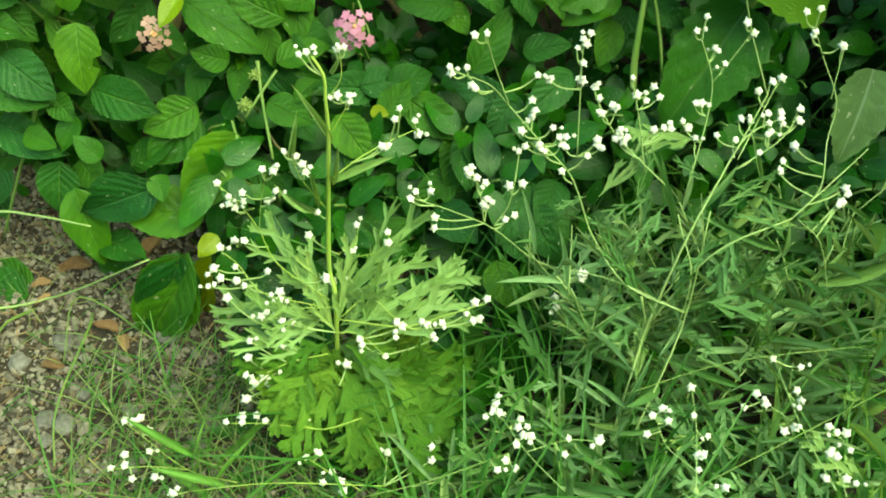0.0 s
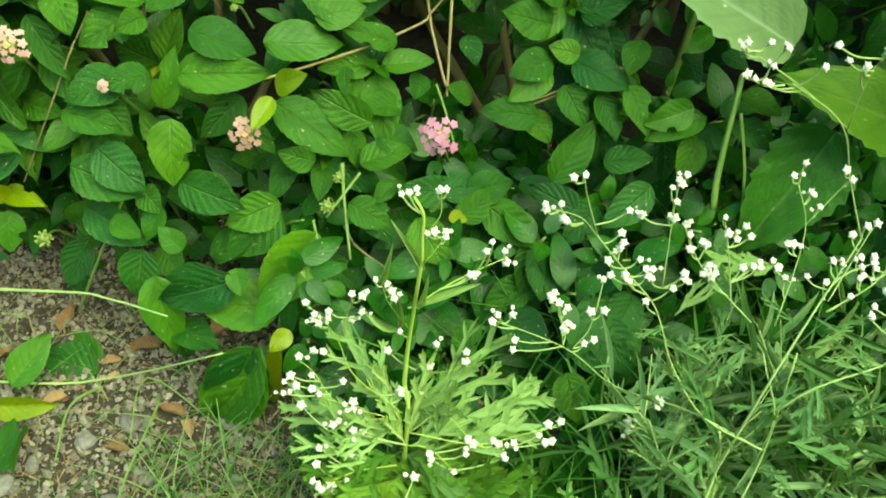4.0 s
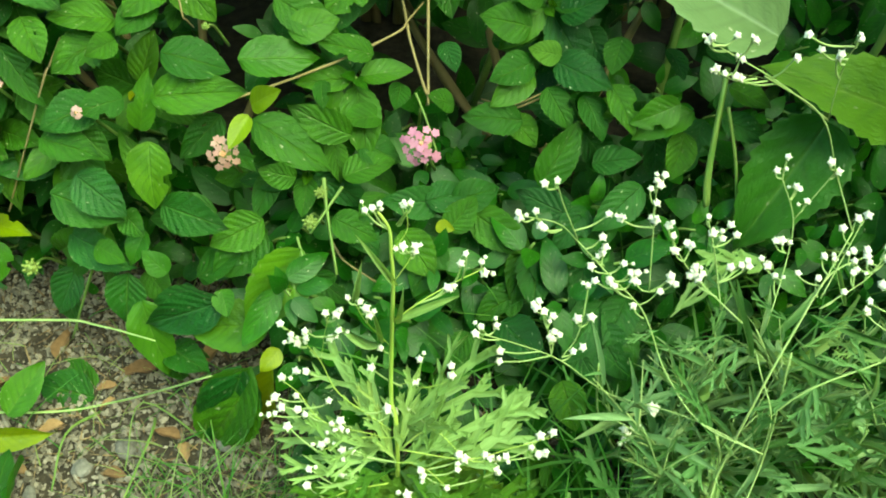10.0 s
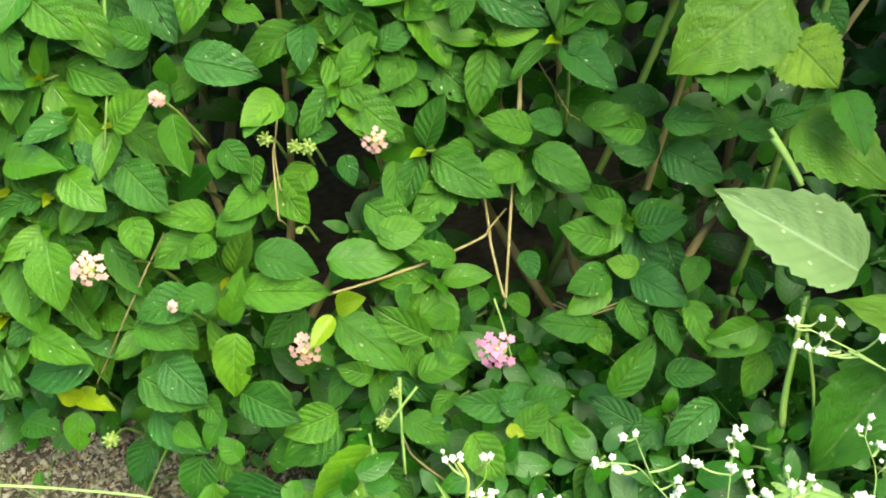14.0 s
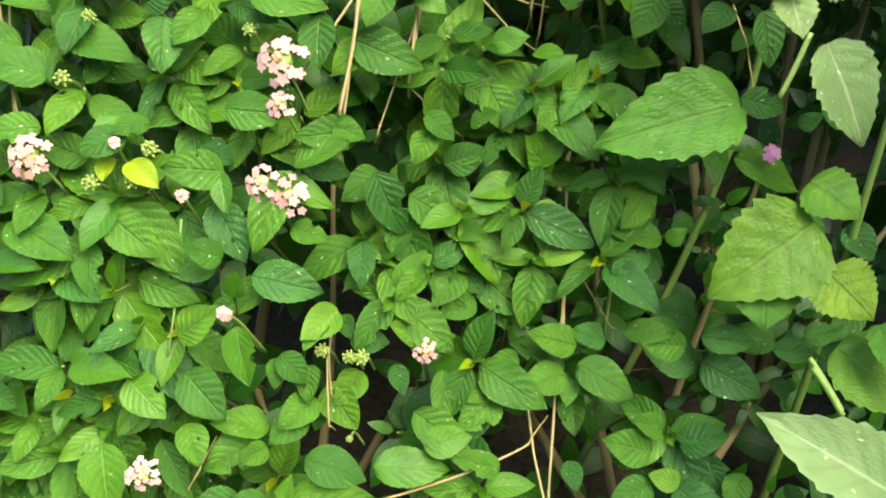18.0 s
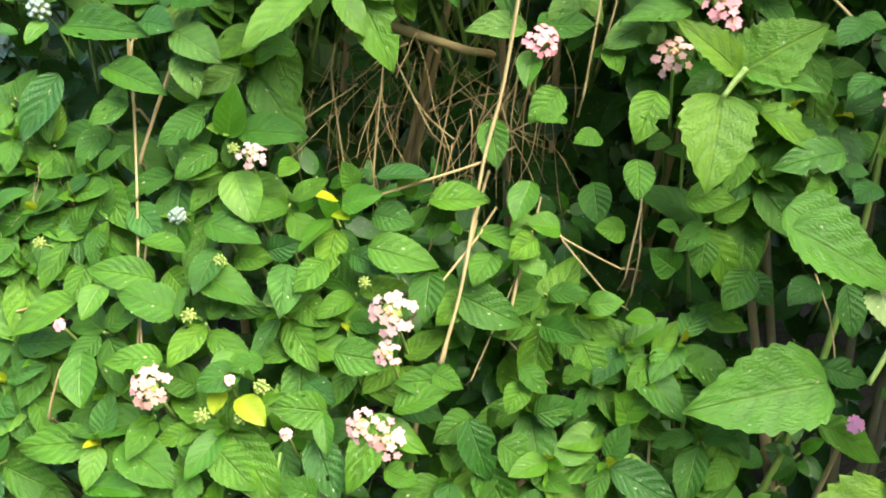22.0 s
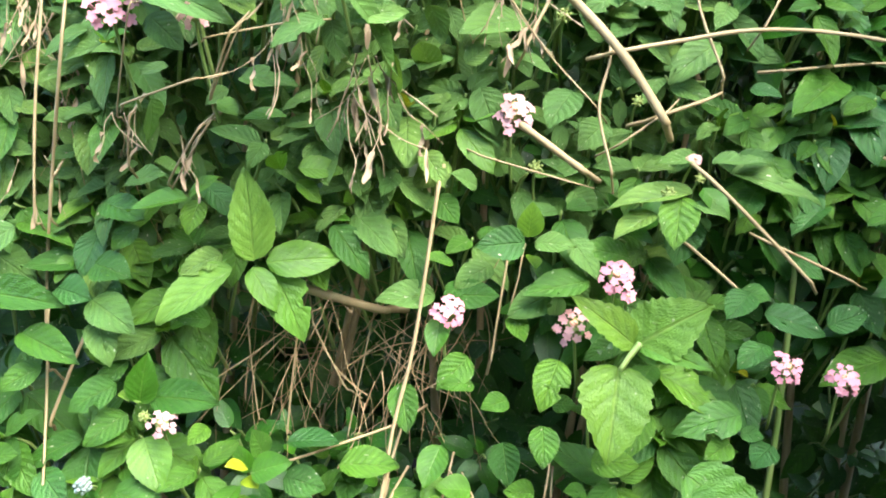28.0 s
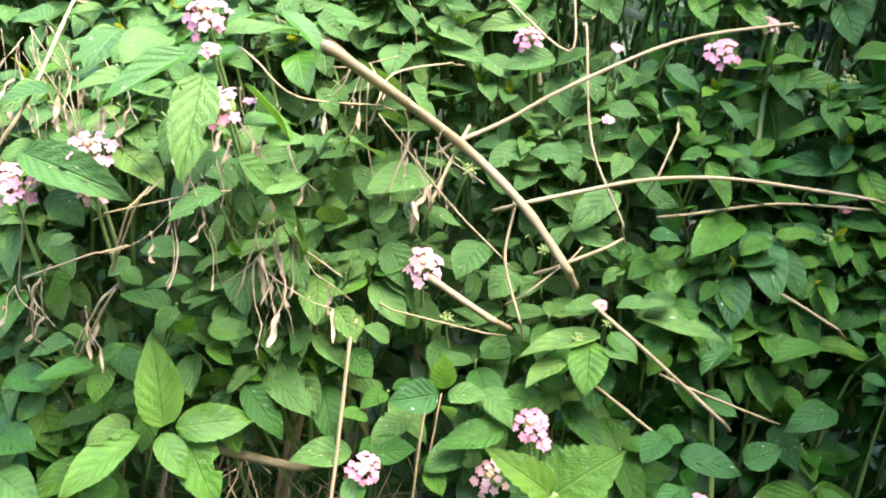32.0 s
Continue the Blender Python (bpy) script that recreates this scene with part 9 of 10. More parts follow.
daisy(WEED_A, -0.051, 0.323, 0.186, 0.0029, -0.046, 0.324, 0.180)
daisy(WEED_A, -0.057, 0.327, 0.165, 0.0031, -0.042, 0.326, 0.149)
daisy(WEED_A, -0.032, 0.325, 0.173, 0.0030, -0.032, 0.325, 0.168)
daisy(WEED_A, -0.016, 0.326, 0.165, 0.0031, -0.016, 0.326, 0.160)
daisy(WEED_A, -0.016, 0.326, 0.157, 0.0031, -0.020, 0.325, 0.152)
daisy(WEED_A, -0.035, 0.326, 0.153, 0.0031, -0.032, 0.325, 0.148)
daisy(WEED_A, -0.038, 0.327, 0.150, 0.0031, -0.036, 0.325, 0.147)
daisy(WEED_A, -0.034, 0.304, 0.102, 0.0032, -0.027, 0.302, 0.099)
daisy(WEED_A, -0.033, 0.303, 0.098, 0.0033, -0.020, 0.298, 0.093)
daisy(WEED_A, -0.042, 0.299, 0.085, 0.0034, -0.047, 0.289, 0.079)
daisy(WEED_A, -0.020, 0.298, 0.092, 0.0033, -0.020, 0.298, 0.093)
daisy(WEED_A, -0.013, 0.306, 0.113, 0.0032, -0.005, 0.304, 0.110)
daisy(WEED_A, -0.010, 0.305, 0.110, 0.0033, -0.031, 0.304, 0.102)
daisy(WEED_A, 0.001, 0.305, 0.113, 0.0032, -0.001, 0.303, 0.110)
daisy(WEED_A, 0.006, 0.301, 0.106, 0.0033, 0.007, 0.303, 0.109)
daisy(WEED_A, 0.008, 0.300, 0.103, 0.0032, -0.020, 0.298, 0.093)
daisy(WEED_A, 0.004, 0.304, 0.111, 0.0033, 0.003, 0.303, 0.110)
daisy(WEED_A, -0.014, 0.302, 0.104, 0.0033, -0.027, 0.302, 0.099)
daisy(WEED_A, 0.012, 0.304, 0.112, 0.0033, 0.007, 0.303, 0.109)
daisy(WEED_A, 0.031, 0.311, 0.120, 0.0032, 0.022, 0.308, 0.117)
daisy(WEED_A, 0.038, 0.312, 0.121, 0.0032, 0.027, 0.309, 0.118)
daisy(WEED_A, 0.030, 0.305, 0.111, 0.0033, 0.027, 0.309, 0.118)
daisy(WEED_A, 0.033, 0.305, 0.112, 0.0033, 0.007, 0.303, 0.109)
daisy(WEED_A, 0.026, 0.307, 0.115, 0.0032, 0.007, 0.303, 0.109)
daisy(WEED_A, -0.099, 0.299, 0.081, 0.0033, -0.096, 0.298, 0.076)
daisy(WEED_A, -0.088, 0.298, 0.077, 0.0033, -0.099, 0.296, 0.070)
daisy(WEED_A, -0.087, 0.297, 0.073, 0.0034, -0.096, 0.294, 0.068)
daisy(WEED_A, -0.094, 0.297, 0.074, 0.0034, -0.099, 0.296, 0.070)
daisy(WEED_A, -0.101, 0.294, 0.064, 0.0034, -0.096, 0.294, 0.068)
daisy(WEED_A, -0.080, 0.300, 0.081, 0.0033, -0.096, 0.298, 0.076)
daisy(WEED_A, -0.097, 0.304, 0.091, 0.0034, -0.086, 0.300, 0.081)
daisy(WEED_A, -0.096, 0.298, 0.076, 0.0034, -0.099, 0.296, 0.070)
daisy(WEED_A, -0.090, 0.297, 0.076, 0.0034, -0.099, 0.296, 0.070)
daisy(WEED_A, -0.100, 0.294, 0.064, 0.0034, -0.087, 0.289, 0.062)
daisy(WEED_A, -0.085, 0.294, 0.063, 0.0034, -0.087, 0.289, 0.062)
daisy(WEED_A, -0.112, 0.281, 0.062, 0.0034, -0.112, 0.280, 0.062)
daisy(WEED_A, -0.103, 0.284, 0.062, 0.0034, -0.101, 0.279, 0.062)
daisy(WEED_A, -0.103, 0.280, 0.062, 0.0034, -0.101, 0.279, 0.062)
daisy(WEED_A, -0.095, 0.284, 0.062, 0.0034, -0.095, 0.278, 0.062)
daisy(WEED_A, -0.090, 0.280, 0.062, 0.0034, -0.090, 0.278, 0.062)
daisy(WEED_A, -0.067, 0.279, 0.062, 0.0034, -0.067, 0.276, 0.062)
daisy(WEED_A, -0.075, 0.286, 0.062, 0.0034, -0.074, 0.281, 0.062)
daisy(WEED_A, -0.067, 0.255, 0.062, 0.0033, -0.066, 0.254, 0.062)
daisy(WEED_A, -0.060, 0.257, 0.062, 0.0033, -0.063, 0.252, 0.062)
daisy(WEED_A, -0.053, 0.245, 0.062, 0.0033, -0.052, 0.243, 0.062)
daisy(WEED_A, -0.058, 0.239, 0.062, 0.0033, -0.056, 0.238, 0.062)
daisy(WEED_A, -0.048, 0.239, 0.062, 0.0033, -0.049, 0.240, 0.062)
daisy(WEED_A, -0.047, 0.233, 0.062, 0.0032, -0.045, 0.238, 0.062)
daisy(WEED_A, -0.178, 0.305, 0.032, 0.0036, -0.177, 0.303, 0.032)
daisy(WEED_A, -0.169, 0.306, 0.032, 0.0036, -0.174, 0.301, 0.032)
daisy(WEED_A, -0.173, 0.304, 0.032, 0.0036, -0.174, 0.301, 0.032)
daisy(WEED_A, -0.163, 0.297, 0.032, 0.0036, -0.167, 0.294, 0.032)
daisy(WEED_A, -0.161, 0.283, 0.032, 0.0035, -0.160, 0.288, 0.032)
daisy(WEED_A, -0.175, 0.282, 0.032, 0.0035, -0.176, 0.273, 0.032)
daisy(WEED_A, -0.182, 0.274, 0.032, 0.0035, -0.181, 0.273, 0.032)
daisy(WEED_A, -0.169, 0.266, 0.032, 0.0034, -0.171, 0.273, 0.032)
daisy(WEED_A, -0.174, 0.275, 0.032, 0.0035, -0.176, 0.273, 0.032)
daisy(WEED_A, -0.156, 0.266, 0.032, 0.0034, -0.155, 0.272, 0.032)
daisy(WEED_A, -0.145, 0.255, 0.032, 0.0034, -0.137, 0.255, 0.032)
daisy(WEED_A, -0.022, 0.254, 0.062, 0.0034, -0.025, 0.234, 0.062)
daisy(WEED_A, 0.003, 0.255, 0.062, 0.0034, -0.025, 0.234, 0.062)
daisy(WEED_A, 0.002, 0.247, 0.062, 0.0033, -0.025, 0.234, 0.062)
daisy(WEED_B, 0.023, 0.330, 0.283, 0.0025, 0.030, 0.337, 0.274)
daisy(WEED_B, 0.029, 0.334, 0.281, 0.0025, 0.030, 0.337, 0.274)
daisy(WEED_B, 0.014, 0.333, 0.261, 0.0026, 0.021, 0.337, 0.256)
daisy(WEED_B, 0.013, 0.331, 0.266, 0.0026, 0.016, 0.334, 0.261)
daisy(WEED_B, 0.022, 0.338, 0.260, 0.0027, 0.025, 0.341, 0.251)
daisy(WEED_B, 0.028, 0.345, 0.242, 0.0028, 0.037, 0.348, 0.238)
daisy(WEED_B, 0.026, 0.344, 0.245, 0.0028, 0.037, 0.348, 0.238)
daisy(WEED_B, 0.059, 0.351, 0.244, 0.0028, 0.043, 0.349, 0.236)
daisy(WEED_B, 0.065, 0.351, 0.241, 0.0028, 0.081, 0.349, 0.236)
daisy(WEED_B, 0.058, 0.351, 0.229, 0.0029, 0.050, 0.350, 0.222)
daisy(WEED_B, 0.060, 0.350, 0.223, 0.0029, 0.054, 0.349, 0.216)
daisy(WEED_B, 0.057, 0.350, 0.217, 0.0029, 0.059, 0.349, 0.211)
daisy(WEED_B, 0.059, 0.350, 0.219, 0.0029, 0.059, 0.349, 0.211)
daisy(WEED_B, 0.054, 0.349, 0.211, 0.0030, 0.063, 0.348, 0.206)
daisy(WEED_B, 0.054, 0.348, 0.198, 0.0030, 0.053, 0.344, 0.179)
daisy(WEED_B, 0.057, 0.348, 0.201, 0.0030, 0.071, 0.345, 0.197)
daisy(WEED_B, 0.065, 0.347, 0.200, 0.0030, 0.076, 0.343, 0.192)
daisy(WEED_B, 0.064, 0.347, 0.203, 0.0030, 0.071, 0.345, 0.197)
daisy(WEED_B, 0.067, 0.346, 0.199, 0.0030, 0.076, 0.343, 0.192)
daisy(WEED_B, 0.070, 0.348, 0.213, 0.0030, 0.063, 0.348, 0.206)
daisy(WEED_B, 0.074, 0.347, 0.207, 0.0030, 0.067, 0.347, 0.201)
daisy(WEED_B, 0.077, 0.346, 0.208, 0.0030, 0.067, 0.347, 0.201)
daisy(WEED_B, 0.078, 0.345, 0.202, 0.0030, 0.084, 0.343, 0.197)
daisy(WEED_B, 0.076, 0.346, 0.203, 0.0030, 0.071, 0.345, 0.197)
daisy(WEED_B, 0.089, 0.342, 0.198, 0.0030, 0.080, 0.342, 0.188)
daisy(WEED_B, 0.077, 0.342, 0.188, 0.0031, 0.083, 0.339, 0.181)
daisy(WEED_B, 0.076, 0.350, 0.260, 0.0027, 0.079, 0.350, 0.250)
daisy(WEED_B, 0.078, 0.350, 0.265, 0.0027, 0.078, 0.350, 0.258)
daisy(WEED_B, 0.081, 0.350, 0.268, 0.0027, 0.078, 0.350, 0.258)
daisy(WEED_B, 0.080, 0.350, 0.262, 0.0027, 0.078, 0.350, 0.258)
daisy(WEED_B, 0.080, 0.350, 0.251, 0.0028, 0.080, 0.349, 0.243)
daisy(WEED_B, 0.079, 0.350, 0.242, 0.0028, 0.081, 0.349, 0.236)
daisy(WEED_B, 0.081, 0.349, 0.241, 0.0028, 0.081, 0.349, 0.236)
daisy(WEED_B, 0.088, 0.349, 0.237, 0.0028, 0.091, 0.347, 0.229)
daisy(WEED_B, 0.091, 0.348, 0.231, 0.0029, 0.095, 0.346, 0.223)
daisy(WEED_B, 0.098, 0.347, 0.227, 0.0029, 0.095, 0.346, 0.223)
daisy(WEED_B, 0.100, 0.346, 0.226, 0.0029, 0.098, 0.344, 0.217)
daisy(WEED_B, 0.093, 0.346, 0.223, 0.0029, 0.098, 0.344, 0.217)
daisy(WEED_B, 0.093, 0.343, 0.208, 0.0030, 0.084, 0.343, 0.197)
daisy(WEED_B, 0.096, 0.342, 0.203, 0.0030, 0.084, 0.343, 0.197)
daisy(WEED_B, 0.093, 0.343, 0.205, 0.0030, 0.084, 0.343, 0.197)
daisy(WEED_B, 0.104, 0.342, 0.210, 0.0030, 0.108, 0.338, 0.206)
daisy(WEED_B, 0.103, 0.343, 0.212, 0.0030, 0.108, 0.338, 0.206)
daisy(WEED_B, 0.106, 0.341, 0.208, 0.0030, 0.115, 0.334, 0.201)
daisy(WEED_B, 0.104, 0.343, 0.214, 0.0029, 0.108, 0.338, 0.206)
daisy(WEED_B, 0.108, 0.342, 0.210, 0.0030, 0.108, 0.338, 0.206)
daisy(WEED_B, 0.102, 0.342, 0.209, 0.0030, 0.115, 0.334, 0.201)
daisy(WEED_B, 0.106, 0.349, 0.242, 0.0028, 0.108, 0.348, 0.236)
daisy(WEED_B, 0.118, 0.349, 0.236, 0.0029, 0.110, 0.347, 0.230)
daisy(WEED_B, 0.115, 0.347, 0.229, 0.0029, 0.111, 0.345, 0.225)
daisy(WEED_B, 0.110, 0.348, 0.232, 0.0029, 0.111, 0.345, 0.225)
daisy(WEED_B, 0.122, 0.348, 0.230, 0.0029, 0.111, 0.345, 0.225)
daisy(WEED_B, 0.135, 0.356, 0.263, 0.0028, 0.139, 0.356, 0.258)
daisy(WEED_B, 0.138, 0.356, 0.271, 0.0027, 0.139, 0.356, 0.258)
daisy(WEED_B, 0.149, 0.356, 0.251, 0.0028, 0.145, 0.354, 0.246)
daisy(WEED_B, 0.147, 0.356, 0.253, 0.0028, 0.145, 0.354, 0.246)
daisy(WEED_B, 0.155, 0.356, 0.243, 0.0029, 0.153, 0.354, 0.238)
daisy(WEED_B, 0.159, 0.356, 0.267, 0.0028, 0.164, 0.357, 0.261)
daisy(WEED_B, 0.165, 0.357, 0.260, 0.0028, 0.162, 0.357, 0.256)
daisy(WEED_B, 0.142, 0.348, 0.225, 0.0029, 0.148, 0.345, 0.219)
daisy(WEED_B, 0.145, 0.348, 0.225, 0.0029, 0.148, 0.345, 0.219)
daisy(WEED_B, 0.129, 0.343, 0.217, 0.0029, 0.115, 0.338, 0.207)
daisy(WEED_B, 0.121, 0.342, 0.214, 0.0029, 0.115, 0.338, 0.207)
daisy(WEED_B, 0.126, 0.342, 0.215, 0.0029, 0.115, 0.338, 0.207)
daisy(WEED_B, 0.130, 0.342, 0.214, 0.0029, 0.115, 0.338, 0.207)
daisy(WEED_B, 0.143, 0.339, 0.210, 0.0030, 0.143, 0.332, 0.202)
daisy(WEED_B, 0.139, 0.342, 0.214, 0.0030, 0.146, 0.337, 0.208)
daisy(WEED_B, 0.136, 0.344, 0.217, 0.0029, 0.146, 0.337, 0.208)
daisy(WEED_B, 0.154, 0.339, 0.211, 0.0030, 0.166, 0.334, 0.206)
daisy(WEED_B, 0.175, 0.351, 0.229, 0.0029, 0.179, 0.346, 0.222)
daisy(WEED_B, 0.182, 0.353, 0.233, 0.0029, 0.180, 0.350, 0.227)
daisy(WEED_B, 0.186, 0.353, 0.235, 0.0029, 0.183, 0.351, 0.230)
daisy(WEED_B, 0.181, 0.345, 0.219, 0.0030, 0.179, 0.340, 0.214)
daisy(WEED_B, 0.188, 0.345, 0.219, 0.0030, 0.192, 0.339, 0.214)
daisy(WEED_B, 0.182, 0.342, 0.215, 0.0030, 0.189, 0.337, 0.211)
daisy(WEED_B, 0.183, 0.339, 0.212, 0.0030, 0.181, 0.333, 0.206)
daisy(WEED_B, 0.181, 0.338, 0.211, 0.0030, 0.181, 0.333, 0.206)
daisy(WEED_B, 0.188, 0.343, 0.217, 0.0030, 0.189, 0.337, 0.211)
daisy(WEED_B, 0.189, 0.341, 0.215, 0.0030, 0.187, 0.335, 0.209)
daisy(WEED_B, 0.188, 0.327, 0.202, 0.0030, 0.208, 0.319, 0.197)
daisy(WEED_B, 0.176, 0.331, 0.205, 0.0030, 0.164, 0.326, 0.199)
daisy(WEED_B, 0.186, 0.323, 0.199, 0.0030, 0.203, 0.312, 0.190)
daisy(WEED_B, 0.195, 0.333, 0.207, 0.0030, 0.209, 0.324, 0.201)
daisy(WEED_B, 0.198, 0.345, 0.221, 0.0030, 0.194, 0.341, 0.216)
daisy(WEED_B, 0.197, 0.342, 0.217, 0.0030, 0.189, 0.337, 0.211)
daisy(WEED_B, 0.198, 0.341, 0.216, 0.0030, 0.189, 0.337, 0.211)
daisy(WEED_B, 0.172, 0.343, 0.216, 0.0030, 0.174, 0.339, 0.212)
daisy(WEED_B, 0.167, 0.344, 0.217, 0.0030, 0.168, 0.337, 0.211)
daisy(WEED_B, 0.164, 0.337, 0.209, 0.0030, 0.163, 0.330, 0.203)
daisy(WEED_B, 0.185, 0.353, 0.274, 0.0027, 0.194, 0.354, 0.263)
daisy(WEED_B, 0.191, 0.352, 0.276, 0.0027, 0.194, 0.354, 0.263)
daisy(WEED_B, 0.194, 0.354, 0.260, 0.0028, 0.199, 0.353, 0.254)
daisy(WEED_B, 0.194, 0.354, 0.262, 0.0028, 0.199, 0.353, 0.254)
daisy(WEED_B, 0.211, 0.352, 0.254, 0.0028, 0.212, 0.350, 0.245)
daisy(WEED_B, 0.210, 0.352, 0.255, 0.0028, 0.202, 0.353, 0.250)
daisy(WEED_B, 0.221, 0.315, 0.192, 0.0030, 0.199, 0.309, 0.187)
daisy(WEED_B, 0.219, 0.310, 0.187, 0.0030, 0.204, 0.297, 0.175)
daisy(WEED_B, 0.217, 0.309, 0.186, 0.0030, 0.204, 0.297, 0.175)
daisy(WEED_B, 0.222, 0.313, 0.190, 0.0030, 0.201, 0.299, 0.177)
daisy(WEED_B, 0.091, 0.339, 0.329, 0.0023, 0.106, 0.342, 0.324)
daisy(WEED_B, 0.099, 0.341, 0.325, 0.0024, 0.117, 0.344, 0.320)
daisy(WEED_B, -0.004, 0.331, 0.184, 0.0030, 0.009, 0.333, 0.176)
daisy(WEED_B, -0.001, 0.333, 0.187, 0.0030, 0.003, 0.333, 0.180)
daisy(WEED_B, 0.007, 0.335, 0.185, 0.0030, 0.003, 0.333, 0.180)
daisy(WEED_B, 0.009, 0.332, 0.168, 0.0031, 0.031, 0.336, 0.161)
daisy(WEED_B, 0.009, 0.330, 0.162, 0.0031, 0.037, 0.336, 0.157)
daisy(WEED_B, 0.028, 0.343, 0.189, 0.0030, 0.030, 0.342, 0.185)
daisy(WEED_B, 0.032, 0.343, 0.185, 0.0031, 0.034, 0.340, 0.175)
daisy(WEED_B, 0.029, 0.344, 0.192, 0.0030, 0.029, 0.343, 0.187)
daisy(WEED_B, 0.037, 0.343, 0.181, 0.0031, 0.034, 0.340, 0.175)
daisy(WEED_B, 0.038, 0.340, 0.172, 0.0031, 0.036, 0.338, 0.164)
daisy(WEED_B, 0.036, 0.339, 0.169, 0.0031, 0.036, 0.338, 0.164)
daisy(WEED_B, 0.041, 0.340, 0.169, 0.0031, 0.036, 0.338, 0.164)
daisy(WEED_B, 0.038, 0.339, 0.167, 0.0031, 0.037, 0.336, 0.158)
daisy(WEED_B, 0.050, 0.343, 0.178, 0.0031, 0.052, 0.342, 0.172)
daisy(WEED_B, 0.057, 0.343, 0.179, 0.0031, 0.052, 0.342, 0.172)
daisy(WEED_B, 0.049, 0.338, 0.157, 0.0032, 0.043, 0.336, 0.152)
daisy(WEED_B, 0.054, 0.339, 0.159, 0.0032, 0.043, 0.337, 0.154)
daisy(WEED_B, 0.092, 0.321, 0.128, 0.0033, 0.080, 0.325, 0.115)
daisy(WEED_B, 0.094, 0.320, 0.128, 0.0033, 0.080, 0.325, 0.115)
daisy(WEED_B, 0.093, 0.320, 0.124, 0.0033, 0.080, 0.325, 0.115)
daisy(WEED_B, 0.083, 0.322, 0.100, 0.0034, 0.086, 0.322, 0.108)
daisy(WEED_B, 0.085, 0.322, 0.108, 0.0034, 0.086, 0.322, 0.108)
daisy(WEED_B, 0.081, 0.323, 0.104, 0.0034, 0.086, 0.322, 0.108)
daisy(WEED_B, 0.082, 0.321, 0.098, 0.0034, 0.086, 0.322, 0.108)
daisy(WEED_B, 0.079, 0.333, 0.348, 0.0022, 0.088, 0.336, 0.341)
daisy(WEED_B, 0.080, 0.332, 0.350, 0.0022, 0.084, 0.334, 0.345)
daisy(WEED_B, 0.087, 0.338, 0.332, 0.0023, 0.095, 0.340, 0.328)
daisy(WEED_B, 0.096, 0.340, 0.327, 0.0023, 0.111, 0.343, 0.322)
daisy(WEED_B, 0.090, 0.334, 0.349, 0.0022, 0.084, 0.334, 0.345)
daisy(WEED_B, 0.096, 0.338, 0.336, 0.0023, 0.095, 0.340, 0.328)
daisy(WEED_B, 0.098, 0.335, 0.346, 0.0022, 0.093, 0.337, 0.337)
daisy(WEED_B, 0.118, 0.336, 0.347, 0.0022, 0.139, 0.338, 0.340)
daisy(WEED_B, 0.126, 0.338, 0.339, 0.0023, 0.139, 0.340, 0.333)
daisy(WEED_B, 0.135, 0.339, 0.336, 0.0023, 0.139, 0.341, 0.330)
daisy(WEED_B, 0.135, 0.340, 0.334, 0.0023, 0.141, 0.344, 0.321)
daisy(WEED_B, 0.139, 0.337, 0.344, 0.0023, 0.139, 0.338, 0.340)
daisy(WEED_B, 0.118, 0.339, 0.335, 0.0023, 0.112, 0.343, 0.323)
daisy(WEED_C, 0.041, 0.270, 0.086, 0.0033, 0.038, 0.264, 0.086)
daisy(WEED_C, 0.037, 0.262, 0.086, 0.0032, 0.038, 0.264, 0.086)
daisy(WEED_C, 0.040, 0.260, 0.086, 0.0032, 0.041, 0.256, 0.086)
daisy(WEED_C, 0.051, 0.255, 0.086, 0.0032, 0.044, 0.250, 0.086)
daisy(WEED_C, 0.055, 0.244, 0.086, 0.0032, 0.056, 0.236, 0.086)
daisy(WEED_C, 0.051, 0.245, 0.086, 0.0032, 0.047, 0.242, 0.086)
daisy(WEED_C, 0.046, 0.240, 0.086, 0.0032, 0.047, 0.242, 0.086)
daisy(WEED_C, 0.075, 0.241, 0.086, 0.0032, 0.073, 0.240, 0.086)
daisy(WEED_C, 0.071, 0.232, 0.086, 0.0032, 0.067, 0.239, 0.086)
daisy(WEED_C, 0.091, 0.238, 0.086, 0.0032, 0.091, 0.238, 0.086)
daisy(WEED_C, 0.092, 0.240, 0.086, 0.0032, 0.091, 0.238, 0.086)
daisy(WEED_C, 0.034, 0.226, 0.086, 0.0031, 0.031, 0.233, 0.086)
daisy(WEED_C, 0.043, 0.226, 0.086, 0.0031, 0.041, 0.235, 0.086)
daisy(WEED_C, 0.039, 0.231, 0.086, 0.0032, 0.041, 0.235, 0.086)
daisy(WEED_C, 0.131, 0.255, 0.086, 0.0033, 0.126, 0.251, 0.086)
daisy(WEED_C, 0.124, 0.251, 0.086, 0.0032, 0.126, 0.251, 0.086)
daisy(WEED_C, 0.132, 0.247, 0.086, 0.0032, 0.126, 0.246, 0.086)
daisy(WEED_C, 0.118, 0.240, 0.086, 0.0032, 0.126, 0.241, 0.086)
daisy(WEED_C, 0.151, 0.236, 0.086, 0.0032, 0.146, 0.240, 0.086)
daisy(WEED_C, 0.146, 0.226, 0.086, 0.0032, 0.142, 0.231, 0.086)
daisy(WEED_C, 0.142, 0.225, 0.086, 0.0032, 0.140, 0.223, 0.086)
daisy(WEED_C, 0.140, 0.217, 0.086, 0.0032, 0.138, 0.217, 0.086)
daisy(WEED_C, 0.143, 0.225, 0.086, 0.0032, 0.140, 0.223, 0.086)
daisy(WEED_C, 0.202, 0.279, 0.091, 0.0035, 0.204, 0.279, 0.089)
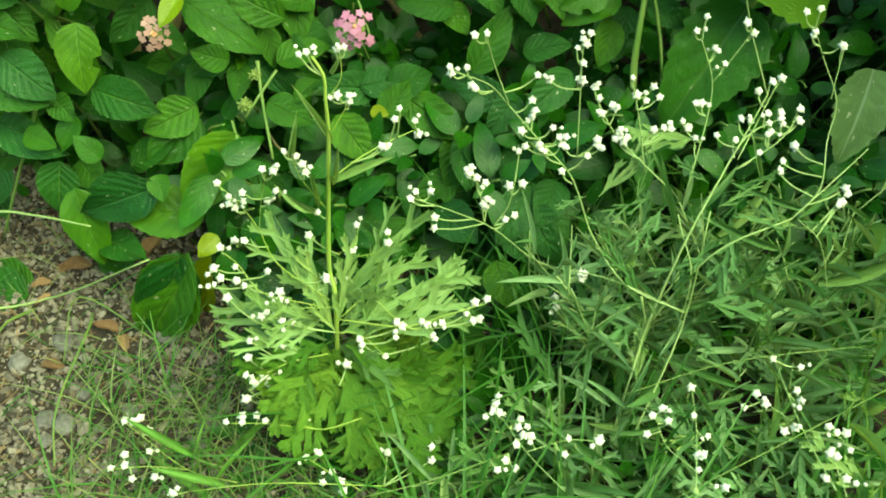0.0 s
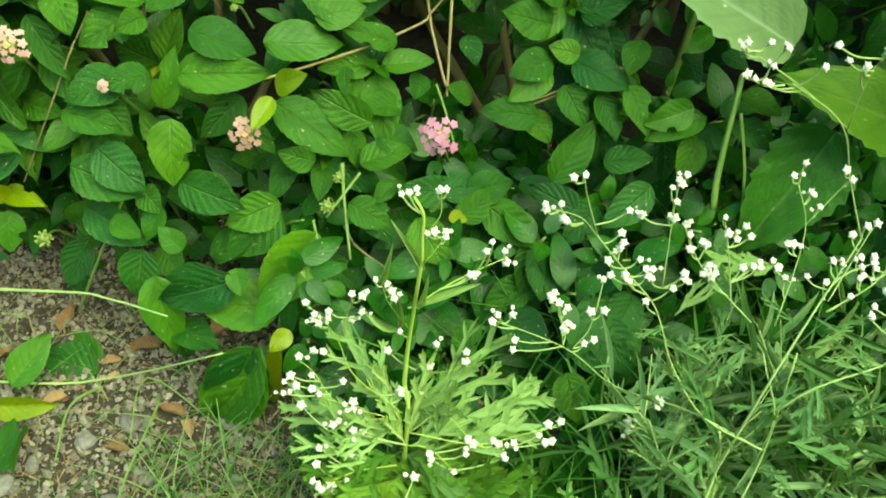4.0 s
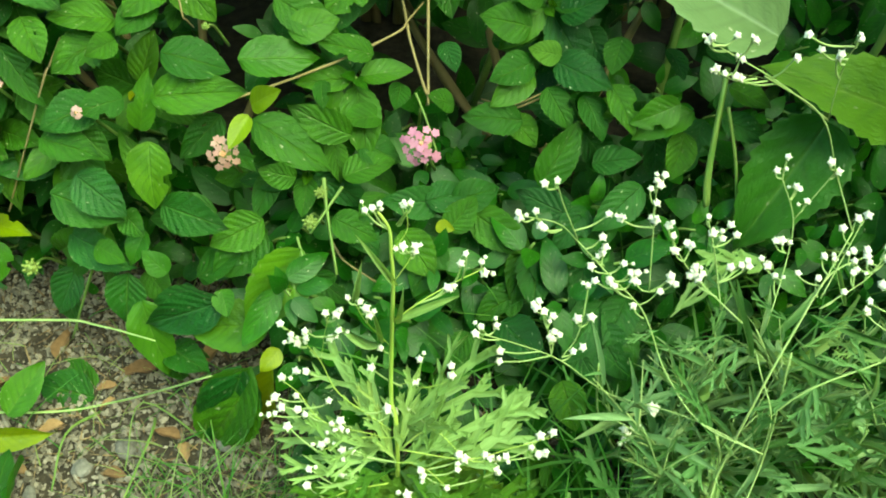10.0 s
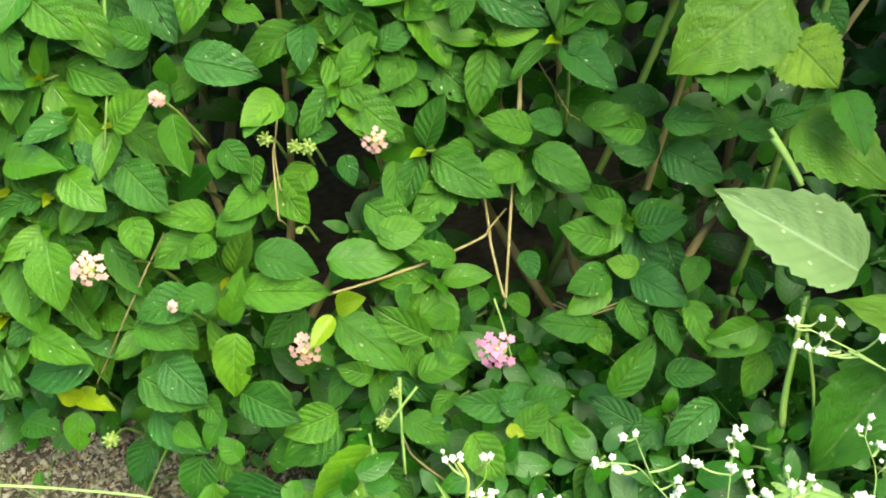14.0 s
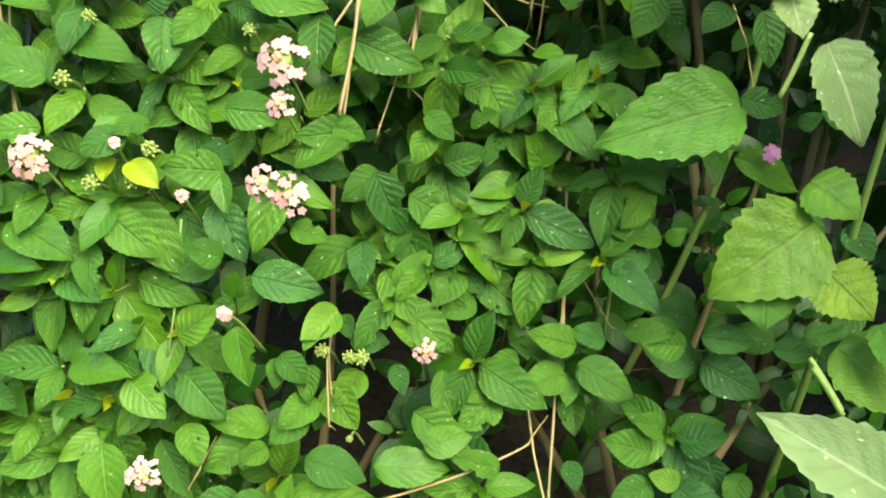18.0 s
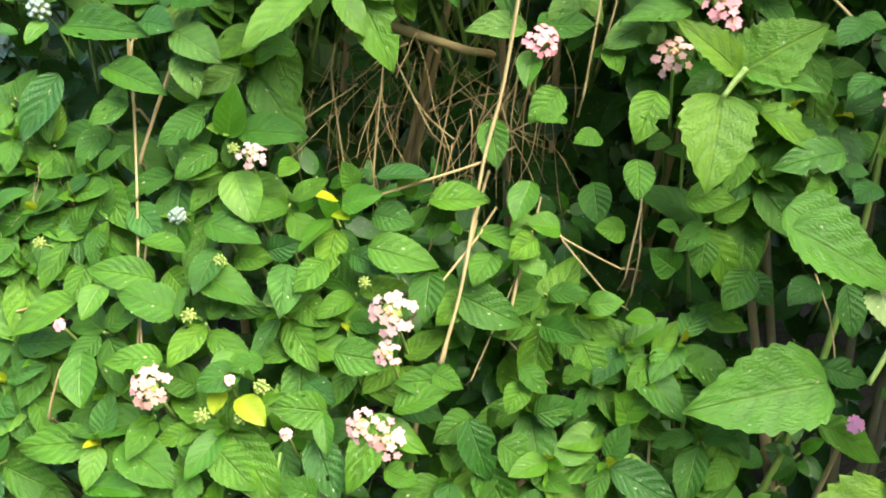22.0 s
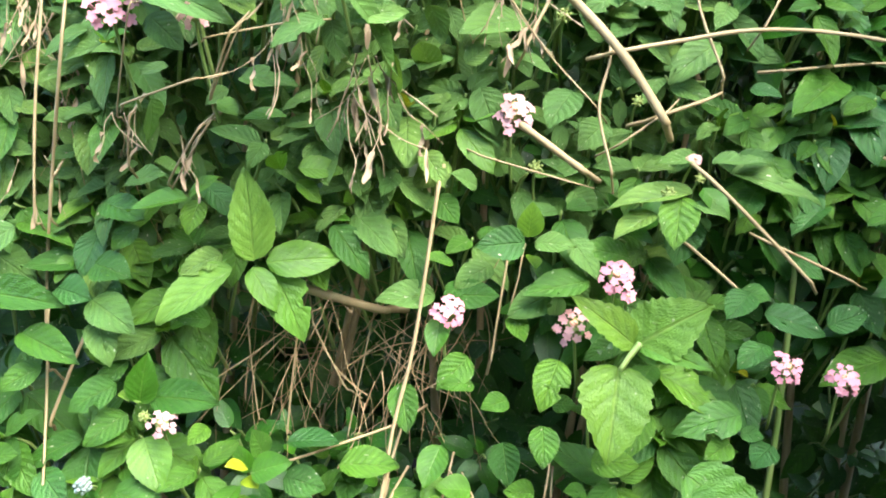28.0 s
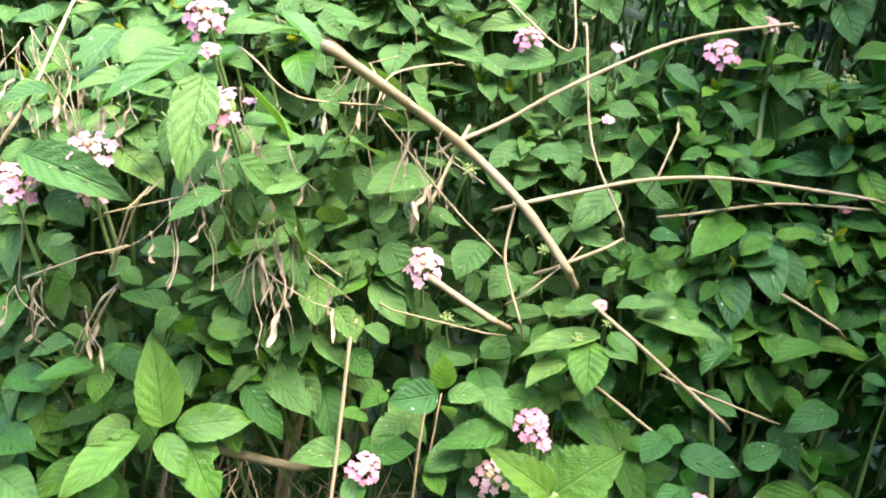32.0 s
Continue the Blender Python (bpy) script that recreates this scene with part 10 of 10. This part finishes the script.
daisy(WEED_C, 0.219, 0.275, 0.086, 0.0034, 0.204, 0.279, 0.089)
daisy(WEED_C, 0.187, 0.260, 0.086, 0.0033, 0.189, 0.255, 0.086)
daisy(WEED_C, 0.190, 0.253, 0.086, 0.0033, 0.189, 0.255, 0.086)
daisy(WEED_C, 0.177, 0.252, 0.086, 0.0033, 0.189, 0.255, 0.086)
daisy(WEED_C, 0.211, 0.260, 0.086, 0.0033, 0.204, 0.257, 0.088)
daisy(WEED_C, 0.211, 0.253, 0.086, 0.0033, 0.204, 0.257, 0.088)
daisy(WEED_C, 0.208, 0.249, 0.086, 0.0033, 0.204, 0.246, 0.087)
daisy(WEED_C, 0.194, 0.235, 0.086, 0.0032, 0.196, 0.230, 0.086)
daisy(WEED_C, 0.201, 0.237, 0.086, 0.0032, 0.201, 0.240, 0.086)
daisy(WEED_C, 0.220, 0.236, 0.086, 0.0032, 0.218, 0.231, 0.086)
daisy(WEED_C, 0.223, 0.232, 0.086, 0.0032, 0.222, 0.230, 0.086)
daisy(WEED_C, 0.228, 0.231, 0.086, 0.0032, 0.223, 0.229, 0.086)
daisy(WEED_C, 0.216, 0.222, 0.086, 0.0032, 0.215, 0.220, 0.086)
daisy(WEED_C, 0.217, 0.218, 0.086, 0.0032, 0.215, 0.220, 0.086)
daisy(WEED_C, 0.214, 0.220, 0.086, 0.0032, 0.215, 0.220, 0.086)
daisy(WEED_C, 0.226, 0.221, 0.086, 0.0032, 0.226, 0.223, 0.086)
daisy(WEED_C, 0.206, 0.206, 0.086, 0.0032, 0.207, 0.208, 0.086)
daisy(WEED_C, 0.217, 0.205, 0.086, 0.0032, 0.214, 0.208, 0.086)
daisy(WEED_C, 0.221, 0.202, 0.086, 0.0031, 0.214, 0.201, 0.086)
daisy(WEED_C, 0.151, 0.267, 0.086, 0.0033, 0.151, 0.265, 0.086)
daisy(WEED_C, 0.147, 0.249, 0.086, 0.0032, 0.146, 0.246, 0.086)
daisy(WEED_C, 0.151, 0.206, 0.086, 0.0031, 0.142, 0.210, 0.086)
daisy(WEED_C, 0.039, 0.266, 0.086, 0.0032, 0.038, 0.264, 0.086)
daisy(WEED_C, 0.032, 0.258, 0.086, 0.0032, 0.038, 0.264, 0.086)
daisy(WEED_C, 0.054, 0.250, 0.086, 0.0032, 0.044, 0.250, 0.086)
daisy(WEED_C, 0.049, 0.250, 0.086, 0.0032, 0.044, 0.250, 0.086)
feather_leaf(WEED_A, 'g', -0.047, 0.317, 0.115, -0.008, 0.327, 0.183, 0.028)
feather_leaf(WEED_A, 'g', -0.033, 0.310, 0.109, 0.018, 0.320, 0.141, 0.035)
feather_leaf(WEED_A, 'g', -0.031, 0.307, 0.101, 0.021, 0.314, 0.130, 0.019)
feather_leaf(WEED_A, 'g', -0.062, 0.306, 0.088, -0.105, 0.308, 0.108, 0.019)
feather_leaf(WEED_A, 'f', -0.057, 0.302, 0.079, -0.104, 0.297, 0.083, 0.022)
feather_leaf(WEED_A, 'f', -0.047, 0.302, 0.082, 0.016, 0.289, 0.077, 0.039)
feather_leaf(WEED_A, 'f', -0.045, 0.300, 0.077, -0.023, 0.276, 0.062, 0.045)
feather_leaf(WEED_A, 'f', -0.063, 0.302, 0.080, -0.080, 0.286, 0.062, 0.039)
feather_leaf(WEED_A, 'f', -0.033, 0.296, 0.066, 0.016, 0.276, 0.062, 0.039)
feather_leaf(WEED_A, 'g', -0.073, 0.310, 0.096, -0.091, 0.318, 0.128, 0.016)
feather_leaf(WEED_A, 'g', -0.047, 0.310, 0.101, -0.064, 0.324, 0.145, 0.016)
feather_leaf(WEED_A, 'g', -0.030, 0.309, 0.105, -0.023, 0.322, 0.157, 0.012)
feather_leaf(WEED_A, 'g', -0.045, 0.313, 0.108, -0.037, 0.323, 0.161, 0.019)
feather_leaf(WEED_A, 'g', -0.052, 0.314, 0.108, -0.061, 0.321, 0.137, 0.016)
feather_leaf(WEED_A, 'g', -0.044, 0.309, 0.101, -0.013, 0.309, 0.124, 0.022)
feather_leaf(WEED_A, 'g', -0.059, 0.312, 0.101, -0.083, 0.309, 0.108, 0.019)
feather_leaf(WEED_A, 'f', -0.054, 0.308, 0.094, -0.081, 0.300, 0.089, 0.026)
feather_leaf(WEED_A, 'f', -0.042, 0.306, 0.094, -0.012, 0.294, 0.092, 0.026)
feather_leaf(WEED_A, 'f', -0.050, 0.302, 0.082, -0.058, 0.289, 0.062, 0.035)
feather_leaf(WEED_A, 'f', -0.025, 0.299, 0.080, 0.029, 0.291, 0.085, 0.048)
feather_leaf(WEED_A, 'f', -0.026, 0.297, 0.076, 0.023, 0.277, 0.062, 0.055)
feather_leaf(WEED_A, 'f', -0.035, 0.299, 0.077, -0.005, 0.272, 0.062, 0.048)
feather_leaf(WEED_A, 'g', -0.015, 0.305, 0.101, 0.029, 0.315, 0.131, 0.038)
feather_leaf(WEED_A, 'f', -0.048, 0.293, 0.062, -0.077, 0.259, 0.062, 0.036)
feather_leaf(WEED_A, 'f', -0.014, 0.299, 0.062, 0.017, 0.298, 0.081, 0.034)
feather_leaf(WEED_A, 'f', -0.022, 0.284, 0.062, 0.013, 0.273, 0.062, 0.040)
feather_leaf(WEED_A, 'f', -0.035, 0.277, 0.062, -0.043, 0.246, 0.062, 0.033)
feather_leaf(WEED_A, 'f', -0.010, 0.268, 0.062, 0.003, 0.242, 0.062, 0.026)
feather_leaf(WEED_A, 'f', -0.028, 0.296, 0.062, -0.060, 0.305, 0.080, 0.026)
feather_leaf(WEED_A, 'f', -0.018, 0.304, 0.065, 0.005, 0.289, 0.062, 0.030)
feather_leaf(WEED_A, 'f', -0.061, 0.287, 0.062, -0.080, 0.274, 0.062, 0.026)
slim_leaf(WEED_A, 'g', -0.042, 0.315, 0.241, -0.052, 0.304, 0.276, 0.003)
slim_leaf(WEED_A, 'g', -0.042, 0.323, 0.206, -0.014, 0.324, 0.221, 0.004)
slim_leaf(WEED_A, 'g', -0.051, 0.327, 0.184, -0.068, 0.314, 0.208, 0.003)
slim_leaf(WEED_A, 'g', -0.060, 0.313, 0.234, -0.055, 0.304, 0.261, 0.003)
slim_leaf(WEED_A, 'g', -0.043, 0.323, 0.207, -0.038, 0.310, 0.236, 0.003)
slim_leaf(WEED_A, 'g', -0.052, 0.327, 0.188, -0.051, 0.310, 0.224, 0.003)
slim_leaf(WEED_A, 'g', -0.039, 0.313, 0.279, -0.035, 0.306, 0.291, 0.002)
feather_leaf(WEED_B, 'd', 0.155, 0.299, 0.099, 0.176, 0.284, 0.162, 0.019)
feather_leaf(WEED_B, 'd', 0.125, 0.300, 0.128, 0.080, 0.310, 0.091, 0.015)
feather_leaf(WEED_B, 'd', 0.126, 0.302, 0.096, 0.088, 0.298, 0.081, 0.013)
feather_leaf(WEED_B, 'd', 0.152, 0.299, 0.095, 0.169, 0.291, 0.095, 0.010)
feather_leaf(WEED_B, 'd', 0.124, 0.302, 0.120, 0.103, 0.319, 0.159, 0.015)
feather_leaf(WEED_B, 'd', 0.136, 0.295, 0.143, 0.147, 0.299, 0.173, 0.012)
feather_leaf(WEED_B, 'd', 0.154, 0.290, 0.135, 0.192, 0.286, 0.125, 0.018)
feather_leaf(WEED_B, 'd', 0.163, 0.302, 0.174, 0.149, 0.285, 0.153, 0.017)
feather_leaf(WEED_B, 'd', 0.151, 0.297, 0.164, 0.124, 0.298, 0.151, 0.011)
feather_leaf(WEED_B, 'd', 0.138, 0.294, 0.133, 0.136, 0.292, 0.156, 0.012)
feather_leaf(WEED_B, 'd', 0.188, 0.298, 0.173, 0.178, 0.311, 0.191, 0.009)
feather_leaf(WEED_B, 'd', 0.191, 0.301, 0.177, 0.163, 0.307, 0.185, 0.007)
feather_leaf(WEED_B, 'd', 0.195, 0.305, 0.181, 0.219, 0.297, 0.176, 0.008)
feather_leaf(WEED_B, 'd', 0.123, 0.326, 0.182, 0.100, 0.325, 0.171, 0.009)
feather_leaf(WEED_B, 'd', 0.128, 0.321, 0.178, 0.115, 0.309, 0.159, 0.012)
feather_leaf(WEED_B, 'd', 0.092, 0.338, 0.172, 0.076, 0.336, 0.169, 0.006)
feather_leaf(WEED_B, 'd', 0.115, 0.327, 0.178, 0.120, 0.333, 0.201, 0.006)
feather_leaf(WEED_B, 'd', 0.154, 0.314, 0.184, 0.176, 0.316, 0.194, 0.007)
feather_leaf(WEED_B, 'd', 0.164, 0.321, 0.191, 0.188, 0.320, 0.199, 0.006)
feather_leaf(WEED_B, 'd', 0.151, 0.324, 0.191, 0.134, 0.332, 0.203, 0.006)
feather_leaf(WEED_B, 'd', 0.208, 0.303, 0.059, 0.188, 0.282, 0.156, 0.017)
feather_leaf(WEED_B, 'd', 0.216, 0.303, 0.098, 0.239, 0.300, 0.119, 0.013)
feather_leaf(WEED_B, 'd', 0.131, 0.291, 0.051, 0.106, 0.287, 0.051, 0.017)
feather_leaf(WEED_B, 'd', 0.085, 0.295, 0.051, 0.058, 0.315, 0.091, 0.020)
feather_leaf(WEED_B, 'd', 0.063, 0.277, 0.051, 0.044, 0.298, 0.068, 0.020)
# ---- long grass stalks ----
g = thing('grass_stalk', -0.577, 0.469, 0.0, 'pale green bending grass stalk over the bare soil', 'grass', 'long grass stalks')
stem(g, 'blade', PARTH_STEM, 0.0013, 0.0006, (-0.577, 0.469, 0.000), (-0.412, 0.453, 0.065), (-0.277, 0.439, 0.082), (-0.236, 0.422, 0.094), (-0.194, 0.399, 0.105))
g = thing('grass_stalk', -0.607, 0.451, 0.0, 'pale green bending grass stalk over the bare soil', 'grass', 'long grass stalks')
stem(g, 'blade', PARTH_STEM, 0.0014, 0.0006, (-0.607, 0.451, 0.000), (-0.442, 0.434, 0.002), (-0.307, 0.421, 0.003), (-0.244, 0.421, 0.013), (-0.159, 0.379, 0.094))
g = thing('grass_stalk', -0.251, 0.432, 0.0, 'pale green bending grass stalk over the bare soil', 'grass', 'long grass stalks')
stem(g, 'blade', SHOOT, 0.0013, 0.0005, (-0.261, 0.422, 0.000), (-0.275, 0.394, 0.015), (-0.277, 0.356, 0.007))
g = thing('grass_stalk', -0.161, 0.393, 0.0, 'pale green bending grass stalk over the bare soil', 'grass', 'long grass stalks')
stem(g, 'blade', SHOOT, 0.0008, 0.0004, (-0.171, 0.383, 0.000), (-0.227, 0.417, 0.016), (-0.232, 0.369, 0.007))
g = thing('grass_stalk', -0.212, 0.426, 0.0, 'pale green bending grass stalk over the bare soil', 'grass', 'long grass stalks')
stem(g, 'blade', SHOOT, 0.0011, 0.0005, (-0.222, 0.416, 0.000), (-0.217, 0.389, 0.015), (-0.227, 0.328, 0.015), (-0.224, 0.292, 0.007))
build_stones()
# ---- withered strands and dead twigs ----
dry_tuft(MID, -0.165, 0.593, 0.788, 0.062, 8, 0.011, 1)
dry_tuft(MID, -0.173, 0.607, 0.769, 0.050, 7, 0.011, 2)
dry_tuft(LEFT, -0.400, 0.655, 0.811, 0.059, 11, 0.017, 3)
dry_tuft(LEFT, -0.309, 0.592, 0.749, 0.030, 3, 0.003, 4)
dry_tuft(LEFT, -0.393, 0.643, 0.714, 0.055, 3, 0.005, 5)
dry_tuft(LEFT, -0.271, 0.591, 0.740, 0.026, 3, 0.004, 6)
dry_tuft(MID, -0.202, 0.550, 0.797, 0.044, 5, 0.011, 7)
dry_tuft(MID, -0.202, 0.546, 0.831, 0.036, 4, 0.012, 8)
dry_tuft(LEFT, -0.307, 0.590, 0.750, 0.030, 3, 0.003, 9)
dry_tuft(MID, -0.127, 0.646, 0.891, 0.043, 5, 0.014, 10)
dry_tuft(LEFT, -0.428, 0.597, 0.536, 0.041, 5, 0.010, 11)
dry_tuft(LEFT, -0.345, 0.640, 0.900, 0.070, 16, 0.030, 12)
dry_tuft(LEFT, -0.290, 0.600, 0.880, 0.060, 10, 0.020, 13)
dry_tuft(MID, -0.185, 0.600, 0.860, 0.060, 10, 0.022, 14)
dry_tuft(MID, -0.090, 0.660, 0.850, 0.055, 9, 0.018, 15)
dry_tuft(LEFT, -0.395, 0.640, 0.880, 0.075, 14, 0.022, 16)
twig_nest(LEFT, -0.320, 0.680, 0.880, 0.070, 0.040, 40, 25)
twig_nest(LEFT, -0.185, 0.660, 0.592, 0.085, 0.045, 120, 21)
twig_nest(LEFT, -0.392, 0.676, 0.770, 0.046, 0.042, 14, 22)
twig_nest(MID, -0.118, 0.699, 0.897, 0.039, 0.024, 16, 23)
twig_nest(LEFT, -0.447, 0.626, 0.514, 0.024, 0.024, 12, 24)


# ---- more leaves of the feathery weeds ----
def weed_leaves():
    r = random.Random(5)
    # pale cut leaves spreading from the stem, bright broad ones round its foot
    for i in range(11):
        a = i * 2.4 + r.uniform(-0.4, 0.4)
        h = 0.06 + 0.06 * (i / 11)
        foot = Vector((-0.049 + 0.006 * math.cos(a), 0.328 + 0.006 * math.sin(a), h))
        L = r.uniform(0.045, 0.07) * (1.1 - 0.4 * i / 11)
        d = Vector((math.cos(a), math.sin(a) * 0.8, r.uniform(0.1, 0.5) + 0.5 * i / 11)).normalized() * L
        feather_leaf(WEED_A, "g", *foot, *(foot + d), L * r.uniform(0.4, 0.6))
    for i in range(9):
        foot = Vector((-0.046 + r.uniform(-0.01, 0.01), 0.318 + r.uniform(-0.012, 0.012), r.uniform(0.05, 0.085)))
        tip = Vector((r.uniform(-0.10, 0.045), r.uniform(0.235, 0.325), r.uniform(0.045, 0.075)))
        d = (tip - foot).normalized() * r.uniform(0.05, 0.08)
        feather_leaf(WEED_A, "f", *foot, *(foot + d), d.length * r.uniform(0.55, 0.75))
    for owner, x0, x1, y0, y1, z1, n in ((WEED_B, 0.10, 0.30, 0.31, 0.40, 0.16, 46), (WEED_C, 0.02, 0.32, 0.18, 0.30, 0.07, 60)):
        for i in range(n):
            x, y, z = r.uniform(x0, x1), r.uniform(y0, y1), r.uniform(0.01, z1)
            L = r.uniform(0.03, 0.06)
            a = r.uniform(0, 6.28)
            d = Vector((math.cos(a), math.sin(a) * 0.7 - 0.2, r.uniform(0.0, 0.9))).normalized() * L
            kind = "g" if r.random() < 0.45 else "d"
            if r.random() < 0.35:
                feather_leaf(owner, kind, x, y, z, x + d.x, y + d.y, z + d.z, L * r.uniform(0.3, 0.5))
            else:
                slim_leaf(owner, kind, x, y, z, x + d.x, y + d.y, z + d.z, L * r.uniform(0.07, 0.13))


weed_leaves()


def weed_mass():
    """Thin shoots set with narrow ascending leaves under the white flowers, open enough to see between."""
    r = random.Random(71)
    for owner, x0, x1, y0, y1, h0, h1, n in ((WEED_B, 0.11, 0.40, 0.31, 0.42, 0.09, 0.16, 26), (WEED_C, 0.0, 0.44, 0.15, 0.32, 0.03, 0.085, 80), (WEED_A, -0.13, 0.03, 0.25, 0.33, 0.02, 0.05, 14)):
        off = Vector(owner.location)
        leaves, shoots = [], []
        for i in range(n):
            x, y = r.uniform(x0, x1), r.uniform(y0, y1)
            if owner is WEED_C and x < 0.09 and y > 0.27:
                continue
            h = r.uniform(h0, h1)
            lean = Vector((r.uniform(-0.7, 0.7), r.uniform(-0.45, 0.25), 1)) * h
            if owner is WEED_B:
                x, y = r.choice(((0.125, 0.335), (0.175, 0.365), (0.235, 0.335), (0.30, 0.36)))
                x, y = x + r.uniform(-0.015, 0.015), y + r.uniform(-0.015, 0.015)
            foot = Vector((x, y, 0.0)) - off
            bend = Vector((r.uniform(-1, 1), r.uniform(-1, 1), 0)) * 0.016
            shoots.append(tube_data([foot, foot + lean * 0.5 + bend, foot + lean], 0.0011, 0.0004, 5, 4, 0.1, i))
            if owner is WEED_B:
                bend *= 0.3
                for j in range(r.randrange(4, 9)):
                    f = r.uniform(0.3, 1.0)
                    b = foot + lean * f + bend * (4 * f * (1 - f))
                    d = (lean.normalized() + Vector((r.uniform(-1, 1), r.uniform(-0.7, 0.7), r.uniform(-0.1, 0.4)))).normalized() * r.uniform(0.015, 0.045)
                    shoots.append(tube_data([b, b + d * 0.5 + Vector((0, 0, 0.002)), b + d], 0.0005, 0.00025, 4, 3, 0.1, j))
                    leaves.append(set_leaf(NARROW_FORM, b + d * 0.6, (d.normalized() + Vector((r.uniform(-1, 1), r.uniform(-1, 1), 0.3)) * 0.6).normalized(), Vector((0.1, -0.4, 0.9)).normalized(), r.uniform(0.01, 0.022), 0.0016))
            k = int(h / (0.011 if owner is WEED_B else 0.007))
            for j in range(k):
                f = 0.12 + 0.88 * j / k
                b = foot + lean * f + bend * (4 * f * (1 - f))
                a = j * 2.4 + r.uniform(-0.5, 0.5)
                L = r.uniform(0.022, 0.062) * (1.1 - 0.5 * f)
                d = Vector((math.cos(a), math.sin(a), r.uniform(0.15, 1.1))).normalized()
                nn = (Vector((0, -0.4, 1)) - d * 0.5).normalized()
                form = NARROW_FORM if r.random() < 0.9 else LOBED_FORMS[r.randrange(4)]
                w = L * r.uniform(0.055, 0.12) if form is NARROW_FORM else L * 0.8
                leaves.append(set_leaf(form, b, d, nn, L, w))
        tagged(part("foliage", joined("foliage", leaves, PARTH_FRESH if owner is WEED_A else PARTH_MASS), owner, None, "crowded narrow grey-green leaves"), kind="stuff")
        tagged(part("shoot_mass", joined("shoot_mass", shoots, PARTH_STEM), owner, None, "thin upright green shoots"), kind="stuff")


weed_mass()


# ---- shoot tips closing the gaps in the leafy face ----
def shoot_tips():
    r = random.Random(61)
    centres = list(OUTER)
    rest = {k: [] for k in (LEFT, MID, RIGHT, LOW_LEFT, LOW_RIGHT)}
    stalks = {k: [] for k in rest}
    brightened = {k: [] for k in rest}
    n = {LEFT: 0, MID: 0, RIGHT: 0, LOW_LEFT: 0, LOW_RIGHT: 0}
    for i in range(22000):
        x, z = r.uniform(-0.48, 0.36), r.uniform(0.16, 1.10)
        if in_hollow(x, z) or noise.noise((x * 9, z * 9, 9.0)) > (0.24 if z > 0.60 else 0.22 - 0.18 * min(1, max(0, (x + 0.09) / 0.12))) or (x > 0.10 and z < 0.42):
            continue
        if any((x - a) ** 2 + (z - b) ** 2 < k * k for a, b, k in BARE):
            continue
        if any((x - a) ** 2 + (z - b) ** 2 < (0.0180 if z < 0.62 else 0.0155) ** 2 for a, b in centres):
            continue
        if hollow_depth(x, z) > 0.045 and r.random() < 0.985:
            continue
        if z < 0.46:
            owner = LOW_LEFT if x < -0.09 else LOW_RIGHT
        else:
            owner = LEFT if x < -0.21 else MID if x < 0.09 else RIGHT
        single = n[owner] < 285
        c = Vector((x, hedge_face(x, z) + r.uniform(0.008, 0.03), z))
        turn = r.uniform(0, 1.57)
        size = r.uniform(0.032, 0.044) * (0.85 if z > 0.66 else 1.0)
        axis = Vector((r.uniform(-0.45, 0.45), r.uniform(-0.95, -0.45), r.uniform(0.35, 0.95) + (0.12 if z > 0.64 else 0))).normalized()
        side = axis.cross(Vector((0, 0, 1))).normalized()
        over = side.cross(axis)
        q = c - Vector(owner.location)
        stalks[owner].append(tube_data((q, q - axis * 0.03, q - axis * 0.05 + Vector((r.uniform(-0.02, 0.02), 0.02, -0.05))), 0.0008, 0.0016, 5, 4, 0.2, i))
        for k in range(4):
            a = turn + k * 1.57 + r.uniform(-0.25, 0.25)
            big = k % 2 == 0
            L = size * (1.12 if big else 0.78) * r.uniform(0.85, 1.12)
            out = side * math.cos(a) + over * math.sin(a)
            d = (out + axis * (-0.05 if big else 0.35) + Vector((0, -0.05, -0.22))).normalized()
            b = c + d * 0.003 - axis * (0.006 if big else 0.0)
            face = axis - out * 0.25 + Vector((0, 0, 0.25))
            if single:
                outer_leaf(owner, "g" if r.random() < (0.9 if big else 0.65) else "l", b, b + d * L, L * r.uniform(0.52, 0.62), tuple(face), 0.15)
                n[owner] += 1
            else:
                (brightened if x < 0.06 and r.random() < (z - 0.58) / 0.18 else rest)[owner].append(set_leaf(LEAF_FORMS[r.randrange(6)], b - owner.location, d, face, L * 1.08, L * r.uniform(0.54, 0.64)))
        centres.append((x, z))
        if not single:
            continue
        for k in range(2):
            a = turn + 0.8 + k * 3.1
            d = Vector((math.cos(a) * 0.5, -0.8, 0.5 + 0.3 * math.sin(a))).normalized()
            outer_leaf(owner, "y" if r.random() < 0.22 else "l", c - axis * 0.002, c + d * size * r.uniform(0.30, 0.46), size * r.uniform(0.15, 0.22))
    for owner, pieces in stalks.items():
        if not pieces:
            continue
        tagged(part("stalk_mass", joined("stalk_mass", pieces, SHOOT), owner, None, "thin green shoot stalks"), kind="stuff")
    for owner in rest:
        if rest[owner]:
            tagged(part("leafage", joined("leafage", rest[owner], LEAF_MANY), owner, None, "crowded outer green leaves"), kind="stuff")
        if brightened[owner]:
            tagged(part("upper_leafage", joined("upper_leafage", brightened[owner], LEAF_BRIGHTENED_MANY), owner, None, "brightened outer leaves"), kind="stuff")


shoot_tips()
